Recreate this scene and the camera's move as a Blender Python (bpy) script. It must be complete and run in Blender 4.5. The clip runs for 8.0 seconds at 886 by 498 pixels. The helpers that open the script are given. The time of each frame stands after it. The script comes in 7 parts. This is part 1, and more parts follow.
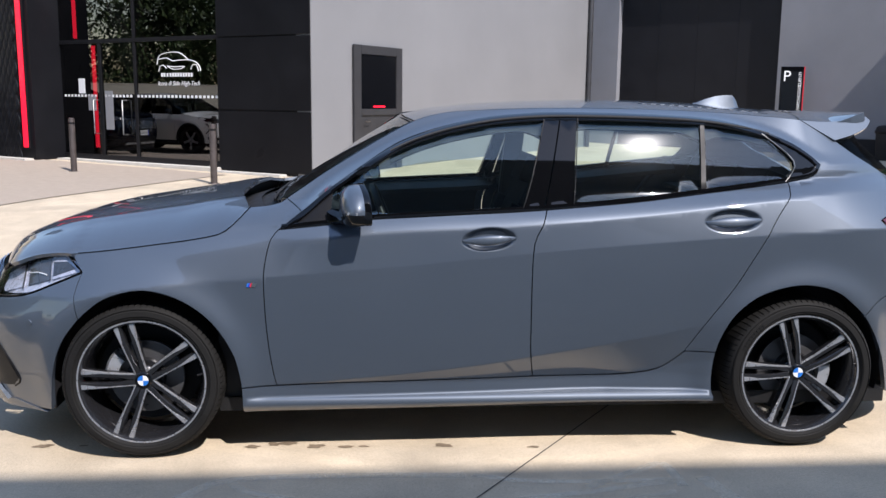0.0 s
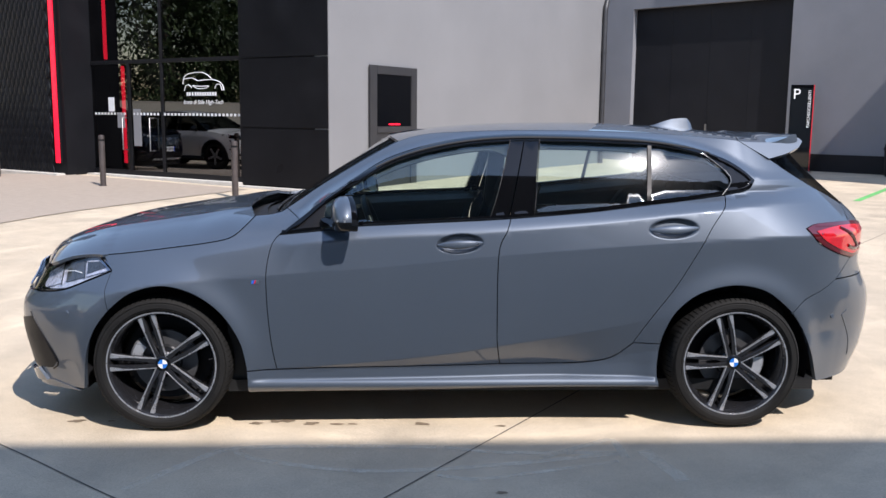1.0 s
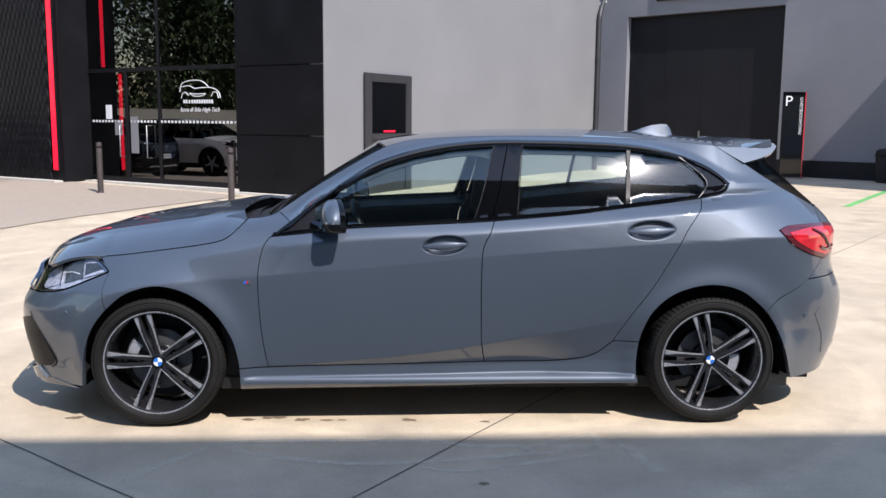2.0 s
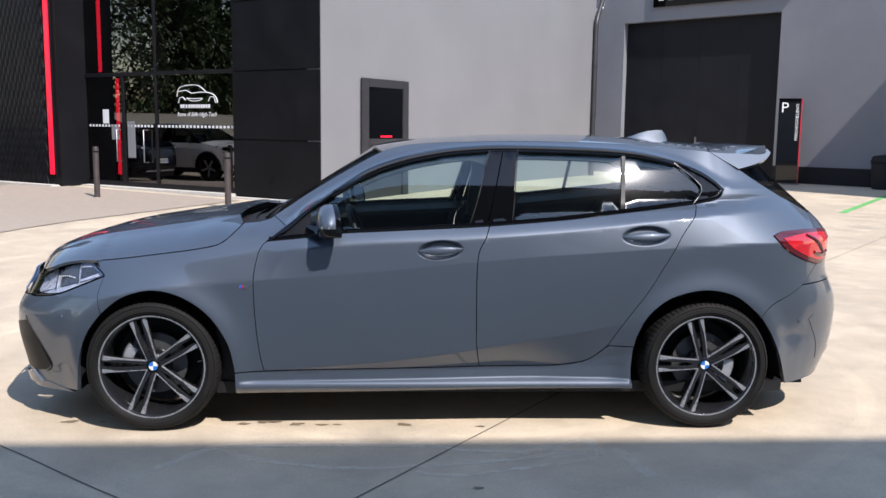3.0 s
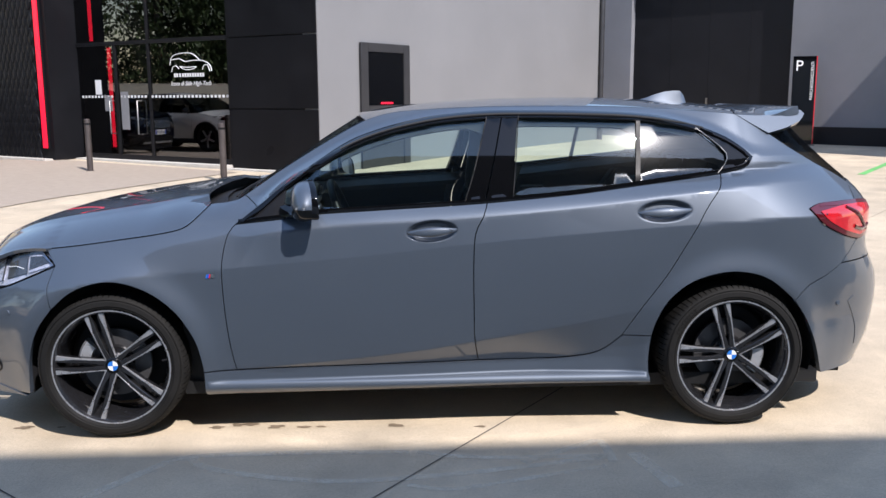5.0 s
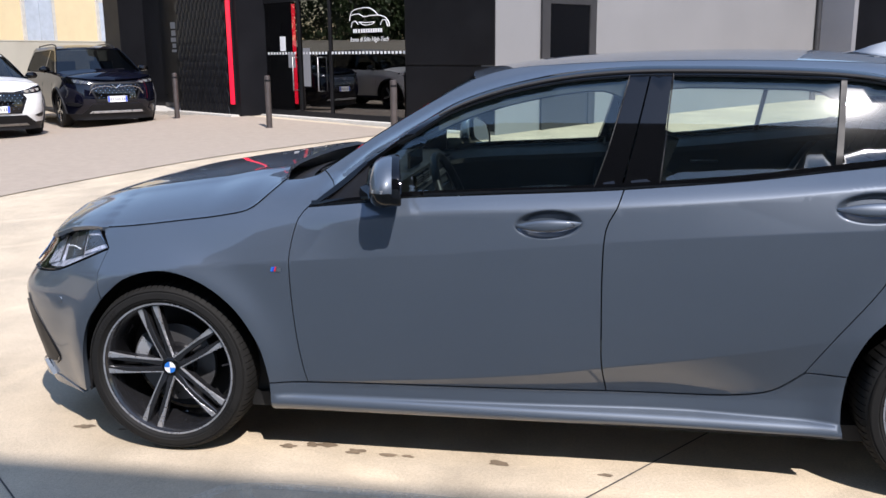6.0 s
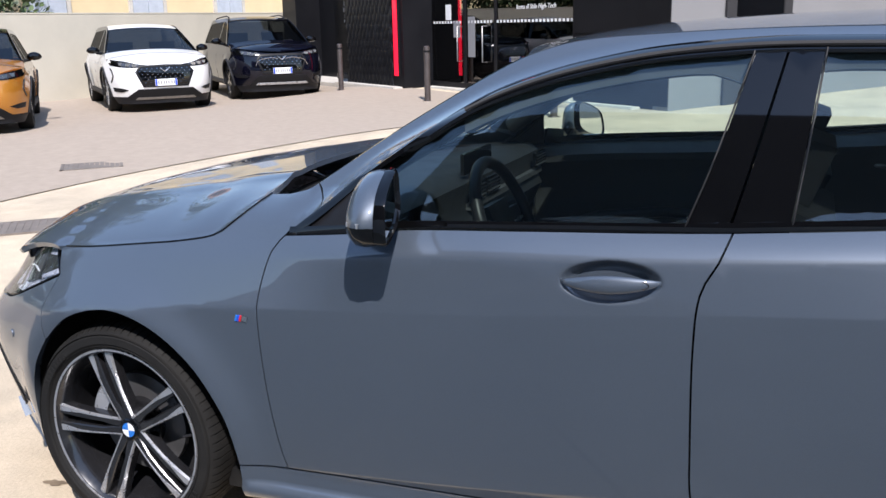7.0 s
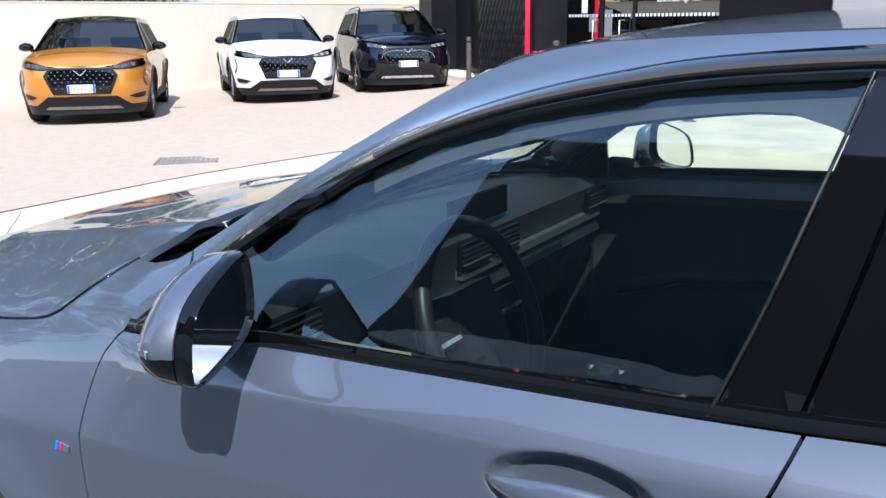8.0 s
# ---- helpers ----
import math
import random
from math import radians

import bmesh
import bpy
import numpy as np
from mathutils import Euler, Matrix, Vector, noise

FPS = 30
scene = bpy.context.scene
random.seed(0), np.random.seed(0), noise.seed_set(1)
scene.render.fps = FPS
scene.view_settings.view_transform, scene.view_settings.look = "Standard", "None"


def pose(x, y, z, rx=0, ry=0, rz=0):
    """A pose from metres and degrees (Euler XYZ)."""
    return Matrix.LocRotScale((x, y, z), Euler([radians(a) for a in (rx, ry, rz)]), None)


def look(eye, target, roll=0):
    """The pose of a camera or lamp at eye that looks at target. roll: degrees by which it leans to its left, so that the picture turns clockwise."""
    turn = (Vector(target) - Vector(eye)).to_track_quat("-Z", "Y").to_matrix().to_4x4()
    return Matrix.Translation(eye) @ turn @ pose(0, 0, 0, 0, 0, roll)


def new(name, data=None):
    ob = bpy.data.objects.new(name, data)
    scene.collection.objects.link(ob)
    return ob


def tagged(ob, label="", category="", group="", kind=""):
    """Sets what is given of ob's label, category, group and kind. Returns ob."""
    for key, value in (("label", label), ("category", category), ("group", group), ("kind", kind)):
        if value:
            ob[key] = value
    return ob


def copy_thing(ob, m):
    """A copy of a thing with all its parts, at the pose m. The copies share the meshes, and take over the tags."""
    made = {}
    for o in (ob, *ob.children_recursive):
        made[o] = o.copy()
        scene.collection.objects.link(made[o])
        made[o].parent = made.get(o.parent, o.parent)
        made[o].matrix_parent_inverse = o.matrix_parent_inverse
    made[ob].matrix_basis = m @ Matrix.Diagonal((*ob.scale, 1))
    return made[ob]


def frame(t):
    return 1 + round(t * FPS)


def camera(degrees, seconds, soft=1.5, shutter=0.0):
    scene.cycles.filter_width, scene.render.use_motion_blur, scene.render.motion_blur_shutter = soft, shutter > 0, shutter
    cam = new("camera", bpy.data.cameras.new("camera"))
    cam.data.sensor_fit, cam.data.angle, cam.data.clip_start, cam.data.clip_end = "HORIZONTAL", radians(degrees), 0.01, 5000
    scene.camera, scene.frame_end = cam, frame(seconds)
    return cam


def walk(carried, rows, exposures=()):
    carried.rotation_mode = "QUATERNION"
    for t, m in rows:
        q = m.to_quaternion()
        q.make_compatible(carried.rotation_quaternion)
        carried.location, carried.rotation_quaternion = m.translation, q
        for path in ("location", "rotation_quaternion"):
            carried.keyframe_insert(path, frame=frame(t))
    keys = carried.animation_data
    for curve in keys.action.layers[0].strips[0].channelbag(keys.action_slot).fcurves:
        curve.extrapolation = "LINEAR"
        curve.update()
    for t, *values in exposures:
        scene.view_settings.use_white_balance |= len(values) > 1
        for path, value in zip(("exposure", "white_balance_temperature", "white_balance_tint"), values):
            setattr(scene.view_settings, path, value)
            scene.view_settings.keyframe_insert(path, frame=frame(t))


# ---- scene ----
EXPOSURES = [(0.0, 0.67, 6240, 16), (4.0, 0.65, 6240, 16), (5.5, 0.70, 6240, 16), (7.0, 0.79, 6180, 16), (8.0, 1.28, 5920, 15)]
cam = camera(52.67, 8.0)
PATH = [
    (0, (-0.415, -4.336, 1.421), (-0.267, -2.369, 1.092), 0.6),
    (0.5, (-0.345, -4.681, 1.441), (-0.234, -2.708, 1.133), 0.5),
    (1, (-0.245, -4.906, 1.458), (-0.15, -2.93, 1.163), 0.6),
    (1.5, (-0.205, -5.035, 1.454), (-0.108, -3.058, 1.168), 0.5),
    (3, (-0.189, -5.071, 1.452), (-0.082, -3.092, 1.185), 0.7),
    (3.5, (-0.174, -5.067, 1.453), (-0.073, -3.087, 1.19), 0.6),
    (4, (-0.157, -5.059, 1.455), (-0.064, -3.08, 1.184), 0.4),
    (4.2, (-0.162, -5.044, 1.45), (-0.069, -3.067, 1.168), 0.2),
    (5.3, (-0.02, -4.331, 1.445), (0.05, -2.366, 1.077), -0.8),
    (5.5, (0.044, -4.166, 1.423), (0.021, -2.204, 1.037), -0.9),
    (6, (0.183, -3.727, 1.426), (-0.157, -1.803, 0.996), -0.5),
    (6.5, (0.276, -3.218, 1.428), (-0.216, -1.331, 0.987), -1.1),
    (7, (0.383, -2.684, 1.414), (-0.35, -0.889, 0.925), -1.2),
    (7.5, (0.395, -2.2, 1.404), (-0.47, -0.472, 0.89), -1.3),
    (8, (0.388, -1.741, 1.406), (-0.628, -0.092, 0.907), -0.6),
]
walk(cam, [(t, look(eye, target, roll)) for t, eye, target, roll in PATH], EXPOSURES)
# ---- sky, sun ----
SUN_TO = Vector((0.347, -0.541, 0.766)).normalized()
world = bpy.data.worlds.new("sky")
scene.world = world
world.use_nodes = True
sky = world.node_tree.nodes.new("ShaderNodeTexSky")
sky.sky_type, sky.sun_disc = "NISHITA", False
sky.dust_density, sky.air_density = 0.3, 1.4
sky.sun_elevation = math.asin(SUN_TO.z)
sky.sun_rotation = math.atan2(SUN_TO.x, SUN_TO.y)
world.node_tree.links.new(sky.outputs["Color"], world.node_tree.nodes["Background"].inputs["Color"])
world.node_tree.nodes["Background"].inputs["Strength"].default_value = 0.15
sun = new("sun", bpy.data.lights.new("sun", "SUN"))
sun.data.energy, sun.data.angle, sun.data.color = 4.2, radians(0.53), (1.0, 0.95, 0.87)
sun.matrix_basis = look(SUN_TO * 30, (0, 0, 0))

# ---- materials ----
def nodes_of(name):
    m = bpy.data.materials.new(name)
    m.use_nodes = True
    t = m.node_tree
    return m, t, t.nodes["Principled BSDF"]


def link(t, a, b):
    t.links.new(a, b)


def noise_tex(t, scale, detail=4.0, rough=0.6, coord="Object"):
    c = t.nodes.new("ShaderNodeTexCoord")
    n = t.nodes.new("ShaderNodeTexNoise")
    n.inputs["Scale"].default_value = scale
    n.inputs["Detail"].default_value = detail
    n.inputs["Roughness"].default_value = rough
    link(t, c.outputs[coord], n.inputs["Vector"])
    return n


def ramp(t, src, stops):
    r = t.nodes.new("ShaderNodeValToRGB")
    while len(r.color_ramp.elements) < len(stops):
        r.color_ramp.elements.new(0.5)
    for e, (p, c) in zip(r.color_ramp.elements, stops):
        e.position = p
        e.color = (*c, 1) if len(c) == 3 else c
    link(t, src, r.inputs["Fac"])
    return r


def mix(t, fac, a, b, mode="MIX"):
    n = t.nodes.new("ShaderNodeMix")
    n.data_type, n.blend_type = "RGBA", mode
    for sock, v in ((n.inputs["Factor"], fac), (n.inputs["A"], a), (n.inputs["B"], b)):
        if isinstance(v, (int, float)):
            sock.default_value = v
        elif isinstance(v, tuple):
            sock.default_value = (*v, 1)
        else:
            link(t, v, sock)
    return n.outputs["Result"]


def bump(t, p, src, strength, distance):
    b = t.nodes.new("ShaderNodeBump")
    b.inputs["Strength"].default_value, b.inputs["Distance"].default_value = strength, distance
    link(t, src, b.inputs["Height"])
    link(t, b.outputs["Normal"], p.inputs["Normal"])
    return b


def surface(name, colour, rough=0.5, metal=0.0, var=0.15, scale=6.0, fine=120.0, relief=0.0, depth=0.002, coat=0.0, rvar=0.1, piece=0.0):
    """A surface with variation at two scales, fine relief and, where wanted, a tone of its own for each piece."""
    m, t, p = nodes_of(name)
    a, b = noise_tex(t, scale), noise_tex(t, fine, 3.0)
    lo = tuple(c * (1 - var) for c in colour)
    hi = tuple(min(1.0, c * (1 + var)) for c in colour)
    col = ramp(t, a.outputs["Fac"], [(0.3, lo), (0.7, hi)]).outputs["Color"]
    grain = ramp(t, b.outputs["Fac"], [(0.3, (1 - var * 0.7,) * 3), (0.7, (1 + 0.0,) * 3)]).outputs["Color"]
    col = mix(t, 1.0, col, grain, "MULTIPLY")
    if piece:
        o = t.nodes.new("ShaderNodeObjectInfo")
        col = mix(t, 1.0, col, ramp(t, o.outputs["Random"], [(0, (1 - piece,) * 3), (1, (1, 1, 1))]).outputs["Color"], "MULTIPLY")
    link(t, col, p.inputs["Base Color"])
    r = ramp(t, a.outputs["Fac"], [(0.25, (max(0.02, rough - rvar),) * 3), (0.75, (min(1.0, rough + rvar),) * 3)])
    link(t, r.outputs["Color"], p.inputs["Roughness"])
    p.inputs["Metallic"].default_value = metal
    p.inputs["Coat Weight"].default_value = coat
    if relief:
        bump(t, p, b.outputs["Fac"], relief, depth)
    return m


def dull(m, level):
    m.node_tree.nodes["Principled BSDF"].inputs["Specular IOR Level"].default_value = level
    return m


def car_paint(name, colour, metal=0.55, rough=0.38, ior=1.5):
    m, t, p = nodes_of(name)
    n = noise_tex(t, 1400.0, 1.0)
    d = noise_tex(t, 3.0, 5.0)
    col = ramp(t, n.outputs["Fac"], [(0.3, tuple(c * 0.88 for c in colour)), (0.72, tuple(c * 1.12 for c in colour))]).outputs["Color"]
    link(t, col, p.inputs["Base Color"])
    p.inputs["Metallic"].default_value = metal
    r = ramp(t, d.outputs["Fac"], [(0.3, (rough - 0.03,) * 3), (0.7, (rough + 0.04,) * 3)])
    link(t, r.outputs["Color"], p.inputs["Roughness"])
    p.inputs["Coat Weight"].default_value = 1.0
    dust = ramp(t, d.outputs["Fac"], [(0.35, (0.012,) * 3), (0.75, (0.05,) * 3)])
    link(t, dust.outputs["Color"], p.inputs["Coat Roughness"])
    p.inputs["Coat IOR"].default_value = ior
    return m


def pane(name, tint, gloss=0.01, ior=1.5, shine=1.0, film=0.0, cast=(1.0, 1.0, 1.0)):
    """Thin tinted glass: what is behind it shows through, and its surface mirrors."""
    m, t, p = nodes_of(name)
    t.nodes.remove(p)
    tr, gl, mx = t.nodes.new("ShaderNodeBsdfTransparent"), t.nodes.new("ShaderNodeBsdfGlossy"), t.nodes.new("ShaderNodeMixShader")
    f0 = ((ior - 1) / (ior + 1)) ** 2
    lw, pw, fr = t.nodes.new("ShaderNodeLayerWeight"), t.nodes.new("ShaderNodeMath"), t.nodes.new("ShaderNodeMath")
    lw.inputs["Blend"].default_value = 0.5
    pw.operation, pw.inputs[1].default_value = "POWER", 5.0
    fr.operation, fr.inputs[1].default_value, fr.inputs[2].default_value = "MULTIPLY_ADD", 1 - f0, f0
    link(t, lw.outputs["Facing"], pw.inputs[0])
    link(t, pw.outputs["Value"], fr.inputs[0])
    tr.inputs["Color"].default_value = (*tint, 1)
    gl.inputs["Roughness"].default_value = gloss
    gl.inputs["Color"].default_value = (*[shine * c for c in cast], 1)
    link(t, fr.outputs["Value"], mx.inputs["Fac"])
    link(t, tr.outputs["BSDF"], mx.inputs[1])
    link(t, gl.outputs["BSDF"], mx.inputs[2])
    out = mx.outputs["Shader"]
    if film:
        # an added broad gloss lobe imitates the glare round the sun's mirror image
        g2, ad = t.nodes.new("ShaderNodeBsdfGlossy"), t.nodes.new("ShaderNodeAddShader")
        g2.inputs["Roughness"].default_value = 0.13
        g2.inputs["Color"].default_value = (film, film, film, 1)
        link(t, out, ad.inputs[0])
        link(t, g2.outputs["BSDF"], ad.inputs[1])
        out = ad.outputs["Shader"]
    link(t, out, t.nodes["Material Output"].inputs["Surface"])
    return m


def glow(name, colour, strength):
    m, t, p = nodes_of(name)
    p.inputs["Base Color"].default_value = (*colour, 1)
    p.inputs["Emission Color"].default_value = (*colour, 1)
    p.inputs["Emission Strength"].default_value = strength
    p.inputs["Roughness"].default_value = 0.3
    return m


PAINT = car_paint("grey_blue_paint", (0.066, 0.084, 0.112), 0.36, 0.46, 1.65)
WHITE_PAINT = car_paint("white_paint", (0.80, 0.80, 0.79), 0.0, 0.4)
NAVY_PAINT = dull(car_paint("navy_paint", (0.0025, 0.0028, 0.0075), 0.0, 0.35), 0.0)
GOLD_PAINT = car_paint("gold_paint", (0.50, 0.20, 0.018), 0.45, 0.36)
GLOSS_BLACK = dull(surface("gloss_black", (0.0022, 0.0022, 0.0026), 0.7, 0, 0.1, 8, 200, coat=1.0, rvar=0.03), 0.0)
GLOSS_BLACK.node_tree.nodes["Principled BSDF"].inputs["Coat IOR"].default_value = 1.5
TRIM_BLACK = dull(surface("satin_black_trim", (0.010, 0.010, 0.0115), 0.42, 0, 0.15, 8, 300, 0.1, 0.0005), 0.2)
PLASTIC = dull(surface("grained_black_plastic", (0.018, 0.018, 0.020), 0.6, 0, 0.2, 10, 500, 0.25, 0.0006), 0.25)
CABIN = surface("dark_cabin_plastic", (0.006, 0.006, 0.0065), 0.6, 0, 0.2, 10, 400, 0.2, 0.0006)
CLOTH = dull(surface("dark_seat_cloth", (0.006, 0.006, 0.0066), 0.85, 0, 0.25, 12, 700, 0.4, 0.0008), 0.08)
LINING = surface("grey_headlining", (0.055, 0.056, 0.06), 0.9, 0, 0.1, 6, 500, 0.3, 0.0006)
SEAL = surface("seal_rubber", (0.03, 0.03, 0.032), 0.28, 0, 0.1, 20, 200)
RUBBER = dull(surface("tyre_rubber", (0.009, 0.0086, 0.0082), 0.78, 0, 0.3, 9, 220, 0.3, 0.001), 0.3)
RIM_BLACK = surface("rim_gloss_black", (0.016, 0.016, 0.018), 0.22, 0.2, 0.15, 20, 300, coat=0.6)
MACHINED = surface("machined_aluminium", (0.62, 0.62, 0.64), 0.30, 0.80, 0.10, 30, 420, 0.06, 0.0004)
CHROME = surface("chrome", (0.72, 0.72, 0.73), 0.08, 1.0, 0.05, 20, 300, rvar=0.03)
STEEL = surface("brake_steel", (0.33, 0.32, 0.31), 0.42, 1.0, 0.25, 30, 300)
GLASS = pane("car_glass", (0.80, 0.905, 0.87), 0.01, 1.82, 1.0, 0.0011, (0.80, 0.95, 1.0))
QUARTER_GLASS = pane("quarter_glass", (0.70, 0.80, 0.77), 0.01, 1.85, 1.0, 0.0034, (0.88, 0.96, 1.0))
SCREEN_GLASS = pane("windscreen_glass", (0.74, 0.84, 0.81), 0.01, 1.55)
DARK_GLASS = pane("dark_car_glass", (0.24, 0.24, 0.235), 0.01, 1.3, 0.16)
CROSSOVER_SCREEN = pane("crossover_windscreen", (0.20, 0.23, 0.25), 0.01, 1.75, 0.9)
LAMP_BOWL = surface("lamp_bowl", (0.56, 0.57, 0.66), 0.28, 0.3, 0.15, 25, 200)
LENS = pane("lamp_lens", (0.93, 0.95, 0.97), 0.005, 1.85)
RED_LENS = surface("red_lamp_lens", (0.55, 0.008, 0.014), 0.12, 0, 0.2, 12, 120, coat=1.0)
DARK_RED = surface("dark_red_lamp", (0.09, 0.003, 0.006), 0.12, 0, 0.2, 12, 120, coat=1.0)
MIRROR = surface("mirror_glass", (0.86, 0.88, 0.88), 0.01, 1.0, 0.0, 5, 50, rvar=0.0)
WHITE = surface("white_enamel", (0.78, 0.78, 0.78), 0.4, 0, 0.05, 20, 200)
BLUE = surface("blue_enamel", (0.02, 0.16, 0.55), 0.3, 0, 0.05, 20, 200, coat=0.5)
PLATE_BLUE = surface("plate_blue", (0.02, 0.07, 0.50), 0.35, 0, 0.05, 20, 200)
RED = surface("red_enamel", (0.55, 0.02, 0.03), 0.3, 0, 0.05, 20, 200, coat=0.5)
SILVER = surface("silver_plastic", (0.50, 0.51, 0.53), 0.3, 0.6, 0.08, 20, 200)
DIM_GREY = surface("satin_grey_trim", (0.10, 0.10, 0.105), 0.35, 0.5, 0.08, 20, 200)
LAMP_SMOKE = surface("smoked_lamp", (0.05, 0.052, 0.06), 0.15, 0.2, 0.1, 25, 200, coat=0.8)
GREY_BAR = surface("grey_print", (0.22, 0.22, 0.23), 0.5, 0, 0.05, 20, 200)

# ---- shaping helpers ----
from mathutils.geometry import delaunay_2d_cdt


def finish(name, verts, faces, material, parent=None, label="", normals=None, smooth=False):
    me = bpy.data.meshes.new(name)
    me.from_pydata(verts, [], faces)
    me.materials.append(material)
    if smooth or normals:
        me.polygons.foreach_set("use_smooth", [True] * len(me.polygons))
    me.update()
    if normals:
        me.normals_split_custom_set(normals)
    ob = new(name, me)
    if parent is not None:
        ob.parent = parent
    if label:
        ob["label"] = label
    return ob


def part(name, bm, material, parent=None, label="", smooth=None, bevel=0.0):
    """Links a bmesh as one mesh object under a thing or a part."""
    if bevel:
        sharp = [e for e in bm.edges if len(e.link_faces) == 2 and e.calc_face_angle(0) > 0.5]
        bmesh.ops.bevel(bm, geom=sharp, offset=bevel, segments=2, affect="EDGES", clamp_overlap=True)
    me = bpy.data.meshes.new(name)
    bm.normal_update()
    if smooth:
        for f in bm.faces:
            f.smooth = True
        for e in bm.edges:
            if len(e.link_faces) == 2 and e.calc_face_angle(0) > radians(smooth):
                e.smooth = False
    bm.to_mesh(me)
    bm.free()
    me.materials.append(material)
    ob = new(name, me)
    if parent is not None:
        ob.parent = parent
    if label:
        ob["label"] = label
    return ob


def thing(name, m, label, category, group="", kind=""):
    ob = new(name)
    ob.matrix_basis = m
    ob.empty_display_size = 0.1
    return tagged(ob, label, category, group, kind)


def box(bm, x0, x1, y0, y1, z0, z1, m=None):
    vs = [bm.verts.new((x, y, z)) for x in (x0, x1) for y in (y0, y1) for z in (z0, z1)]
    for f in ((0, 1, 3, 2), (4, 6, 7, 5), (0, 4, 5, 1), (2, 3, 7, 6), (0, 2, 6, 4), (1, 5, 7, 3)):
        bm.faces.new([vs[i] for i in f])
    if m is not None:
        bmesh.ops.transform(bm, matrix=m, verts=vs)
    return vs


def boxed(name, b, material, parent=None, label="", bevel=0.0, m=None):
    bm = bmesh.new()
    box(bm, *b, m)
    return part(name, bm, material, parent, label, smooth=35 if bevel else None, bevel=bevel)


def lathe(bm, profile, n=48, axis="y", start=0.0, closed=False):
    """Turns a profile of (radius, along) round an axis."""
    rings = []
    for k in range(n):
        a = start + 2 * math.pi * k / n
        c, s = math.cos(a), math.sin(a)
        ring = []
        for r, h in profile:
            ring.append(bm.verts.new({"y": (r * c, h, r * s), "z": (r * c, r * s, h), "x": (h, r * c, r * s)}[axis]))
        rings.append(ring)
    m = len(profile)
    for k in range(n):
        a, b = rings[k], rings[(k + 1) % n]
        for i in range(m if closed else m - 1):
            j = (i + 1) % m
            bm.faces.new((a[i], b[i], b[j], a[j]))
    return rings


def tube(bm, points, radius, n=8, caps=True, taper=None):
    """A round bar along points."""
    pts = [Vector(p) for p in points]
    rings = []
    for i, p in enumerate(pts):
        d = (pts[min(i + 1, len(pts) - 1)] - pts[max(i - 1, 0)]).normalized()
        a = d.orthogonal().normalized() if i == 0 else (rings_up - d * rings_up.dot(d)).normalized()
        rings_up = a
        b = d.cross(a)
        r = radius if taper is None else radius + (taper - radius) * i / (len(pts) - 1)
        rings.append([bm.verts.new(p + r * (math.cos(2 * math.pi * k / n) * a + math.sin(2 * math.pi * k / n) * b)) for k in range(n)])
    for r0, r1 in zip(rings, rings[1:]):
        for k in range(n):
            bm.faces.new((r0[k], r0[(k + 1) % n], r1[(k + 1) % n], r1[k]))
    if caps:
        bm.faces.new(rings[0][::-1])
        bm.faces.new(rings[-1])


def curve(points, gap=0.02):
    """A smooth line through points, in short steps."""
    out = []
    n = len(points)
    for i in range(n - 1):
        p0, p1, p2, p3 = points[max(i - 1, 0)], points[i], points[i + 1], points[min(i + 2, n - 1)]
        k = max(1, int(math.hypot(p2[0] - p1[0], p2[1] - p1[1]) / gap))
        for j in range(k):
            t = j / k
            out.append(tuple(0.5 * (2 * b + (c - a) * t + (2 * a - 5 * b + 4 * c - d) * t * t + (3 * b - a - 3 * c + d) * t ** 3)
                             for a, b, c, d in zip(p0, p1, p2, p3)))
    out.append(tuple(points[-1]))
    return out


def loop(*lines, gap=0.02):
    """A closed outline out of smooth lines, laid end to end."""
    out = []
    for line in lines:
        for p in curve(line, gap):
            if not out or math.hypot(p[0] - out[-1][0], p[1] - out[-1][1]) > 0.002:
                out.append(p)
    if math.hypot(out[0][0] - out[-1][0], out[0][1] - out[-1][1]) < 0.002:
        out.pop()
    area = sum(a[0] * b[1] - b[0] * a[1] for a, b in zip(out, out[1:] + out[:1]))
    return out if area > 0 else out[::-1]


def shrunk(line, d):
    """An outline (anticlockwise) drawn in by d."""
    out, n = [], len(line)
    for i in range(n):
        a, b, c = line[i - 1], line[i], line[(i + 1) % n]
        e, f = (b[0] - a[0], b[1] - a[1]), (c[0] - b[0], c[1] - b[1])
        le, lf = math.hypot(*e) or 1e-9, math.hypot(*f) or 1e-9
        nx, ny = -e[1] / le - f[1] / lf, e[0] / le + f[0] / lf
        k = max(0.35, (nx * nx + ny * ny) / 2)
        out.append((b[0] + nx * d / k, b[1] + ny * d / k))
    return out


def inside(p, line):
    x, y = p
    hit = False
    for (x0, y0), (x1, y1) in zip(line, line[1:] + line[:1]):
        if (y0 > y) != (y1 > y) and x < (x1 - x0) * (y - y0) / (y1 - y0) + x0:
            hit = not hit
    return hit


def clear_of(p, line, d):
    x, y = p
    for (x0, y0), (x1, y1) in zip(line, line[1:] + line[:1]):
        vx, vy = x1 - x0, y1 - y0
        t = max(0.0, min(1.0, ((x - x0) * vx + (y - y0) * vy) / (vx * vx + vy * vy + 1e-12)))
        if (x - x0 - t * vx) ** 2 + (y - y0 - t * vy) ** 2 < d * d:
            return False
    return True


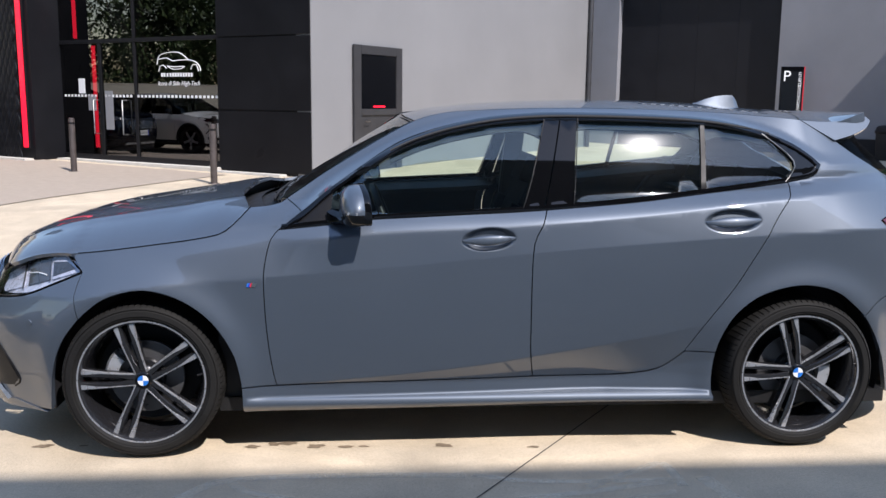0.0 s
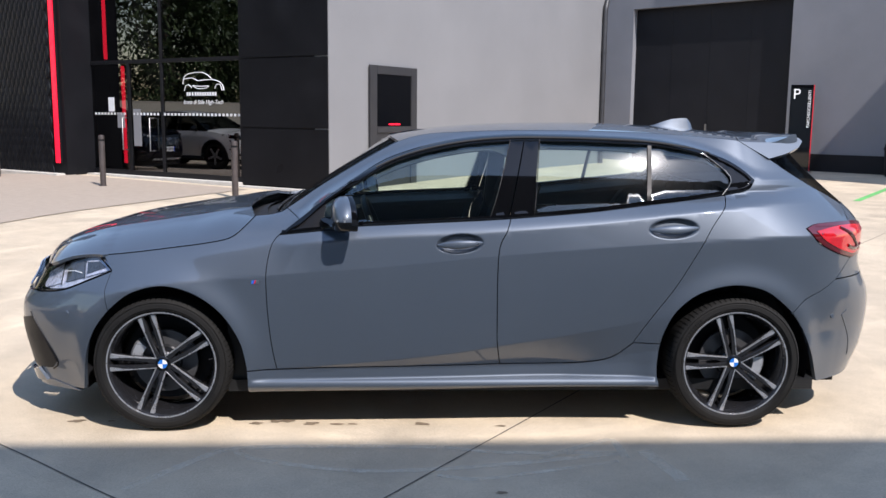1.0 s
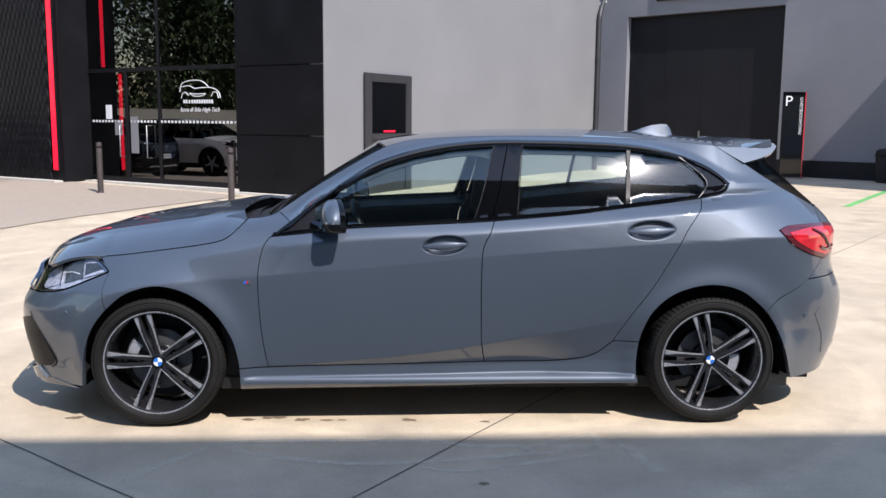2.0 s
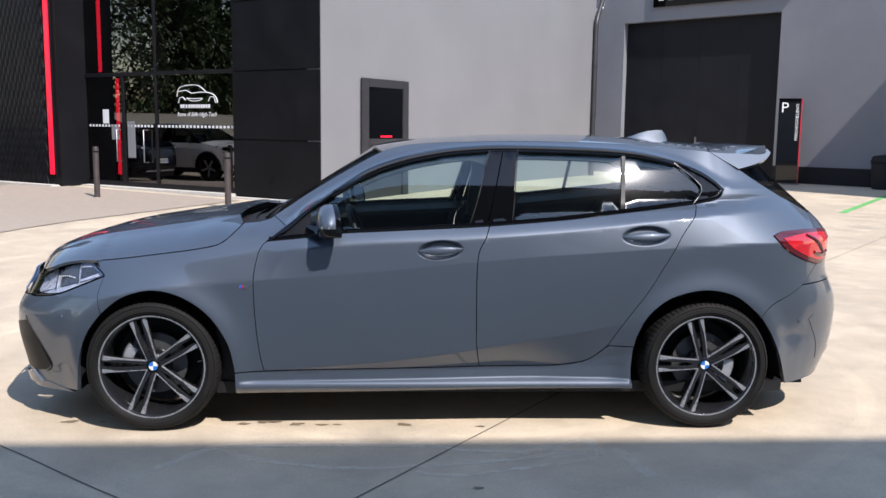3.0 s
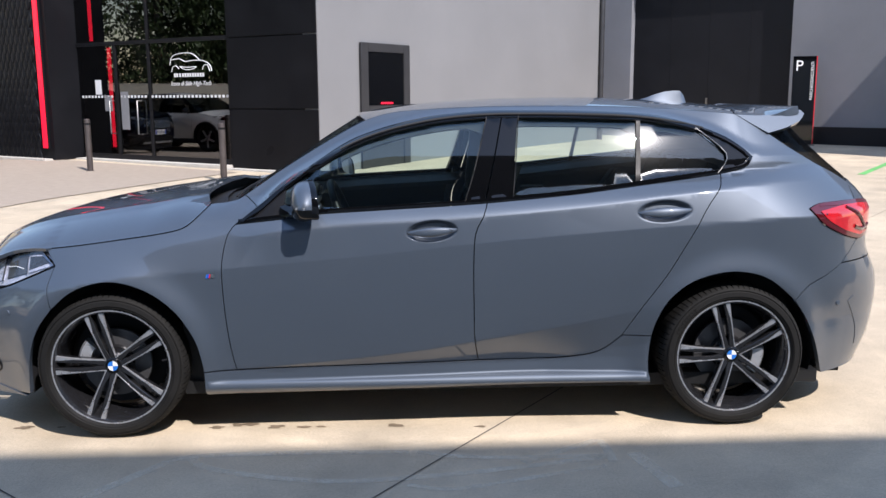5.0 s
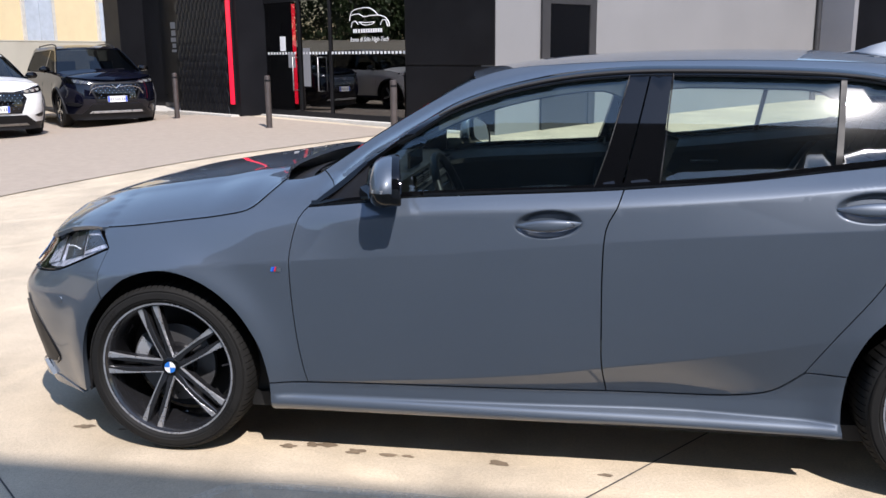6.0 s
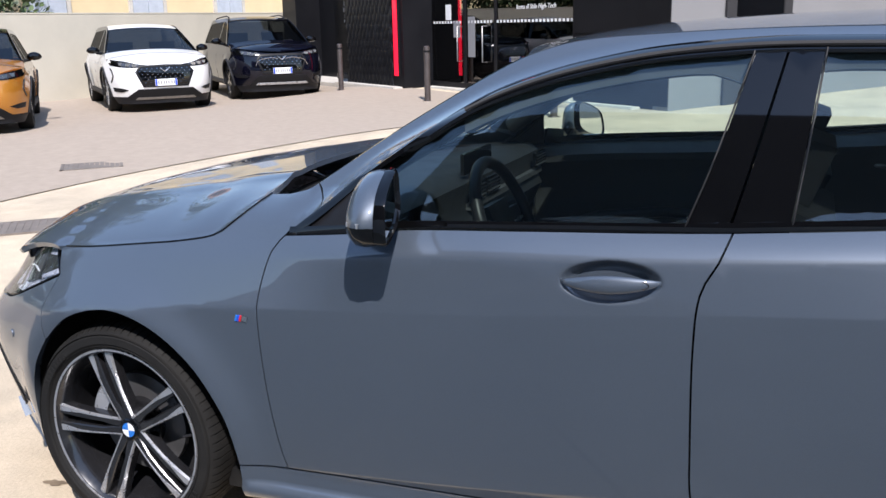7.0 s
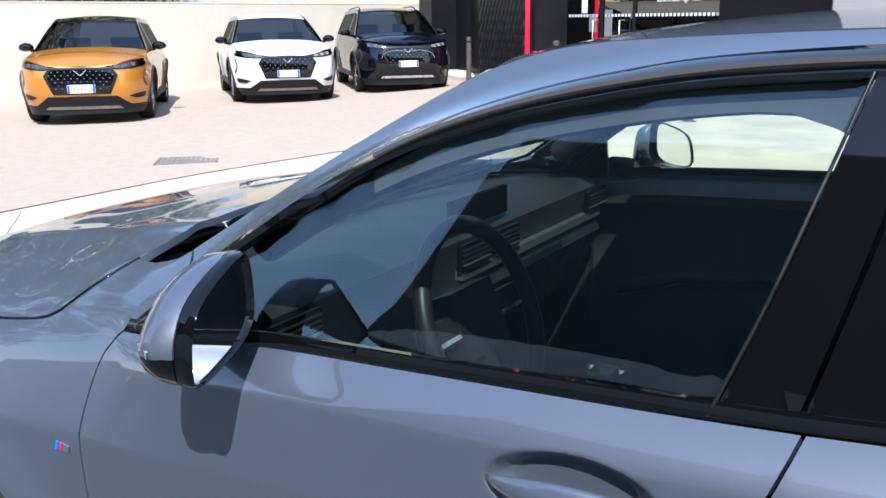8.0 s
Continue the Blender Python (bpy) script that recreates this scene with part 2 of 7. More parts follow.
def sheet(name, line, surf, material, parent=None, label="", grid=0.03, gap=0.002, thick=0.012, lift=0.0, sides=(1,), extra=(), e=0.012, skip=None):
    """A pressed panel: an outline in the two parameters of surf, filled, laid on that surface and turned in at its rim.
    sides: 1 the near flank, -1 its mirror image; both make one mesh."""
    line = shrunk(line, gap) if gap else line
    xs, ys = [p[0] for p in line], [p[1] for p in line]
    pts, k = list(line), 0
    y = min(ys) + grid / 2
    while y < max(ys):
        x = min(xs) + (grid / 2 if k % 2 else 0)
        while x < max(xs):
            if inside((x, y), line) and clear_of((x, y), line, grid * 0.5) and not (skip and skip(x, y)):
                pts.append((x, y))
            x += grid
        y += grid * 0.87
        k += 1
    for p in extra:
        if inside(p, line) and clear_of(p, line, grid * 0.25):
            pts.append(p)
    nb = len(line)
    e = min(e, grid * 0.45)
    v2, _, tris, *_ = delaunay_2d_cdt([Vector(p) for p in pts], [], [list(range(nb))], 1, 1e-6)
    v2 = [(v[0], v[1]) for v in v2]
    pos, nor = [], []
    for a, b in v2:
        p = Vector(surf(a, b))
        n = (Vector(surf(a + e, b)) - Vector(surf(a - e, b))).cross(Vector(surf(a, b + e)) - Vector(surf(a, b - e)))
        n = n.normalized() if n.length > 1e-12 else Vector((0, -1, 0))
        pos.append(p + lift * n)
        nor.append(n)
    verts, faces, loops = [], [], []
    for side in sides:
        base = len(verts)
        flip = Vector((1, side, 1))
        verts += [p * flip for p in pos]
        count = {}
        for f in tris:
            (x0, y0), (x1, y1), (x2, y2) = (v2[i] for i in f)
            f = list(f) if (x1 - x0) * (y2 - y0) - (x2 - x0) * (y1 - y0) > 0 else list(f)[::-1]
            for i, j in zip(f, f[1:] + f[:1]):
                count[(i, j)] = True
            g = f if side > 0 else f[::-1]
            faces.append([base + i for i in g])
            loops += [nor[i] * flip for i in g]
        if thick:
            rim = [(i, j) for i, j in count if (j, i) not in count]
            inner = {}
            for i, j in rim:
                for q in (i, j):
                    if q not in inner:
                        inner[q] = len(verts)
                        verts.append((pos[q] - thick * nor[q]) * flip)
            for i, j in rim:
                g = [base + j, base + i, inner[i], inner[j]]
                g = g if side > 0 else g[::-1]
                a, b, c = (Vector(verts[q]) for q in g[:3])
                n = (b - a).cross(c - b)
                faces.append(g)
                loops += [n.normalized() if n.length > 1e-12 else Vector((0, 0, 1))] * 4
    return finish(name, [tuple(v) for v in verts], faces, material, parent, label, [tuple(n) for n in loops])


def band(name, line, surf, width, material, parent=None, label="", lift=0.0, thick=0.008, closed=True, side=1):
    """A trim strip of that width along the inner side of an outline."""
    inner = shrunk(line, width)
    bm = bmesh.new()
    flip = Vector((1, side, 1))
    rows = []
    e = 0.004
    for a, b in zip(line, inner):
        mid = ((a[0] + b[0]) / 2, (a[1] + b[1]) / 2)
        n = (Vector(surf(mid[0] + e, mid[1])) - Vector(surf(mid[0] - e, mid[1]))).cross(Vector(surf(mid[0], mid[1] + e)) - Vector(surf(mid[0], mid[1] - e))).normalized()
        o, i, c = Vector(surf(*a)), Vector(surf(*b)), Vector(surf(*mid))
        rows.append([bm.verts.new(v * flip) for v in (o - thick * n, o + (lift - 0.002) * n, c + (lift + 0.001) * n, i + (lift - 0.002) * n, i - thick * n)])
    n = len(rows)
    for k in range(n if closed else n - 1):
        a, b = rows[k], rows[(k + 1) % n]
        for j in range(4):
            q = (a[j], a[j + 1], b[j + 1], b[j])
            bm.faces.new(q if side < 0 else q[::-1])
    bmesh.ops.recalc_face_normals(bm, faces=bm.faces)
    return part(name, bm, material, parent, label, smooth=50)

# ---- form of the hatchback: half-widths and lines along its length (nose at -x) ----
def lerp_table(t, table):
    """Smooth interpolation in a short table of (t, value)."""
    if t <= table[0][0]:
        return table[0][1]
    n = len(table)
    for i in range(n - 1):
        (a, va), (b, vb) = table[i], table[i + 1]
        if t <= b:
            s0 = (vb - va) / (b - a)
            if i > 0:
                s0 = 0.5 * (s0 + (va - table[i - 1][1]) / (a - table[i - 1][0]))
            s1 = (vb - va) / (b - a)
            if i < n - 2:
                s1 = 0.5 * (s1 + (table[i + 2][1] - vb) / (table[i + 2][0] - b))
            h, f = b - a, (t - a) / (b - a)
            return (va * (1 + 2 * f) * (1 - f) ** 2 + s0 * h * f * (1 - f) ** 2
                    + vb * f * f * (3 - 2 * f) + s1 * h * f * f * (f - 1))
    return table[-1][1]


FRONT_X, REAR_X = -1.45, 1.45
HUB_X, HUB_Z = 1.335, 0.315
LOW_CREASE = [(-1.2, 0.286), (-0.8, 0.297), (-0.45, 0.318), (-0.18, 0.343), (0.03, 0.368), (0.22, 0.399), (0.50, 0.443), (0.77, 0.492), (0.95, 0.53), (1.6, 0.6)]
HIGH_CREASE = [(-2.2, 0.62), (-1.55, 0.660), (-1.2, 0.705), (-0.85, 0.735), (-0.34, 0.773), (0.21, 0.828), (0.62, 0.862), (1.1, 0.895), (1.6, 0.92), (2.2, 0.93)]
BELT = [(-1.6, 0.82), (-1.1, 0.88), (-0.8, 0.912), (-0.45, 0.952), (0.1, 0.982), (0.65, 1.026), (1.15, 1.082), (1.6, 1.12), (2.2, 1.12)]
PLAN = [(-1.9, 0.868), (-1.45, 0.885), (-1.1, 0.893), (-0.6, 0.895), (0.0, 0.897), (0.8, 0.899), (1.335, 0.900), (1.6, 0.888), (2.0, 0.862)]
NOSE = [(0.15, -2.06), (0.3, -2.09), (0.45, -2.11), (0.6, -2.10), (0.7, -2.085), (0.8, -2.055), (0.9, -1.99)]
TAIL = [(0.2, 2.11), (0.35, 2.168), (0.5, 2.183), (0.62, 2.163), (0.75, 2.10), (0.85, 2.09), (0.97, 2.08), (1.08, 1.99), (1.2, 1.86), (1.36, 1.70)]


WINDOW_TOP = [(-0.773, 0.930), (-0.69, 0.995), (-0.59, 1.075), (-0.458, 1.154), (-0.324, 1.229), (-0.187, 1.280), (-0.049, 1.314), (0.09, 1.337),
              (0.286, 1.352), (0.427, 1.353), (0.654, 1.350), (0.94, 1.338), (1.083, 1.320), (1.226, 1.290), (1.339, 1.250), (1.419, 1.195), (1.447, 1.168)]


def smoothed(table, reach, turns=3):
    """The table as even values 1 cm apart, with its bends eased."""
    lo, n = table[0][0] - 0.2, int((table[-1][0] - table[0][0] + 0.4) * 100) + 1
    v = [lerp_table(lo + 0.01 * k, table) for k in range(n)]
    for _ in range(turns):
        v = [sum(v[max(0, k - reach):k + reach + 1]) / len(v[max(0, k - reach):k + reach + 1]) for k in range(n)]
    return lo, v


def read_even(even, x):
    lo, v = even
    t = min(max((x - lo) * 100, 0.0), len(v) - 1.001)
    i, f = int(t), t - int(t)
    a, b, c, d = v[max(i - 1, 0)], v[i], v[i + 1], v[min(i + 2, len(v) - 1)]
    return b + 0.5 * f * (c - a + f * (2 * a - 5 * b + 4 * c - d + f * (3 * (b - c) + d - a)))


WINDOW_LINE = smoothed(WINDOW_TOP, 4)


def step(a, b, t):
    t = min(1.0, max(0.0, (t - a) / (b - a)))
    return t * t * (3 - 2 * t)


def glass_width(x, z):
    """Half-width of the cabin above the belt."""
    d = z - 0.95
    w = 0.848 - 0.38 * d - 0.27 * d * d
    # above the windows the skin turns in towards the roof
    t = max(0.0, z - read_even(WINDOW_LINE, x))
    w -= (0.5 * t + 0.075 * math.sin(math.pi / 2 * min(1.0, t / 0.052))) * step(-0.86, -0.60, x) * (0.25 + 0.75 * step(1.42, 1.1, x))
    if x > 0.3:
        w -= 0.075 * ((x - 0.3) / 1.2) ** 2
    if x < -0.1:
        w -= (0.035 + 0.25 * max(0.0, d)) * ((-0.1 - x) / 0.75) ** 2
    return w


def side_width(x, z):
    """Half-width of the body at length x and height z."""
    zc, zu, zb = lerp_table(x, LOW_CREASE), lerp_table(x, HIGH_CREASE), lerp_table(x, BELT)
    p = lerp_table(x, PLAN)
    wb = min(glass_width(x, zb) + 0.002, p)
    if z < zc:
        t = max(0.0, min(zc - max(z, 0.288), 0.16))
        w = p - 0.032 - 0.45 * t * step(-1.0, -0.6, x) * (1 - 0.6 * step(0.30, 0.95, x)) - 0.07 * (zc - z)
    elif z < zu:
        f = (z - zc) / (zu - zc)
        w = p - 0.004 + 0.004 * f - 0.028 * (1 - f) ** 2
    elif z < zb:
        f = (z - zu) / (zb - zu)
        k = step(0.0, 0.9, x)
        # the shoulder rolls in just under the windows
        over = step(-0.84, -0.58, x) * step(2.0, 1.15, x)
        roll = (0.75 - 0.25 * k) * over * max(0.0, 1 - (zb - z) / min(0.058, zb - zu)) ** 1.5
        w = p + (wb - p) * ((1 - (0.75 - 0.25 * k) * over) * (0.8 * f + 0.2 * f * f) + roll)
    else:
        w = glass_width(x, z) + 0.002 + 0.006 * step(zb, zb + 0.03, z)
    # the front bumper draws in towards the ground
    if x < -1.5:
        w -= 0.12 * max(0.0, 0.50 - z) * step(-1.52, -1.90, x)
    # flares over the wheels
    for hx in (-HUB_X, HUB_X):
        r = math.hypot(x - hx, z - HUB_Z)
        w += 0.027 * math.exp(-((r - 0.365) / 0.075) ** 2)
    # the wings roll over towards the bonnet
    if x < -0.6:
        top = lerp_table(x, WING_TOP)
        k = step(-0.6, -0.95, x)
        f = (z - (top - 0.16)) / 0.16
        if f > 0:
            f = min(f, 1.0)
            w -= k * 0.19 * (1 - math.sqrt(max(0.0, 1 - f * f * 0.96)))
    return w


WING_TOP = [(-2.2, 0.80), (-1.9, 0.875), (-1.6, 0.925), (-1.3, 0.955), (-1.0, 0.985), (-0.7, 1.02)]


def skin(u, z):
    """A point of the near flank at u along the body, bent round nose and tail, and height z."""
    if u < FRONT_X:
        a = FRONT_X - lerp_table(z, NOSE)
        th = min(math.pi / 2, 1.008 * (FRONT_X - u) / a)
        x = FRONT_X - a * math.sin(th)
        # square at the bumper, tucked in at the lamps
        return x, -side_width(x, z) * max(0.0, math.cos(th)) ** (0.39 + 0.33 * step(0.54, 0.70, z)), z
    if u > REAR_X:
        a = lerp_table(z, TAIL) - REAR_X
        th = min(math.pi / 2, 1.008 * (u - REAR_X) / a)
        x = REAR_X + a * math.sin(th)
        return x, -side_width(min(x, 1.9), z) * max(0.0, math.cos(th)) ** 0.42, z
    return u, -side_width(u, z), z

# ---- materials of the place ----
def concrete_mat(name, colour, joints=False):
    m, t, p = nodes_of(name)
    a, b, c = noise_tex(t, 0.35, 6.0, 0.6), noise_tex(t, 3.0, 6.0, 0.65), noise_tex(t, 90.0, 4.0)
    base = ramp(t, a.outputs["Fac"], [(0.3, tuple(v * 0.86 for v in colour)), (0.7, tuple(min(1, v * 1.08) for v in colour))]).outputs["Color"]
    mid = ramp(t, b.outputs["Fac"], [(0.30, (0.80, 0.79, 0.77)), (0.62, (1, 1, 1))]).outputs["Color"]
    fine = ramp(t, c.outputs["Fac"], [(0.3, (0.80,) * 3), (0.65, (1, 1, 1))]).outputs["Color"]
    grit = ramp(t, noise_tex(t, 420.0, 2.0, 0.8).outputs["Fac"], [(0.34, (0.60,) * 3), (0.5, (1, 1, 1)), (0.72, (1.2,) * 3)]).outputs["Color"]
    # scuffed arcs, where the surface is rubbed paler
    w = t.nodes.new("ShaderNodeTexWave")
    w.wave_type, w.rings_direction = "RINGS", "Z"
    w.inputs["Scale"].default_value, w.inputs["Distortion"].default_value, w.inputs["Detail"].default_value, w.inputs["Detail Scale"].default_value = 0.33, 9.0, 3.0, 0.7
    link(t, noise_tex(t, 1.0).inputs["Vector"].links[0].from_socket, w.inputs["Vector"])
    rub = ramp(t, w.outputs["Fac"], [(0.955, (1, 1, 1)), (0.985, (1.14, 1.135, 1.12))]).outputs["Color"]
    blot = ramp(t, noise_tex(t, 1.1, 5.0, 0.7).outputs["Fac"], [(0.36, (0.74, 0.75, 0.77)), (0.56, (1, 1, 1))]).outputs["Color"]
    col = mix(t, 1.0, mix(t, 0.8, base, mid, "MULTIPLY"), fine, "MULTIPLY")
    col = mix(t, 0.6, mix(t, 1.0, col, grit, "MULTIPLY"), rub, "MULTIPLY")
    col = mix(t, 0.75, col, blot, "MULTIPLY")
    link(t, col, p.inputs["Base Color"])
    r = ramp(t, b.outputs["Fac"], [(0.3, (0.62,) * 3), (0.7, (0.88,) * 3)])
    link(t, r.outputs["Color"], p.inputs["Roughness"])
    bump(t, p, c.outputs["Fac"], 0.25, 0.003)
    return m


def worn_mark(name, colour):
    """A broken, half rubbed-off mark on the ground."""
    m, t, p = nodes_of(name)
    p.inputs["Base Color"].default_value = (*colour, 1)
    p.inputs["Roughness"].default_value = 0.85
    a, b = noise_tex(t, 3.5, 4.0, 0.6), noise_tex(t, 70.0, 5.0, 0.75)
    f = mix(t, 1.0, ramp(t, a.outputs["Fac"], [(0.34, (0.10,) * 3), (0.64, (0.66,) * 3)]).outputs["Color"],
            ramp(t, b.outputs["Fac"], [(0.3, (0.3,) * 3), (0.55, (1, 1, 1))]).outputs["Color"], "MULTIPLY")
    link(t, f, p.inputs["Alpha"])
    return m


CONCRETE = concrete_mat("pale_concrete", (0.64, 0.53, 0.385))
ASPHALT = surface("washed_aggregate", (0.335, 0.276, 0.218), 0.92, 0, 0.10, 9.0, 110, 0.5, 0.004)
KERB = surface("pale_kerb_stone", (0.52, 0.49, 0.44), 0.8, 0, 0.12, 5, 90, 0.3, 0.003)
PLASTER = surface("grey_render", (0.195, 0.195, 0.200), 0.9, 0, 0.06, 0.7, 120, 0.25, 0.002)
GATE_WALL = surface("dark_grey_render", (0.20, 0.204, 0.222), 0.9, 0, 0.08, 0.8, 120, 0.25, 0.002)
BLACK_PANEL = dull(surface("black_facade_panel", (0.009, 0.0092, 0.011), 0.35, 0.0, 0.15, 1.5, 200), 0.12)
SCALE_BLACK = dull(surface("black_facade_scale", (0.011, 0.0115, 0.014), 0.40, 0.0, 0.2, 6, 200, piece=0.35), 0.16)
GATE_DARK = dull(surface("dark_gate_steel", (0.011, 0.0115, 0.0145), 0.55, 0.0, 0.15, 2, 200), 0.2)
DOOR_GREY = surface("dark_grey_door", (0.036, 0.036, 0.039), 0.45, 0.1, 0.1, 4, 200)
CREAM = surface("cream_wall_render", (0.54, 0.50, 0.41), 0.9, 0, 0.08, 0.9, 100, 0.25, 0.002)
YELLOW_WALL = surface("yellow_house_render", (0.66, 0.53, 0.32), 0.9, 0, 0.08, 0.9, 100, 0.2, 0.002)
RUST = surface("brown_painted_steel", (0.085, 0.070, 0.065), 0.45, 0.4, 0.2, 12, 160)
SHOP_GLASS = pane("shop_glass", (0.16, 0.17, 0.17), 0.004, 2.3)
RED_LINE = glow("red_glow_line", (0.85, 0.012, 0.035), 2.6)
RED_LIGHT = glow("red_light_strip", (0.85, 0.012, 0.035), 0.75)
WHITE_FILM = surface("white_film", (0.75, 0.75, 0.75), 0.5, 0, 0.03, 20, 100)
IRON = surface("cast_iron", (0.21, 0.18, 0.155), 0.7, 0.3, 0.2, 10, 150, 0.3, 0.002)
GREEN_LINE = surface("green_road_paint", (0.13, 0.42, 0.12), 0.8, 0, 0.25, 6, 80)
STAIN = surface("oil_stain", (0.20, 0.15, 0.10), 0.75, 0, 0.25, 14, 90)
SCUFF = worn_mark("pale_scuff", (0.80, 0.72, 0.58))
JOINT = surface("joint_filler", (0.07, 0.065, 0.06), 0.9, 0, 0.2, 10, 120)
FAR_WALL = surface("plain_grey_wall", (0.075, 0.079, 0.09), 0.85, 0, 0.08, 0.7, 60)
PALE_WALL = surface("pale_grey_render", (0.74, 0.74, 0.74), 0.85, 0, 0.06, 0.7, 60)
ROOF_TILE = surface("clay_roof", (0.30, 0.16, 0.10), 0.85, 0, 0.2, 3, 60)
BARK = surface("bark", (0.11, 0.085, 0.065), 0.95, 0, 0.3, 6, 60, 0.6, 0.01)


def leaf_mat(name, colour):
    m, t, p = nodes_of(name)
    g = t.nodes.new("ShaderNodeNewGeometry")
    c = ramp(t, g.outputs["Random Per Island"], [(0, tuple(v * 0.55 for v in colour)), (0.6, colour), (1, tuple(v * 1.5 for v in colour))])
    link(t, c.outputs["Color"], p.inputs["Base Color"])
    p.inputs["Roughness"].default_value = 0.55
    return m


LEAF = leaf_mat("leaf_green", (0.055, 0.085, 0.028))


def gz(x, y):
    """Height of the ground: level by the car, then rising gently towards the building."""
    d = min(22.0, max(0.0, y - 2.0))
    return (0.005 + 0.012 * step(-10.0, -7.5, x) - 0.008 * step(0.0, 8.0, x)) * d * step(0.0, 6.0, d)


# ---- ground ----
def ground_sheet(name, line_in, lift, material, grid, parent=None):
    return sheet(name, line_in, lambda x, y: (x, y, gz(x, y) + lift), material, parent, "", grid, 0.0, 0.0)


def build_ground():
    bm = bmesh.new()
    xs = [-900, -200, -60, -30] + [-20 + 0.5 * k for k in range(81)] + [30, 60, 200, 900]
    ys = [-900, -200, -60, -20] + [-10 + 0.5 * k for k in range(72)] + [30, 60, 200, 900]
    v = [[bm.verts.new((x, y, gz(x, y))) for y in ys] for x in xs]
    for i in range(len(xs) - 1):
        for j in range(len(ys) - 1):
            bm.faces.new((v[i][j], v[i + 1][j], v[i + 1][j + 1], v[i][j + 1]))
    tagged(part("ground", bm, CONCRETE, None, "pale worn concrete yard"), "pale worn concrete yard with faint stains", "ground", kind="structure")
    edge = [(-6.3, -6.0), (-6.15, 0.0), (-6.0, 2.2), (-5.98, 3.0), (-5.9, 4.15), (-5.55, 5.56), (-4.93, 7.2), (-4.40, 8.2), (-3.6, 9.6), (-2.9, 10.75)]
    line = loop(edge, [(-2.9, 10.75), (-13.2, 17.95)], [(-13.2, 17.95), (-40, 17), (-40, -6)], [(-40, -6), (-6.3, -6.0)], gap=0.35)
    a = ground_sheet("paved_yard", line, 0.010, ASPHALT, 0.45)
    tagged(a, "grey-pink washed aggregate paving", "pavement", kind="structure")


build_ground()

# ---- showroom: a runs leftwards along its front, d inwards ----
FA, FO = radians(35), Vector((-1.45, 10.3, 0))
FDIR, FIN = Vector((-math.cos(FA), math.sin(FA), 0)), Vector((math.sin(FA), math.cos(FA), 0))
FM = Matrix(((FDIR.x, FIN.x, 0, FO.x), (FDIR.y, FIN.y, 0, FO.y), (0, 0, 1, 0), (0, 0, 0, 1)))  # local x = a, y = d


def slab(name, a0, a1, d0, d1, z0, z1, mat, parent=None, label="", bevel=0.0, m=FM):
    bm = bmesh.new()
    box(bm, a0, a1, d0, d1, z0, z1, m)
    bmesh.ops.recalc_face_normals(bm, faces=bm.faces)
    return part(name, bm, mat, parent, label, None, bevel)


H = 8.0
tagged(slab("showroom_end_wall", 0.302, 2.0, 0.0, 1.5, 0.0, H, BLACK_PANEL), "tall black panelled end wall of the showroom", "wall", kind="structure")
tagged(slab("showroom_block", 6.22, 8.62, -0.62, 0.14, 0.0, H, BLACK_PANEL), "black block clad in relief scales", "wall", kind="structure")
tagged(slab("wall_shop_back", 2.0, 11.0, 5.0, 5.2, 0.0, H, BLACK_PANEL), "dark back wall of the showroom", "wall", kind="structure")
tagged(slab("wall_shop_side", 1.7, 1.98, 1.52, 5.0, 0.0, H, BLACK_PANEL), "dark side wall of the showroom", "wall", kind="structure")
tagged(slab("wall_shop_partition", 6.74, 6.9, 0.15, 5.0, 0.0, H, BLACK_PANEL), "dark inner wall of the showroom", "wall", kind="structure")
tagged(slab("ceiling_shop", 1.7, 13.1, 0.5, 5.2, H, H + 0.3, BLACK_PANEL), "black showroom ceiling", "ceiling", kind="structure")
tagged(slab("floor_shop", 2.0, 11.0, 0.31, 5.0, 0.0, 0.28, JOINT), "dark showroom floor", "floor", kind="structure")
tagged(slab("wall_shop_left", 8.63, 12.3, 0.55, 0.75, 0.0, H, BLACK_PANEL), "black wall set back beside the scale-clad block", "wall", kind="structure")
tagged(slab("wall_shop_post", 12.3, 13.1, -0.10, 0.75, 0.0, H, BLACK_PANEL), "dark grey rendered corner post", "wall", kind="structure")
# grey wall with the door
WA = radians(55)
WM = Matrix(((math.cos(WA), -math.sin(WA), 0, FO.x), (math.sin(WA), math.cos(WA), 0, FO.y), (0, 0, 1, 0), (0, 0, 0, 1)))
tagged(slab("wall_grey", 0.004, 11.78, 0.0, 0.298, 0.0, H, PLASTER, m=WM), "plain grey rendered wall", "wall", kind="structure")
GA = radians(45)
GM = Matrix(((-math.cos(GA), math.sin(GA), 0, 10.2), (math.sin(GA), math.cos(GA), 0, 17.9), (0, 0, 1, 0), (0, 0, 0, 1)))
tagged(slab("wall_gate", -14.0, 0.55, 0.0, 0.4, 0.0, H, GATE_WALL, m=GM), "dark grey rendered wall", "wall", kind="structure")
tagged(slab("wall_gate_far", 5.2, 9.0, 0.0, 0.4, 0.0, H, GATE_WALL, m=GM), "dark grey rendered wall", "wall", kind="structure")
tagged(slab("wall_gate_top", 0.55, 5.2, 0.0, 0.4, 4.57, H, GATE_WALL, m=GM), "dark grey rendered wall", "wall", kind="structure")
tagged(slab("gate", 0.55, 5.2, 0.2, 0.3, 0.1, 4.57, GATE_DARK, m=GM), "closed dark steel gate", "gate", kind="structure")
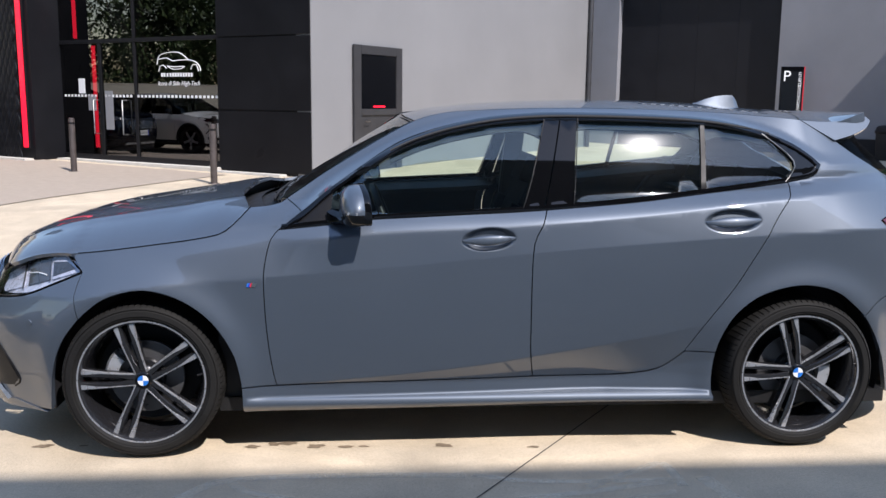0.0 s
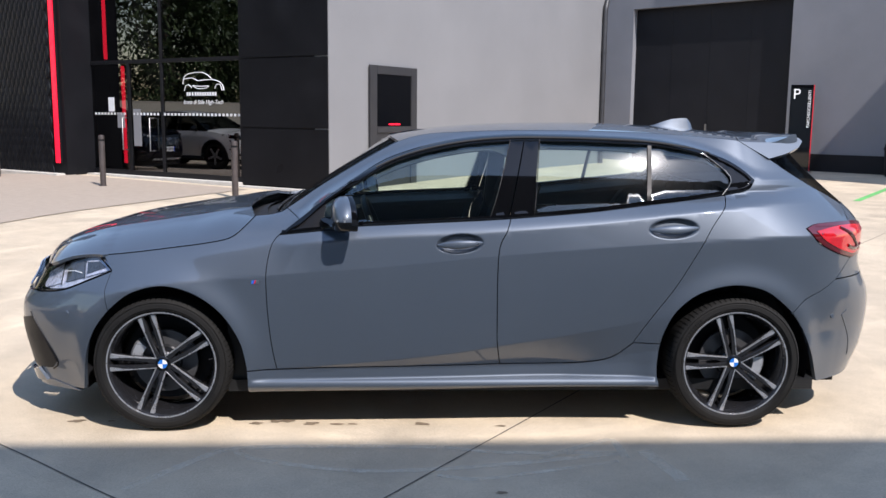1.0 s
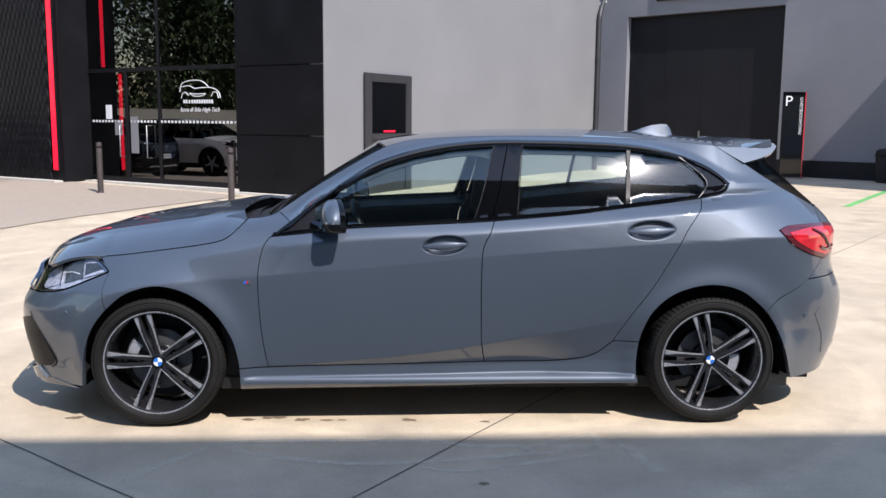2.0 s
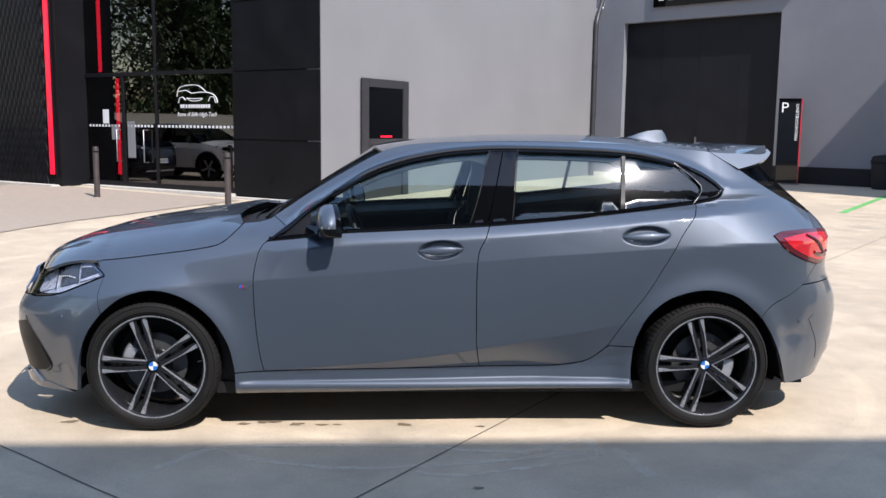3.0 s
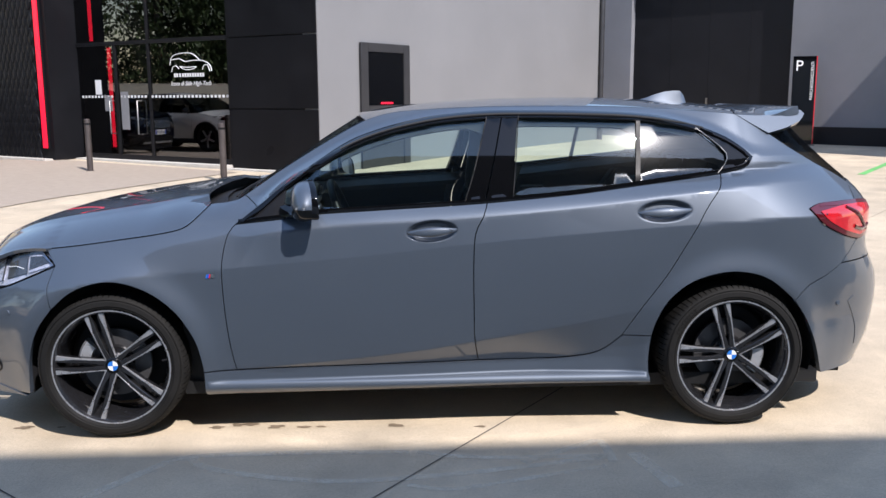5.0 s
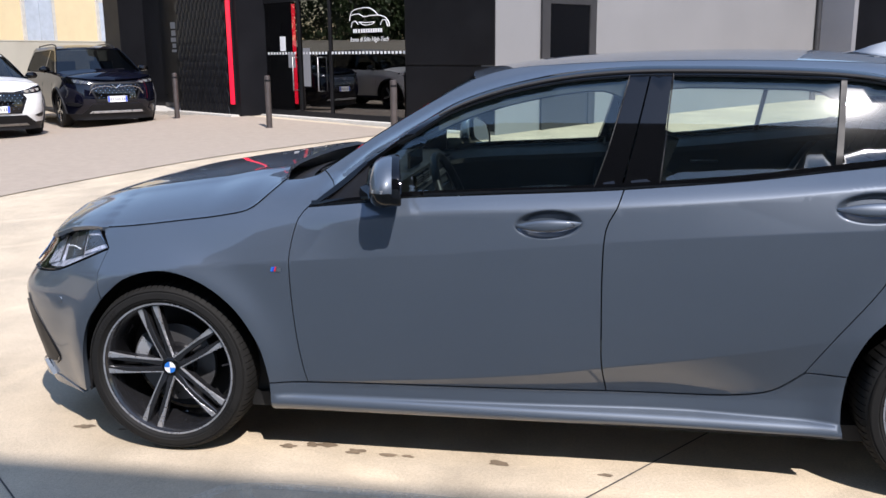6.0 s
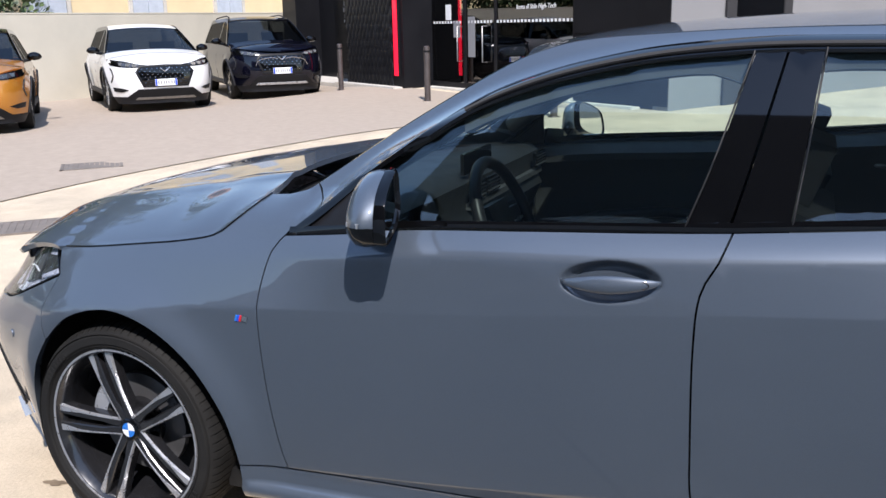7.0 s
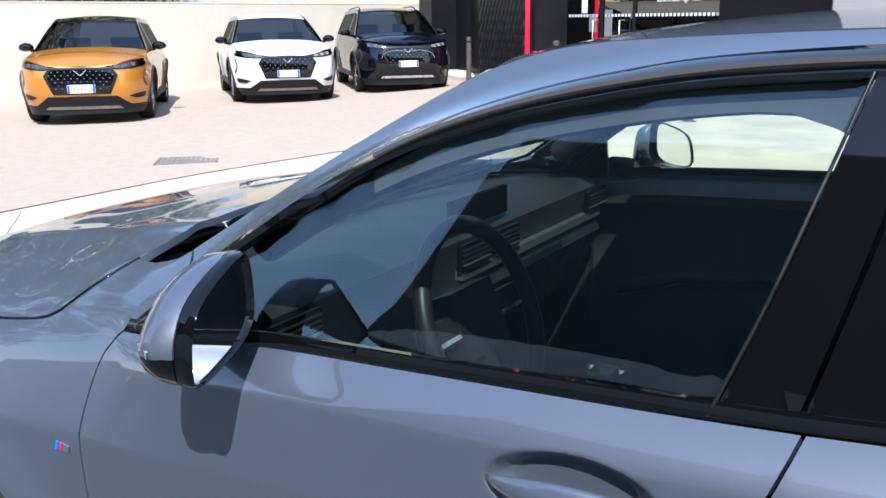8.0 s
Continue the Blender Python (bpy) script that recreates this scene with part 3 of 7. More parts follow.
# low wall behind the parked cars
LM = Matrix(((0.17, -0.985, 0, -13.95), (0.985, 0.17, 0, 10.0), (0, 0, 1, 0), (0, 0, 0, 1)))
tagged(slab("wall_low", -30.0, 9.5, 0.0, 0.25, 0.0, 1.74, CREAM, m=LM), "low cream rendered boundary wall", "wall", kind="structure")
# building behind the camera, which shades the foreground
tagged(boxed("building_behind", (-6.0, 34, -18, -7.78, 3.0, 9.55), FAR_WALL), "plain upper storeys of the building across the yard", "building", kind="structure")
# unseen pale wall, added to give the car's side a light reflection
tagged(boxed("wall_reflected", (-19.0, 34, -18, -7.75, -0.05, 2.998), PALE_WALL), "unseen pale wall, added to lighten the door's reflections", "wall", kind="structure")

# ---- the grey-blue hatchback ----
SEAM_A = [(-0.798, 0.912), (-0.828, 0.874), (-0.848, 0.788), (-0.853, 0.709), (-0.849, 0.575), (-0.838, 0.439), (-0.822, 0.328), (-0.813, 0.290)]
FRONT_BOTTOM = [(-0.813, 0.290), (-0.56, 0.296), (-0.18, 0.298), (0.226, 0.300)]
SEAM_B = [(0.262, 0.992), (0.241, 0.938), (0.208, 0.868), (0.200, 0.739), (0.203, 0.521), (0.207, 0.41), (0.226, 0.300)]
REAR_BOTTOM = [(0.226, 0.300), (0.45, 0.299), (0.62, 0.305), (0.757, 0.333), (0.852, 0.408)]
REAR_EDGE = [(0.852, 0.408), (0.928, 0.535), (1.032, 0.687), (1.11, 0.823), (1.186, 0.955), (1.266, 1.056), (1.292, 1.098)]
BELT_FRONT = [(-0.798, 0.912), (-0.611, 0.933), (-0.452, 0.953), (-0.186, 0.968), (0.083, 0.981), (0.262, 0.992)]
BELT_REAR = [(0.262, 0.992), (0.628, 1.022), (0.909, 1.054), (1.139, 1.080), (1.292, 1.098)]
BELT_END = [(1.292, 1.098), (1.383, 1.114), (1.425, 1.135), (1.447, 1.168)]
WINDOW_EDGE = [(-0.773, 0.930), (-0.69, 0.995), (-0.59, 1.075), (-0.458, 1.154), (-0.324, 1.229), (-0.187, 1.280), (-0.049, 1.314), (0.09, 1.337),
           (0.286, 1.352), (0.427, 1.353), (0.654, 1.350), (0.94, 1.338), (1.083, 1.320), (1.226, 1.290), (1.339, 1.250), (1.419, 1.195), (1.447, 1.168)]
DLO_TOP = [(x, z + 0.020 * step(-0.62, -0.34, x) * (1 - step(1.0, 1.40, x))) for x, z in WINDOW_EDGE]
HOOD_SEAM = [(-1.618, 0.803), (-1.45, 0.824), (-1.277, 0.848), (-1.144, 0.867), (-1.03, 0.891), (-0.975, 0.930), (-0.925, 0.984)]
RAIL = [(-0.80, 1.006), (-0.70, 1.072), (-0.62, 1.126), (-0.459, 1.224), (-0.325, 1.300), (-0.258, 1.333)]
ROOF_EDGE = [(-0.258, 1.333), (-0.19, 1.355), (-0.12, 1.369), (0.0, 1.379), (0.3, 1.391), (0.7, 1.391), (1.0, 1.382), (1.25, 1.366), (1.406, 1.352)]
HATCH_SEAM = [(1.406, 1.352), (1.471, 1.314), (1.544, 1.272), (1.729, 1.164), (1.95, 1.075), (2.02, 1.045)]
ARCH_F = [(-0.948, 0.287), (-0.958, 0.36), (-0.981, 0.442), (-1.045, 0.550), (-1.135, 0.630), (-1.239, 0.677), (-1.344, 0.687), (-1.463, 0.650), (-1.56, 0.572)]
ARCH_F2 = [(-1.56, 0.572), (-1.635, 0.475), (-1.686, 0.348), (-1.717, 0.182)]
ARCH_R = [(0.977, 0.408), (0.990, 0.470), (1.034, 0.565), (1.126, 0.648), (1.248, 0.690), (1.359, 0.692), (1.473, 0.655), (1.60, 0.556)]
ARCH_R2 = [(1.60, 0.556), (1.68, 0.455), (1.745, 0.34), (1.79, 0.24), (1.815, 0.185)]
LAMP_F = [(-2.033, 0.700), (-1.945, 0.738), (-1.804, 0.784), (-1.666, 0.803), (-1.613, 0.782), (-1.559, 0.744)], [(-1.559, 0.744), (-1.68, 0.695), (-1.814, 0.649), (-1.986, 0.627), (-2.05, 0.64), (-2.033, 0.700)]
LAMP_R_LOW = [(1.975, 0.803), (1.847, 0.832), (1.72, 0.886), (1.647, 0.953)]
LAMP_R_TOP = [(1.647, 0.953), (1.707, 0.971), (1.84, 0.975), (1.975, 0.974)]


def nose_u(z):
    return FRONT_X - (FRONT_X - lerp_table(z, NOSE)) * math.pi / 2


def tail_u(z):
    return REAR_X + (lerp_table(z, TAIL) - REAR_X) * math.pi / 2


def glass_skin(u, z):
    x, y, z = skin(u, z)
    return x, y + 0.010, z


def skirt_skin(u, z):
    x, y, z = skin(u, z)
    # the sill swells outwards below the doors to a thin lip
    lip = -lerp_table(min(max(u, -0.95), 0.98), PLAN) + 0.002
    f = 0.10 * min(1.0, max(0.0, (0.300 - z) / 0.055)) + 0.55 * step(0.238, 0.224, z)
    return x, y + (lip - y) * f + 0.05 * step(0.208, 0.155, z), z


HOOD_Y = [(-2.055, 0.01), (-2.048, 0.15), (-2.027, 0.275), (-1.992, 0.40), (-1.942, 0.550), (-1.89, 0.652), (-1.786, 0.689), (-1.662, 0.735), (-1.616, 0.756)]
HOOD_Z = [(-2.055, 0.748), (-2.027, 0.744), (-1.992, 0.739), (-1.942, 0.735), (-1.89, 0.748), (-1.786, 0.786), (-1.662, 0.805), (-1.618, 0.805), (-1.45, 0.824), (-1.277, 0.848), (-1.144, 0.867), (-1.03, 0.891), (-0.975, 0.930), (-0.925, 0.984), (-0.90, 1.0)]
HOOD_MID = [(-2.055, 0.752), (-2.015, 0.791), (-1.89, 0.850), (-1.74, 0.898), (-1.58, 0.935), (-1.43, 0.960), (-1.275, 0.984), (-1.12, 1.001), (-1.0, 1.008), (-0.9, 1.010)]


def hood_edge(x):
    z = lerp_table(x, HOOD_Z)
    if x < -1.616:
        return lerp_table(x, HOOD_Y), z
    return -skin(x, z)[1], z


def hood_skin(x, s):
    y, z = hood_edge(x)
    mid = lerp_table(x, HOOD_MID)
    q = min(1.0, abs(s))
    # two low ribs run along the bonnet
    rib = 0.006 * math.exp(-((abs(s) - 0.62) / 0.05) ** 2) * step(-2.1, -1.7, x)
    return x, s * y, z + (mid - z) * (1 - q ** (3.0 + 1.8 * step(-1.25, -1.0, x))) ** 0.92 + rib


def screen_skin(s, v):
    z = RAIL[0][1] + (RAIL[-1][1] - RAIL[0][1]) * v
    xe = lerp_table(z, [(b, a) for a, b in RAIL])
    ye = side_width(xe, z) - 0.004
    xc = -0.885 + 0.580 * v + 0.01 * v * (1 - v)
    zc = 0.968 + 0.385 * v + 0.012 * v * (1 - v)
    q = abs(s) ** 2.0
    return xc + (xe - xc) * q, -s * ye, zc + (z - zc) * q


ROOF_MID = [(-0.33, 1.352), (-0.19, 1.378), (0.0, 1.403), (0.22, 1.418), (0.5, 1.427), (0.77, 1.428), (1.09, 1.416), (1.42, 1.391), (1.62, 1.374), (1.76, 1.366)]


def roof_skin(x, s):
    z = lerp_table(x, ROOF_EDGE + [(1.6, 1.338), (1.76, 1.336)])
    y = side_width(min(x, 1.45), z) - 0.003 - max(0.0, x - 1.45) * 0.12
    mid = lerp_table(x, ROOF_MID)
    return x, s * y, z + (mid - z) * (1 - abs(s) ** 2.2)


def make_wheel(name, parent, m):
    """A two-tone alloy wheel with five pairs of spokes, tyre and brake; outer face towards -y."""
    wheel = new(name)
    wheel.parent, wheel.matrix_basis = parent, m
    # tyre with cut shoulder blocks
    bm = bmesh.new()
    prof = [(0.244, -0.086), (0.2515, -0.098), (0.268, -0.109), (0.287, -0.107), (0.300, -0.098), (0.3085, -0.086), (0.3125, -0.070), (0.314, -0.045), (0.3145, 0.0),
            (0.314, 0.045), (0.3125, 0.070), (0.3085, 0.086), (0.300, 0.098), (0.285, 0.107), (0.262, 0.109), (0.244, 0.09)]
    rings = []
    n = 80
    for k in range(n):
        for da, cut in ((0.0, 0.0), (0.80, 0.0), (0.80, 1.0), (1.0, 1.0)):
            a = 2 * math.pi * (k + da) / n
            ring = []
            for r, h in prof:
                skew = 0.02 * (h / 0.09)
                rr = r - cut * (0.0035 if 0.3 < r and abs(h) > 0.040 else 0.0)
                ring.append(bm.verts.new((rr * math.cos(a + skew), h, rr * math.sin(a + skew))))
            rings.append(ring)
    for k in range(len(rings)):
        a, b = rings[k], rings[(k + 1) % len(rings)]
        for i in range(len(prof) - 1):
            bm.faces.new((a[i], b[i], b[i + 1], a[i + 1]))
    bmesh.ops.recalc_face_normals(bm, faces=bm.faces)
    part("tyre", bm, RUBBER, wheel, "black low-profile tyre", smooth=28)
    # fine rings and maker's bars on the sidewall
    bm = bmesh.new()
    for r in (0.261, 0.294):
        lathe(bm, [(r - 0.0015, -0.1015 if r < 0.27 else -0.1025), (r, -0.1075), (r + 0.0015, -0.1035 if r < 0.27 else -0.1015)], 96)
    for a0 in (40, 215):
        for k in range(9):
            a = radians(a0 + k * 3.2)
            box(bm, -0.004, 0.004, -0.1105, -0.105, -0.008, 0.008, Matrix.Rotation(-a, 4, "Y") @ pose(0, 0, 0.273))
    part("sidewall_rib", bm, RUBBER, wheel)
    # barrel and lip
    bm = bmesh.new()
    lathe(bm, [(0.245, -0.0885), (0.250, -0.094), (0.2485, -0.098), (0.240, -0.097), (0.234, -0.088), (0.222, -0.06), (0.213, 0.0), (0.215, 0.07), (0.236, 0.09), (0.244, 0.085)], 96)
    part("rim", bm, RIM_BLACK, wheel, "gloss black alloy rim", smooth=40)
    bm = bmesh.new()
    lathe(bm, [(0.2502, -0.0945), (0.2492, -0.0994), (0.2436, -0.0990), (0.2424, -0.0945)], 96)
    part("rim_lip", bm, MACHINED, wheel, "bright machined rim edge", smooth=40)
    for k in range(5):
        base = radians(105.5 + 72 * k)
        for sgn in (-1, 1):
            # each spoke runs outwards beside its twin, with a bright cut face along its outer edge
            bm, bf = bmesh.new(), bmesh.new()
            rows, bright = [], []
            for r in (0.030, 0.055, 0.09, 0.13, 0.165, 0.195, 0.22, 0.240):
                f = (r - 0.030) / 0.210
                o = 0.025 + 0.010 * f + 0.008 * f * f
                inner = 0.006 + 0.006 * f if r > 0.06 else 0.0
                y = -0.068 - 0.012 * math.sin(math.pi * f) - 0.020 * f ** 2
                w = 0.0044 + 0.0026 * f + 0.0135 * step(0.55, 1.0, f)
                back = 0.042 - 0.01 * f
                ca, sa = math.cos(base), math.sin(base)
                def at(rad, off, yy):
                    off = off * sgn
                    return (rad * ca - off * sa, yy, rad * sa + off * ca)
                rows.append([bm.verts.new(at(r, q, yy)) for q, yy in ((inner, y + back), (inner, y + 0.004), (inner + 0.003, y), (o - w, y), (o - 0.002, y), (o, y + 0.004), (o - 0.001, y + back))])
                bright.append([bf.verts.new(at(r, q, yy)) for q, yy in ((o - w - 0.001, y + 0.003), (o - w, y - 0.0018), (o - 0.002, y - 0.0018), (o + 0.001, y + 0.005))])
            for b, rr in ((bm, rows), (bf, bright)):
                for p, q in zip(rr, rr[1:]):
                    for i in range(len(p) - 1):
                        b.faces.new((p[i], p[i + 1], q[i + 1], q[i]))
                b.faces.new(rr[0])
                b.faces.new(rr[-1])
                bmesh.ops.recalc_face_normals(b, faces=b.faces)
            sp = part("spoke", bm, RIM_BLACK, wheel, smooth=35)
            part("cut_face", bf, MACHINED, sp, smooth=35)
    bm = bmesh.new()
    lathe(bm, [(0.001, -0.070), (0.030, -0.070), (0.046, -0.066), (0.056, -0.056), (0.058, -0.02)], 40)
    part("hub", bm, RIM_BLACK, wheel, smooth=40)
    for k in range(5):
        a = radians(69.5 + 72 * k)
        bm = bmesh.new()
        lathe(bm, [(0.001, -0.070), (0.006, -0.070), (0.0075, -0.067), (0.0075, -0.055)], 6)
        part("wheel_bolt", bm, STEEL, wheel).location = (0.043 * math.cos(a), 0, 0.043 * math.sin(a))
    cap = bmesh.new()
    lathe(cap, [(0.001, -0.0755), (0.0285, -0.0755), (0.0325, -0.072), (0.033, -0.065)], 40)
    cap = part("hub_cap", cap, GLOSS_BLACK, wheel, "black hub cap with a round blue and white badge", smooth=40)
    for k in range(4):
        bm = bmesh.new()
        vs = [bm.verts.new((0, -0.0768, 0))] + [bm.verts.new((0.021 * math.cos(radians(90 * k + a)), -0.0768, 0.021 * math.sin(radians(90 * k + a)))) for a in range(0, 91, 10)]
        bm.faces.new(vs)
        bmesh.ops.recalc_face_normals(bm, faces=bm.faces)
        ret = bmesh.ops.extrude_face_region(bm, geom=bm.faces[:])
        bmesh.ops.translate(bm, verts=[v for v in ret["geom"] if isinstance(v, bmesh.types.BMVert)], vec=(0, 0.0014, 0))
        part("badge_quarter", bm, BLUE if k % 2 else WHITE, cap)
    # brake
    bm = bmesh.new()
    lathe(bm, [(0.07, -0.030), (0.072, -0.012), (0.147, -0.012), (0.147, 0.008), (0.05, 0.008)], 64)
    part("brake_disc", bm, DIM_GREY, wheel, "grey steel brake disc", smooth=40)
    bm = bmesh.new()
    lathe(bm, [(0.001, -0.034), (0.072, -0.034), (0.078, -0.02), (0.078, 0.0)], 40)
    part("disc_bell", bm, RIM_BLACK, wheel, smooth=40)
    bm = bmesh.new()
    for i, (r0, r1) in enumerate(((0.105, 0.160),)):
        vs = []
        a0, a1 = (138, 168) if m.translation.x < 0 else (-38, 8)
        for k in range(9):
            a = radians(a0 + (a1 - a0) * k / 8)
            vs.append([bm.verts.new((r * math.cos(a), y, r * math.sin(a))) for r, y in ((r0, -0.045), (r1 - 0.01, -0.045), (r1, -0.032), (r1, 0.03), (r0, 0.03))])
        for p, q in zip(vs, vs[1:]):
            for i in range(5):
                bm.faces.new((p[i], q[i], q[(i + 1) % 5], p[(i + 1) % 5]))
        bm.faces.new(vs[0])
        bm.faces.new(vs[-1][::-1])
    bmesh.ops.recalc_face_normals(bm, faces=bm.faces)
    part("brake_caliper", bm, SILVER, wheel, "silver brake caliper", smooth=40)
    bm = bmesh.new()
    lathe(bm, [(0.20, 0.06), (0.06, 0.075), (0.001, 0.075)], 40)
    part("brake_shield", bm, PLASTIC, wheel, smooth=40)
    bm = bmesh.new()
    tube(bm, [(0.236, -0.090, 0.03), (0.224, -0.102, 0.03), (0.216, -0.108, 0.029)], 0.004)
    part("valve", bm, TRIM_BLACK, wheel)
    return wheel


def lamp_front(car, side):
    line = loop(*LAMP_F)
    flip = 1 if side > 0 else -1
    def deep(d):
        return lambda u, z: (lambda p: (p[0] + 0.7 * d, p[1] + d, p[2]))(skin(u, z))
    # a dark bowl behind a clear lens, bright panels divided by dark ribs, and thin light guides round them
    lamp = sheet("headlight", line, deep(0.030), LAMP_BOWL, car, "LED headlight behind a clear lens", 0.04, 0.004, 0.0, 0.0, (side,))
    sheet("lens", line, skin, LENS, lamp, "clear lens", 0.04, 0.003, 0.006, 0.0, (side,))
    band("lamp_rim", line, skin, 0.005, GLOSS_BLACK, lamp, "", -0.001, 0.03, True, side)
    for quad, mat in (([(-2.035, 0.700), (-1.955, 0.732), (-1.888, 0.752), (-1.872, 0.664), (-1.99, 0.636)], LAMP_BOWL), ([(-1.858, 0.760), (-1.752, 0.783), (-1.730, 0.702), (-1.842, 0.672)], DIM_GREY),
                      ([(-1.738, 0.788), (-1.660, 0.794), (-1.615, 0.772), (-1.575, 0.746), (-1.715, 0.704)], LAMP_BOWL)):
        q = loop(*[[quad[(len(quad) - k) % len(quad)], quad[(len(quad) - 1 - k) % len(quad)]] for k in range(len(quad))], gap=0.03)
        pn = sheet("lamp_panel", q, deep(0.022), mat, lamp, "bright faceted lamp panel", 0.03, 0.0, 0.008, 0.0, (side,))
        if mat is LAMP_BOWL and quad[0][0] > -1.8:
            inner = loop([(-1.712, 0.716), (-1.612, 0.750)], [(-1.612, 0.750), (-1.655, 0.772)], [(-1.655, 0.772), (-1.722, 0.765)], [(-1.722, 0.765), (-1.712, 0.716)], gap=0.03)
            sheet("dark_insert", inner, deep(0.019), SEAL, pn, "", 0.03, 0.0, 0.003, 0.0, (side,))
    for pts in ([(-1.88, 0.757), (-1.866, 0.66)], [(-1.846, 0.715), (-1.792, 0.722), (-1.745, 0.718)], [(-1.792, 0.722), (-1.80, 0.772)], [(-1.792, 0.722), (-1.775, 0.690)], [(-1.745, 0.790), (-1.722, 0.702)]):
        bm = bmesh.new()
        tube(bm, [(lambda p: (p[0], p[1] * flip, p[2]))(deep(0.018)(u, z)) for u, z in pts], 0.0032, 6)
        part("light_guide", bm, WHITE if len(pts) == 3 else SEAL, lamp, "", smooth=60)


def door_mirror(car, side):
    """Cap, dark foot, indicator and glass; built for the near flank and mirrored."""
    flip = Vector((1, side, 1))
    # both glasses are aimed at the driver
    aim, back = (0.20, 0.0) if side > 0 else (0.45, 0.02)
    def blob(name, rows, mat, parent, label="", ang=50):
        bm = bmesh.new()
        rings = [[bm.verts.new(Vector(p) * flip) for p in row] for row in rows]
        for a, b in zip(rings, rings[1:]):
            for i in range(len(a)):
                j = (i + 1) % len(a)
                bm.faces.new((a[i], a[j], b[j], b[i]))
        bm.faces.new(rings[0])
        bm.faces.new(rings[-1])
        bmesh.ops.recalc_face_normals(bm, faces=bm.faces)
        return part(name, bm, mat, parent, label, smooth=ang)
    def polar(points, n=40):
        """An outline as n points at even angles round its middle."""
        line, out = curve(points, 0.01), []
        for k in range(n):
            a = 2 * math.pi * k / n
            dy, dz = math.cos(a), math.sin(a)
            best = 0.05
            for (y0, z0), (y1, z1) in zip(line, line[1:] + line[:1]):
                y0, z0, y1, z1 = y0 + 0.945, z0 - 1.022, y1 + 0.945, z1 - 1.022
                det = dy * (z1 - z0) - dz * (y1 - y0)
                if abs(det) > 1e-9:
                    r, q = (y0 * (z1 - z0) - z0 * (y1 - y0)) / det, (y0 * dz - z0 * dy) / det
                    if r > 0 and -1e-6 <= q <= 1 + 1e-6:
                        best = r
            out.append((best * dy, best * dz))
        return out
    cap_line = polar([(-1.047, 0.995), (-1.044, 1.015), (-1.022, 1.046), (-0.985, 1.077), (-0.93, 1.098), (-0.882, 1.102), (-0.852, 1.085), (-0.846, 1.03), (-0.856, 0.975), (-0.90, 0.952), (-0.985, 0.944), (-1.03, 0.968), (-1.047, 0.995)])
    glass_line = polar([(-1.021, 0.972), (-1.016, 1.016), (-1.001, 1.052), (-0.968, 1.076), (-0.92, 1.096), (-0.884, 1.106), (-0.868, 1.092), (-0.868, 1.02), (-0.890, 0.992), (-0.93, 0.974), (-1.006, 0.957), (-1.021, 0.972)])
    def ring(x, k, flat=0.0, zlow=None):
        """A section of the housing, passing from the round cap (flat 0) to the edge of the glass (flat 1)."""
        out = []
        for (ya, za), (yb, zb) in zip(cap_line, glass_line):
            y, z = k * (ya + (yb - ya) * flat), 1.022 + k * (za + (zb - za) * flat)
            turn = (0.22 + (aim - 0.22) * flat) * y
            out.append((x + 0.022 + back - turn + (0.10 - 0.14 * flat) * (z - 1.0), y - 0.940, (z if zlow is None else max(z, zlow)) - 0.006))
        return out
    cap_rows = ((-0.574, 0.25, 0.0), (-0.570, 0.55, 0.0), (-0.560, 0.80, 0.0), (-0.542, 0.95, 0.0), (-0.518, 1.0, 0.15), (-0.496, 1.0, 0.7))
    body = blob("door_mirror", [ring(x, k, f, 0.999) for x, k, f in cap_rows], PAINT, car, "grey-blue mirror cap over a black housing", 60)
    blob("lower_housing", [[(a, b, min(c, 0.994)) for a, b, c in ring(x - 0.0005, k * 1.002, f)] for x, k, f in cap_rows[1:]], GLOSS_BLACK, body)
    blob("indicator", [[(x - 0.001, y, 0.999 + 0.005 * (1 if c > 0.994 else -1)) for x, y, c in ring(-0.560, 0.805)], [(x, y, 0.999 + 0.005 * (1 if c > 0.994 else -1)) for x, y, c in ring(-0.527, 0.992)]], SILVER, body, "clear indicator strip")
    blob("glass_frame", [ring(-0.498, 1.0, 0.8), ring(-0.482, 1.02, 1.0), ring(-0.472, 1.01, 1.0), ring(-0.468, 0.97, 1.0), ring(-0.476, 0.935, 1.0)], GLOSS_BLACK, body)
    blob("mirror_glass", [ring(-0.484, 0.94, 1.0), ring(-0.475, 0.938, 1.0)], MIRROR, body, "convex mirror glass")
    bm = bmesh.new()
    rows = []
    for x0, x1, y, z0, z1 in ((-0.555, -0.48, -0.93, 0.945, 0.972), (-0.57, -0.49, -0.89, 0.940, 0.980), (-0.595, -0.51, -0.862, 0.936, 0.988), (-0.61, -0.52, -0.835, 0.934, 0.995)):
        rows.append([bm.verts.new(Vector(p) * flip) for p in ((x0, y, z0 + 0.01), (x0 + 0.02, y, z0), (x1 - 0.02, y, z0), (x1, y, z0 + 0.01), (x1, y, z1 - 0.01), (x1 - 0.02, y, z1), (x0 + 0.02, y, z1), (x0, y, z1 - 0.01))])
    for a, b in zip(rows, rows[1:]):
        for i in range(8):
            bm.faces.new((a[i], a[(i + 1) % 8], b[(i + 1) % 8], b[i]))
    bm.faces.new(rows[0])
    bm.faces.new(rows[-1])
    bmesh.ops.recalc_face_normals(bm, faces=bm.faces)
    part("mirror_foot", bm, GLOSS_BLACK, body, smooth=45)


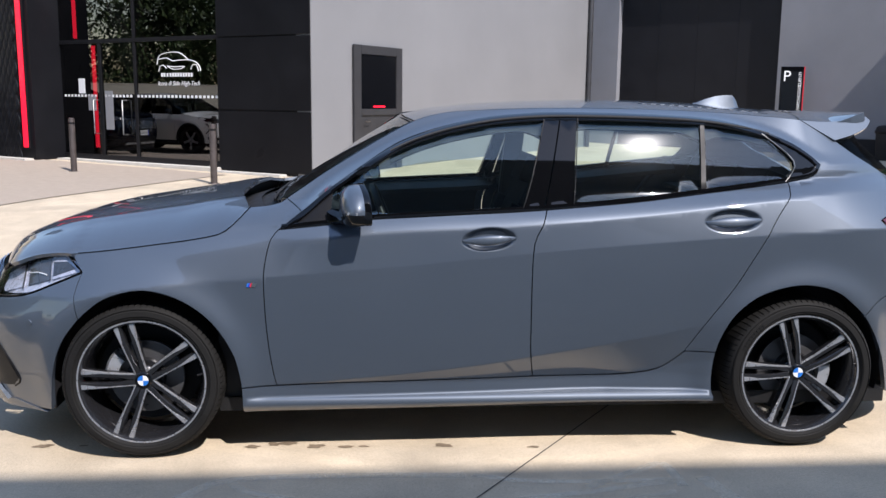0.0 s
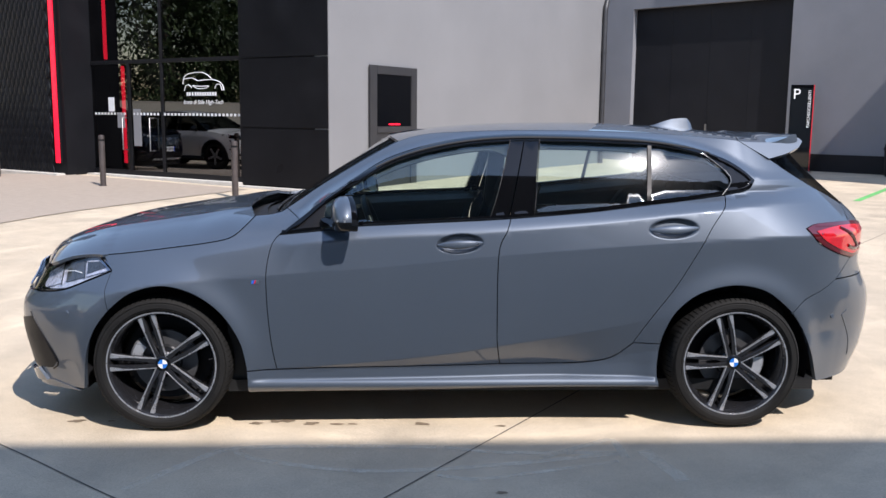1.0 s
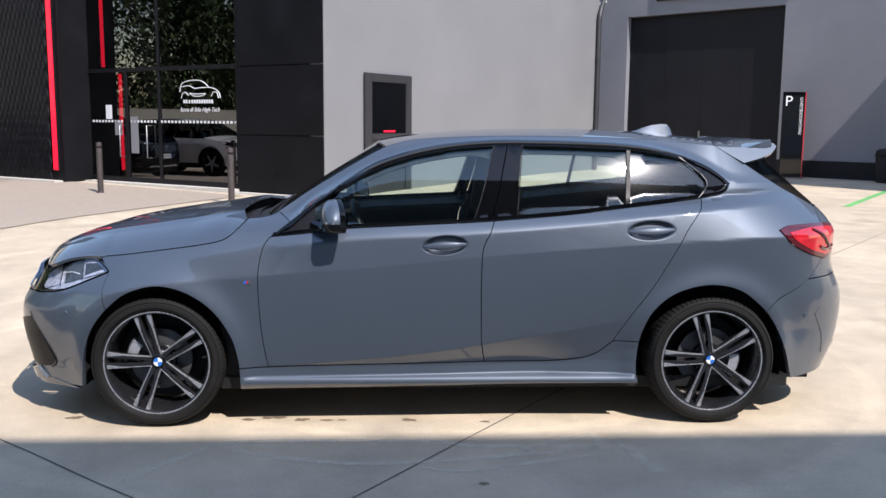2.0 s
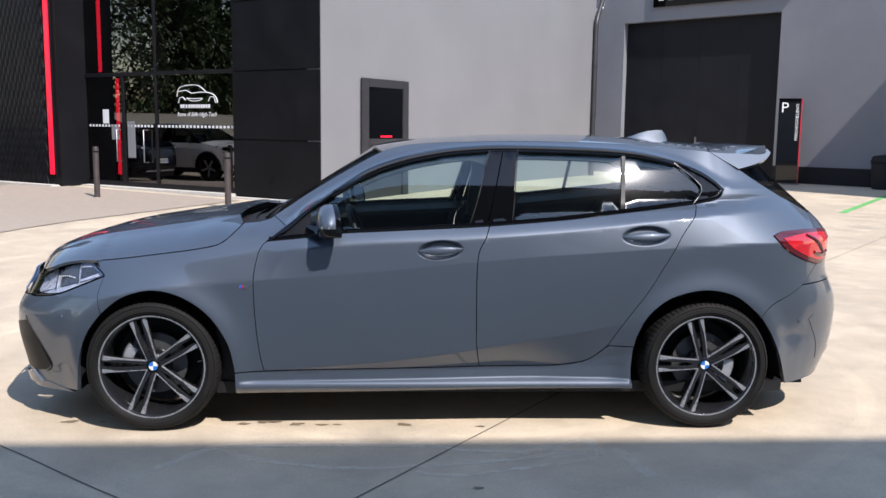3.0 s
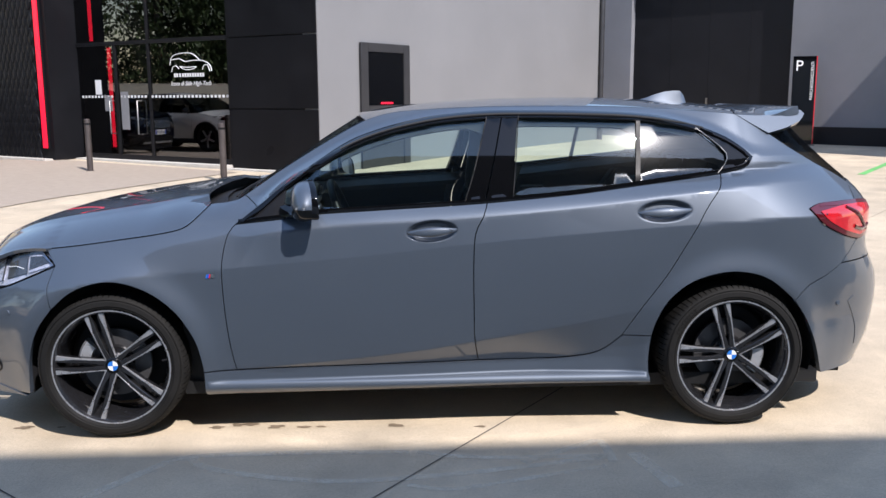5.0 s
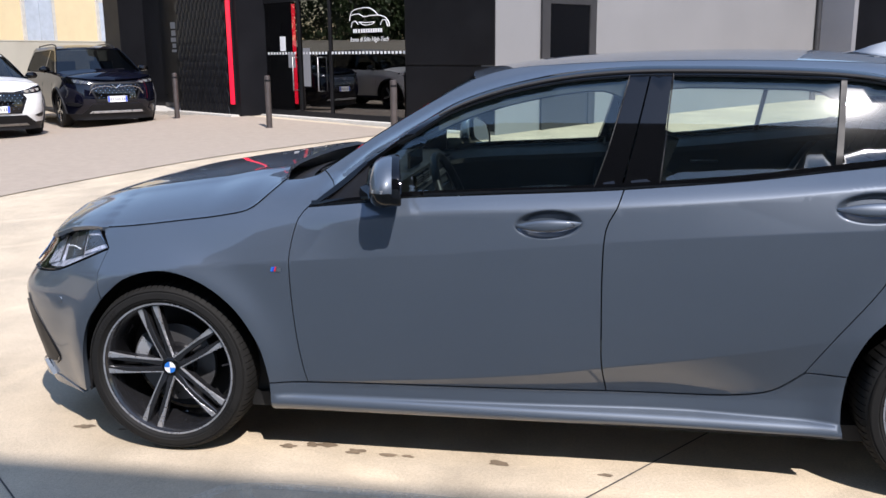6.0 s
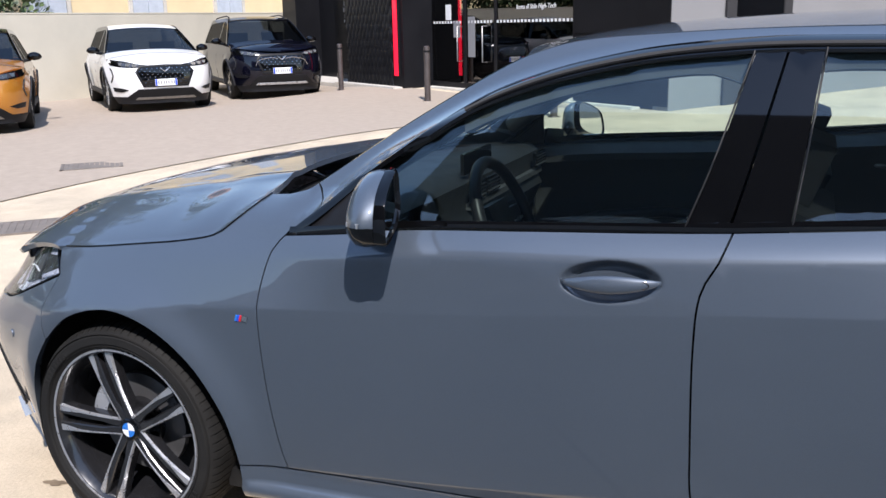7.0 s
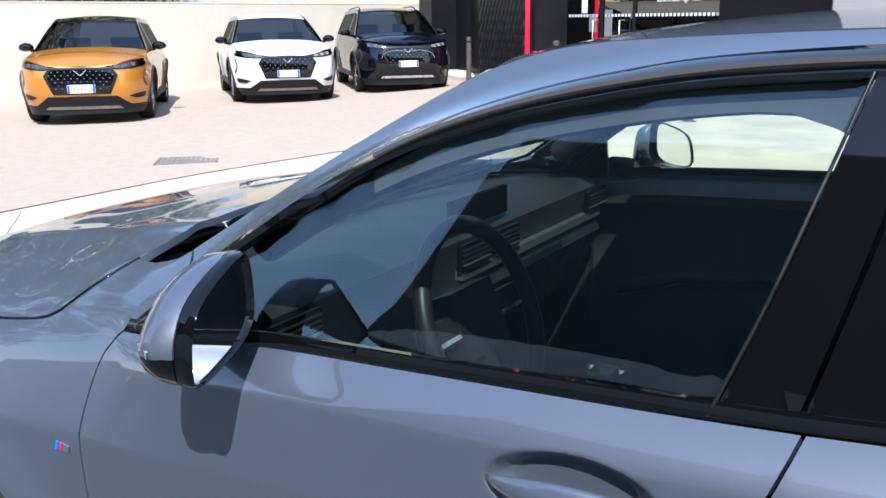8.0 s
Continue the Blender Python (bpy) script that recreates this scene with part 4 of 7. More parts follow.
def hollow(x0, z0, x1, z1):
    """The door's skin with an oval cup pressed in behind the handle, and the points that describe its rim."""
    mx, mz, length, tilt = (x0 + x1) / 2, (z0 + z1) / 2 - 0.004, math.hypot(x1 - x0, z1 - z0), math.atan2(z1 - z0, x1 - x0)
    c, s = math.cos(tilt), math.sin(tilt)
    def surf(u, z):
        a, b = (u - mx) * c + (z - mz) * s, (z - mz) * c - (u - mx) * s
        r = math.hypot(a / (length * 0.535), b / 0.047)
        x, y, h = skin(u, z)
        return x, y + 0.026 * step(1.0, 0.66, r), h
    rim = [(mx, mz)]
    for k in (1.16, 1.08, 1.0, 0.93, 0.86, 0.79, 0.72, 0.65, 0.55, 0.40, 0.25):
        for j in range(96):
            a, b = length * 0.535 * k * math.cos(math.pi * j / 48), 0.047 * k * math.sin(math.pi * j / 48)
            rim.append((mx + a * c - b * s, mz + a * s + b * c))
    def taken(u, z):
        """Where the rim's and the creases' own points stand."""
        a, b = (u - mx) * c + (z - mz) * s, (z - mz) * c - (u - mx) * s
        return math.hypot(a / (length * 0.535), b / 0.047) < 1.2 or abs(z - lerp_table(u, HIGH_CREASE)) < 0.016 or abs(z - lerp_table(u, LOW_CREASE)) < 0.014 or -0.06 < z - lerp_table(u, BELT) < 0.01
    for k in range(112):
        u = -0.90 + 0.02 * k
        for table in (HIGH_CREASE, LOW_CREASE):
            for dz in (-0.012, -0.004, 0.004, 0.012):
                rim.append((u, lerp_table(u, table) + dz))
        for dz in (-0.058, -0.051, -0.045, -0.039, -0.033, -0.027, -0.021, -0.015, -0.009):
            rim.append((u, lerp_table(u, BELT) + dz))
    return surf, rim, taken


def door_handle(door, side, x0, z0, x1, z1):
    """A lens-shaped pull handle across its cup; x0, z0 front end, x1, z1 rear end."""
    flip = Vector((1, side, 1))
    ux, uz = (x1 - x0), (z1 - z0)
    length = math.hypot(ux, uz)
    mid = ((x0 + x1) / 2, (z0 + z1) / 2)
    tilt = math.atan2(uz, ux)
    def on(a, b, out):
        x, z = mid[0] + a * math.cos(tilt) - b * math.sin(tilt), mid[1] + a * math.sin(tilt) + b * math.cos(tilt)
        return Vector((x, -side_width(x, z) - out, z)) * flip
    bm = bmesh.new()
    rows = []
    m = 18
    for i in range(m + 1):
        f = i / m
        a = (f - 0.5) * length
        k = math.sin(math.pi * min(1, max(0, f))) ** 0.55 if 0 < f < 1 else 0.02
        out = 0.004 + 0.018 * math.sin(math.pi * f) ** 0.6
        h = 0.004 + 0.016 * math.sin(math.pi * f) ** 0.9
        b0 = -0.005 - 0.001 * math.sin(math.pi * f)
        rows.append([bm.verts.new(on(a, b0 + h * math.sin(t), out - 0.006 + 0.010 * math.cos(t) * max(k, 0.2))) for t in [2 * math.pi * j / 12 for j in range(12)]])
    for p, q in zip(rows, rows[1:]):
        for j in range(12):
            bm.faces.new((p[j], p[(j + 1) % 12], q[(j + 1) % 12], q[j]))
    bm.faces.new(rows[0])
    bm.faces.new(rows[-1])
    bmesh.ops.recalc_face_normals(bm, faces=bm.faces)
    grip = part("handle", bm, PAINT, door, "body-coloured pull handle", smooth=60)
    if mid[0] < 0.5 and side > 0:
        bm = bmesh.new()
        ring = [2 * math.pi * j / 20 for j in range(21)]
        tube(bm, [on(0.072 + 0.011 * math.cos(a), -0.006 + 0.007 * math.sin(a), 0.0152) for a in ring], 0.0009, 5)
        part("lock_cover", bm, TRIM_BLACK, grip, "thin ring of the lock cover")


def seat(car, x, y, wide, rear=False):
    s = new("rear_bench" if rear else "seat")
    s.parent = car
    s.location = (x, y, 0)
    tilt = 24
    b = boxed("cushion", (-0.24, 0.26, -wide, wide, 0.36, 0.50), CLOTH, s, "", 0.045)
    b.rotation_euler = (0, radians(-5), 0)
    boxed("backrest", (-0.05, 0.075, -wide, wide, 0.0, 0.60), CLOTH, s, "", 0.045).matrix_basis = pose(0.25, 0, 0.44, 0, tilt, 0)
    if not rear:
        for sg in (-1, 1):
            boxed("side_bolster", (-0.09, 0.06, sg * wide - 0.05, sg * wide + 0.05, 0.05, 0.48), CLOTH, s, "", 0.035).matrix_basis = pose(0.25, 0, 0.44, 0, tilt, 0)
        heads = (0,)
    else:
        heads = (-0.36, 0.0, 0.36)
    for h in heads:
        boxed("headrest", (-0.04, 0.05, h - 0.13, h + 0.13, 0.60, 0.745 if not rear else 0.72), CLOTH, s, "padded headrest", 0.035).matrix_basis = pose(0.25, 0, 0.44, 0, tilt - 4, 0)
        for dy in (-0.05, 0.05):
            bm = bmesh.new()
            tube(bm, [(0.01, h + dy, 0.55), (0.01, h + dy, 0.68)], 0.006)
            part("headrest_post", bm, CHROME, s).matrix_basis = pose(0.25, 0, 0.44, 0, tilt - 4, 0)
    return s


def cabin(car):
    """Everything seen through the windows."""
    boxed("floor_pan", (-1.05, 1.75, -0.80, 0.80, 0.165, 0.22), CABIN, car, "dark carpeted floor")
    boxed("bumper_inner", (1.83, 1.845, -0.70, 0.70, 0.20, 0.58), PLASTIC, car, "black plastic behind the bumper")
    for y in (-0.775, 0.775):
        boxed("footwell_side", (-1.05, -0.62, y - 0.01, y + 0.01, 0.20, 0.80), CABIN, car)
    boxed("bulkhead", (-1.06, -1.03, -0.66, 0.66, 0.165, 0.82), CABIN, car)
    boxed("rear_bulkhead", (1.40, 1.43, -0.60, 0.60, 0.22, 0.95), CABIN, car)
    boxed("parcel_shelf", (1.20, 1.78, -0.60, 0.60, 0.955, 0.975), CABIN, car, "", 0.006)
    for x, side in ((0.02, -0.38), (0.02, 0.38)):
        seat(car, x - 0.12, side, 0.24)
    seat(car, 0.86, 0, 0.62, True)
    # dashboard
    bm = bmesh.new()
    rows = []
    for y in (-0.70, -0.6, -0.38, -0.15, 0.0, 0.2, 0.5, 0.70):
        hood = 0.035 if abs(y + 0.38) < 0.1 else 0.0
        e = abs(y) * 0.08
        rows.append([bm.verts.new(p) for p in ((-0.98 + e, y, 0.955 - e * 0.4), (-0.80 + e * 0.6, y, 0.965 + hood - e * 0.3), (-0.62, y, 0.955 + hood), (-0.585, y, 0.93), (-0.60, y, 0.86), (-0.57, y, 0.80), (-0.64, y, 0.66), (-0.75, y, 0.55), (-1.02, y, 0.55))])
    for p, q in zip(rows, rows[1:]):
        for i in range(8):
            bm.faces.new((p[i], p[i + 1], q[i + 1], q[i]))
    bmesh.ops.recalc_face_normals(bm, faces=bm.faces)
    dash = part("dashboard", bm, CABIN, car, "dark soft-touch dashboard", smooth=50)
    boxed("trim_strip", (-0.592, -0.572, -0.10, 0.70, 0.842, 0.862), DIM_GREY, dash, "satin grey trim strip", 0.004)
    boxed("screen", (-0.60, -0.588, -0.12, 0.14, 0.955, 1.02), GLOSS_BLACK, dash, "black central screen", 0.004)
    boxed("instrument_display", (-0.66, -0.645, -0.53, -0.23, 0.88, 0.965), GLOSS_BLACK, dash, "", 0.004)
    for y in (-0.66, -0.05, 0.10, 0.66):
        v = boxed("air_vent", (-0.578, -0.566, y - 0.065, y + 0.065, 0.872, 0.925), GLOSS_BLACK, dash, "", 0.004)
        for k in range(4):
            boxed("vane", (-0.568, -0.560, y - 0.06, y + 0.06, 0.879 + 0.011 * k, 0.882 + 0.011 * k), DIM_GREY if k == 0 else TRIM_BLACK, v)
    boxed("centre_console", (-0.62, 0.35, -0.12, 0.12, 0.22, 0.56), CABIN, car, "", 0.03)
    boxed("gear_selector", (-0.30, -0.25, -0.03, 0.03, 0.56, 0.66), GLOSS_BLACK, car, "", 0.012)
    # steering wheel
    sw = new("steering_wheel")
    sw.parent, sw.matrix_basis = car, pose(-0.365, -0.38, 0.875, 0, 68, 0) @ Matrix.Rotation(math.pi, 4, "Z")
    bm = bmesh.new()
    prof = [(0.178 + 0.017 * math.cos(a), 0.017 * math.sin(a)) for a in [2 * math.pi * k / 12 for k in range(12)]]
    lathe(bm, prof, 56, "z", closed=True)
    bmesh.ops.recalc_face_normals(bm, faces=bm.faces)
    part("wheel_rim", bm, TRIM_BLACK, sw, "leather-wrapped rim", smooth=60)
    boxed("airbag_cover", (-0.06, 0.065, -0.075, 0.075, -0.05, -0.005), CABIN, sw, "", 0.025)
    for y0, y1, x0, x1 in ((-0.17, -0.06, -0.02, 0.03), (0.06, 0.17, -0.02, 0.03), (-0.02, 0.02, -0.17, -0.05)):
        sp = boxed("wheel_spoke", (x0, x1, y0, y1, -0.035, -0.012), CABIN, sw, "", 0.008)
        boxed("spoke_trim", (x0 + 0.006, x0 + 0.013, y0 + 0.01, y1 - 0.01, -0.013, -0.007), SILVER, sp)
    bm = bmesh.new()
    tube(bm, [(-0.0, 0, -0.05), (0, 0, -0.25)], 0.03)
    part("column", bm, CABIN, sw)
    # roof header and inner pillar trims
    bm = bmesh.new()
    rows = []
    for k in range(13):
        s = -0.97 + 1.94 * k / 12
        x, y, z = roof_skin(-0.23, s)
        rows.append([bm.verts.new(p) for p in ((x - 0.06, y, z - 0.058), (x - 0.05, y, z - 0.085), (x + 0.06, y, z - 0.085), (x + 0.10, y, z - 0.03))])
    for p, q in zip(rows, rows[1:]):
        for i in range(3):
            bm.faces.new((p[i], p[i + 1], q[i + 1], q[i]))
    bmesh.ops.recalc_face_normals(bm, faces=bm.faces)
    part("roof_header", bm, CABIN, car, "", 50)
    for sd in (1, -1):
        bm = bmesh.new()
        tube(bm, [(x + 0.03, -(side_width(x, z - 0.02) - 0.055) * sd, z - 0.045) for x, z in RAIL[1:-1]], 0.034, 8)
        part("inner_pillar", bm, CABIN, car, "dark trim inside the windscreen pillar", 60)
    # padded rails over the side windows
    for sd in (1, -1):
        bm, rows = bmesh.new(), []
        for k in range(36):
            x = -0.36 + 1.60 * k / 35
            z = read_even(WINDOW_LINE, x)
            drop = 0.046 + 0.05 * max(math.exp(-((x - 0.30) / 0.07) ** 2), math.exp(-((x - 0.95) / 0.05) ** 2) * 0.6)
            y = side_width(x, z - 0.02)
            rows.append([bm.verts.new((x, -q * sd, h)) for q, h in ((y - 0.024, z + 0.012), (y - 0.026, z - drop), (y - 0.060, z - drop - 0.006), (y - 0.105, z - 0.01), (y - 0.13, z + 0.012))])
        for p, q in zip(rows, rows[1:]):
            for i in range(4):
                bm.faces.new((p[i], p[i + 1], q[i + 1], q[i]))
        bmesh.ops.recalc_face_normals(bm, faces=bm.faces)
        part("inner_rail", bm, LINING, car, "grey padded rail over the side windows", smooth=60)
    # rear-view mirror and sun visors
    rv = boxed("rear_view_mirror", (-0.02, 0.012, -0.11, 0.11, -0.032, 0.032), GLOSS_BLACK, car, "", 0.012)
    rv.matrix_basis = pose(-0.36, 0, 1.235, 0, 12, 0)
    boxed("glass", (0.0125, 0.0145, -0.10, 0.10, -0.026, 0.026), MIRROR, rv)
    bm = bmesh.new()
    tube(bm, [(-0.012, 0, 0.02), (-0.008, 0, 0.066)], 0.009)
    part("stalk", bm, TRIM_BLACK, rv)
    for y in (-0.36, 0.36):
        boxed("sun_visor", (-0.22, -0.06, y - 0.17, y + 0.17, 1.325, 1.343), LINING, car, "", 0.006)
    line = [(-0.25, -0.98), (1.5, -0.98), (1.5, 0.98), (-0.25, 0.98)]
    sheet("headlining", loop(line[:2], line[1:3], line[2:4], [line[3], line[0]]), lambda x, s: (lambda p: (p[0], p[1], p[2] - 0.035))(roof_skin(x, s)), LINING, car, "grey cloth headlining", 0.08, 0.0, 0.0)


def hatchback(m):
    car = thing("hatchback_car", m, "grey-blue metallic five-door hatchback with two-tone alloy wheels, parked on the concrete", "car")
    both = (1, -1)
    for side in both:
        # front wing
        wing = loop(SEAM_A, [(-0.813, 0.290), (-0.948, 0.287)], ARCH_F, [(-1.56, 0.572), (-1.575, 0.66), (-1.559, 0.744)], [(-1.559, 0.744), (-1.618, 0.803)], HOOD_SEAM,
                    [(-0.925, 0.984), (-0.851, 0.993), (-0.80, 1.006)], [(-0.80, 1.006), (-0.778, 1.020)], [(-0.778, 1.020), (-0.709, 0.981)], [(-0.709, 0.981), (-0.773, 0.930), (-0.798, 0.912)])
        w = sheet("front_wing", wing, skin, PAINT, car, "front wing", 0.016, 0.0018, 0.015, 0.0, (side,))
        bd = new("wing_badge")
        bd.parent = w
        for k, mt in enumerate((BLUE, PLATE_BLUE, RED)):
            x = -0.914 + 0.0062 * k
            boxed("stripe", (-0.0026, 0.0026, -0.002, 0.001, -0.008, 0.008), mt, bd, "", 0, pose(x, side * -(side_width(x, 0.705) + 0.001), 0.705, 0, 18, 0))
        boxed("letter_shape", (-0.008, 0.008, -0.002, 0.001, -0.008, 0.008), CHROME, bd, "", 0.001, pose(-0.889, side * -(side_width(-0.889, 0.705) + 0.001), 0.705, 0, 12, 0))
        # side frame: pillars, roof rail and rear quarter
        frame_line = loop([(-0.709, 0.981), (-0.69, 0.995)], DLO_TOP[1:], BELT_END[::-1], REAR_EDGE[::-1], [(0.852, 0.408), (0.977, 0.408)], ARCH_R,
                          [(1.60, 0.556), (1.659, 0.612), (1.763, 0.657), (1.85, 0.702)], [(1.85, 0.702), (1.975, 0.803)], LAMP_R_LOW, LAMP_R_TOP, [(1.975, 0.974), (2.02, 1.045)],
                          HATCH_SEAM[::-1], ROOF_EDGE[::-1], RAIL[:0:-1], [(-0.70, 1.072), (-0.778, 1.020)], [(-0.778, 1.020), (-0.709, 0.981)])
        rail_rows = [(-0.74 + 0.02 * k, read_even(WINDOW_LINE, -0.74 + 0.02 * k) + t) for k in range(98) for t in (0.007, 0.014, 0.021, 0.028, 0.035, 0.042, 0.050, 0.060, 0.072)]
        sheet("side_frame", frame_line, skin, PAINT, car, "pillars, roof rail and rear quarter panel", 0.015, 0.0015, 0.012, 0.0, (side,), rail_rows, 0.004,
              lambda u, z: -0.75 < u < 1.21 and 0.0 < z - read_even(WINDOW_LINE, u) < 0.078)
        # doors
        for nm, line, hx in (("front_door", loop(BELT_FRONT, SEAM_B, FRONT_BOTTOM[::-1], SEAM_A[::-1]), (-0.080, 0.880, 0.131, 0.893)),
                             ("rear_door", loop(BELT_REAR, REAR_EDGE[::-1], REAR_BOTTOM[::-1], SEAM_B[::-1]), (0.897, 0.952, 1.125, 0.964))):
            cup, rim, taken = hollow(*hx)
            d = sheet(nm, line, cup, PAINT, car, "closed door with body-coloured handle", 0.022, 0.0022, 0.02, 0.0, (side,), rim, 0.003, taken)
            inner = shrunk(line, 0.05)
            sheet("door_card", inner, lambda u, z: (u, -side_width(u, z) + 0.085 + 0.03 * step(0.75, 0.55, z), z), CABIN, d, "dark inner door trim", 0.08, 0.0, -0.04, 0.0, (side,))
            door_handle(d, side, *hx)
            bm, rows = bmesh.new(), []
            for k in range(21):
                x = (-0.74 + 0.96 * k / 20) if nm == "front_door" else (0.27 + 1.0 * k / 20)
                z, w = lerp_table(x, BELT), side_width(x, lerp_table(x, BELT))
                rows.append([bm.verts.new((x, -q * side, h)) for q, h in ((w - 0.007, z - 0.024), (w - 0.012, z - 0.012), (w - 0.05, z - 0.014), (w - 0.115, z - 0.045), (w - 0.115, z - 0.07))])
            for p, q in zip(rows, rows[1:]):
                for i in range(4):
                    bm.faces.new((p[i], p[i + 1], q[i + 1], q[i]))
            bmesh.ops.recalc_face_normals(bm, faces=bm.faces)
            part("belt_seal", bm, CABIN, d, "dark seal at the foot of the window", smooth=50)
            x0 = -0.55 if nm == "front_door" else 0.45
            bm = bmesh.new()
            pts = [(x, -(side_width(x, z) - 0.115) * side, z) for x, z in ((x0 + 0.02, 0.60), (x0 + 0.2, 0.66), (x0 + 0.45, 0.69), (x0 + 0.6, 0.68))]
            tube(bm, pts, 0.022, 8)
            part("armrest", bm, CABIN, d, smooth=60)
            boxed("inner_handle", (x0 + 0.165, x0 + 0.305, -0.014, 0.014, 0.886, 0.902), CHROME, d, "chrome inner door handle", 0.005, pose(0, -(side_width(x0, 0.8) - 0.09) * side, 0))
        # glasshouse
        f_glass = loop([(-0.60, 0.926), (-0.452, 0.939), (-0.186, 0.954), (0.083, 0.967), (0.165, 0.972)], [(0.165, 0.972), (0.205, 1.10), (0.240, 1.22), (0.275, 1.345)], [(0.275, 1.345), (0.09, 1.334), (-0.049, 1.311), (-0.187, 1.277), (-0.324, 1.226), (-0.458, 1.151), (-0.585, 1.074)], [(-0.585, 1.074), (-0.60, 0.926)])
        sheet("front_window", f_glass, glass_skin, GLASS, car, "lightly tinted side window", 0.05, 0.0, 0.004, -0.002, (side,))
        r_glass = loop([(0.368, 1.002), (0.628, 1.024), (0.904, 1.055)], [(0.904, 1.055), (0.935, 1.337)], [(0.935, 1.337), (0.654, 1.348), (0.41, 1.351)], [(0.41, 1.351), (0.368, 1.002)])
        sheet("rear_window_pane", r_glass, glass_skin, GLASS, car, "lightly tinted side window", 0.05, 0.0, 0.004, -0.002, (side,))
        q_glass = loop([(0.925, 1.057), (1.139, 1.081), (1.275, 1.098)], [(1.275, 1.098), (1.325, 1.16), (1.305, 1.205), (1.20, 1.292)], [(1.20, 1.292), (1.083, 1.316), (0.953, 1.334)], [(0.953, 1.334), (0.925, 1.057)])
        sheet("quarter_window", q_glass, glass_skin, QUARTER_GLASS, car, "small fixed quarter window", 0.05, 0.0, 0.004, -0.002, (side,))
        # gloss black pillar covers
        ap = loop([(0.165, 0.986), (0.250, 0.991)], [(0.250, 0.991), (0.293, 1.16), (0.338, 1.352)], [(0.338, 1.352), (0.275, 1.352)], [(0.275, 1.352), (0.240, 1.22), (0.205, 1.10), (0.165, 0.986)])
        sheet("pillar_cover", ap, skin, GLOSS_BLACK, car, "gloss black pillar cover", 0.04, 0.001, 0.012, -0.003, (side,))
        ap = loop([(0.254, 0.992), (0.368, 1.001)], [(0.368, 1.001), (0.41, 1.354)], [(0.41, 1.354), (0.342, 1.354)], [(0.342, 1.354), (0.297, 1.16), (0.254, 0.992)])
        sheet("pillar_cover", ap, skin, GLOSS_BLACK, car, "gloss black pillar cover", 0.04, 0.001, 0.012, -0.003, (side,))
        ap = loop([(0.904, 1.055), (0.925, 1.057)], [(0.925, 1.057), (0.953, 1.336)], [(0.953, 1.336), (0.935, 1.337)], [(0.935, 1.337), (0.904, 1.055)])
        sheet("window_divider", ap, skin, TRIM_BLACK, car, "black bar between the panes", 0.04, 0.0, 0.012, -0.002, (side,))
        ap = loop([(1.275, 1.098), (1.383, 1.114), (1.425, 1.135), (1.443, 1.168)], [(1.443, 1.168), (1.416, 1.193), (1.336, 1.247), (1.22, 1.288)], [(1.22, 1.288), (1.305, 1.205), (1.325, 1.16), (1.275, 1.098)])
        sheet("pillar_cover", ap, skin, GLOSS_BLACK, car, "gloss black rear pillar cover", 0.03, 0.001, 0.012, -0.003, (side,))
        ap = loop([(-0.785, 0.915), (-0.60, 0.937)], [(-0.60, 0.937), (-0.585, 1.074)], [(-0.585, 1.074), (-0.69, 0.99), (-0.785, 0.918)])
        sheet("mirror_triangle", ap, skin, TRIM_BLACK, car, "black corner piece at the mirror foot", 0.04, 0.001, 0.012, -0.003, (side,))
        dlo = loop(BELT_FRONT, BELT_REAR, BELT_END, DLO_TOP[::-1])
        band("window_trim", dlo, skin, 0.019, GLOSS_BLACK, car, "gloss black window surround", 0.003, 0.012, True, side)
        band("window_channel", curve(WINDOW_EDGE[2:-1])[::-1], skin, 0.010, GLOSS_BLACK, car, "", -0.001, 0.012, False, side)
        bm = bmesh.new()
        pts = [skin(u, z + 0.002) for u, z in curve([(1.20, 1.293), (1.305, 1.207), (1.327, 1.16), (1.278, 1.098)])]
        tube(bm, [(x, (y - 0.002) * side, z) for x, y, z in pts], 0.0026, 6)
        part("window_seal", bm, STEEL, car, smooth=60)
        for line in ([(0.163, 0.988), (0.203, 1.10), (0.238, 1.22), (0.272, 1.345)], [(0.371, 1.003), (0.390, 1.16), (0.412, 1.351)]):
            bm = bmesh.new()
            pts = [skin(u, z) for u, z in curve(line)]
            tube(bm, [(x, (y - 0.001) * side, z) for x, y, z in pts], 0.0022, 6)
            part("pillar_seal", bm, TRIM_BLACK, car, "dark rubber seal", smooth=60)
        # pillar behind the doors, seen from inside
        bm = bmesh.new()
        box(bm, -0.05, 0.05, -0.03, 0.03, 0.25, 1.36)
        for v in bm.verts:
            v.co.x += 0.262 + (0.09 * (v.co.z - 0.99) / 0.36 if v.co.z > 0.9 else 0)
            v.co.y = (v.co.y - (side_width(0.3, v.co.z) - 0.055)) * side
        bmesh.ops.recalc_face_normals(bm, faces=bm.faces)
        part("inner_pillar", bm, CABIN, car, "", 40, 0.008)
        # skirt
        skirt = loop([(-0.945, 0.177), (-0.2, 0.188), (0.4, 0.196), (0.974, 0.202)], [(0.974, 0.202), (0.969, 0.30), (0.976, 0.405)], [(0.976, 0.405), (0.855, 0.405)], [(0.852, 0.402), (0.757, 0.329), (0.62, 0.301), (0.45, 0.295), (0.230, 0.296)], [(0.230, 0.296), (-0.18, 0.294), (-0.56, 0.292), (-0.813, 0.286)], [(-0.813, 0.286), (-0.948, 0.284)], [(-0.948, 0.284), (-0.945, 0.177)])
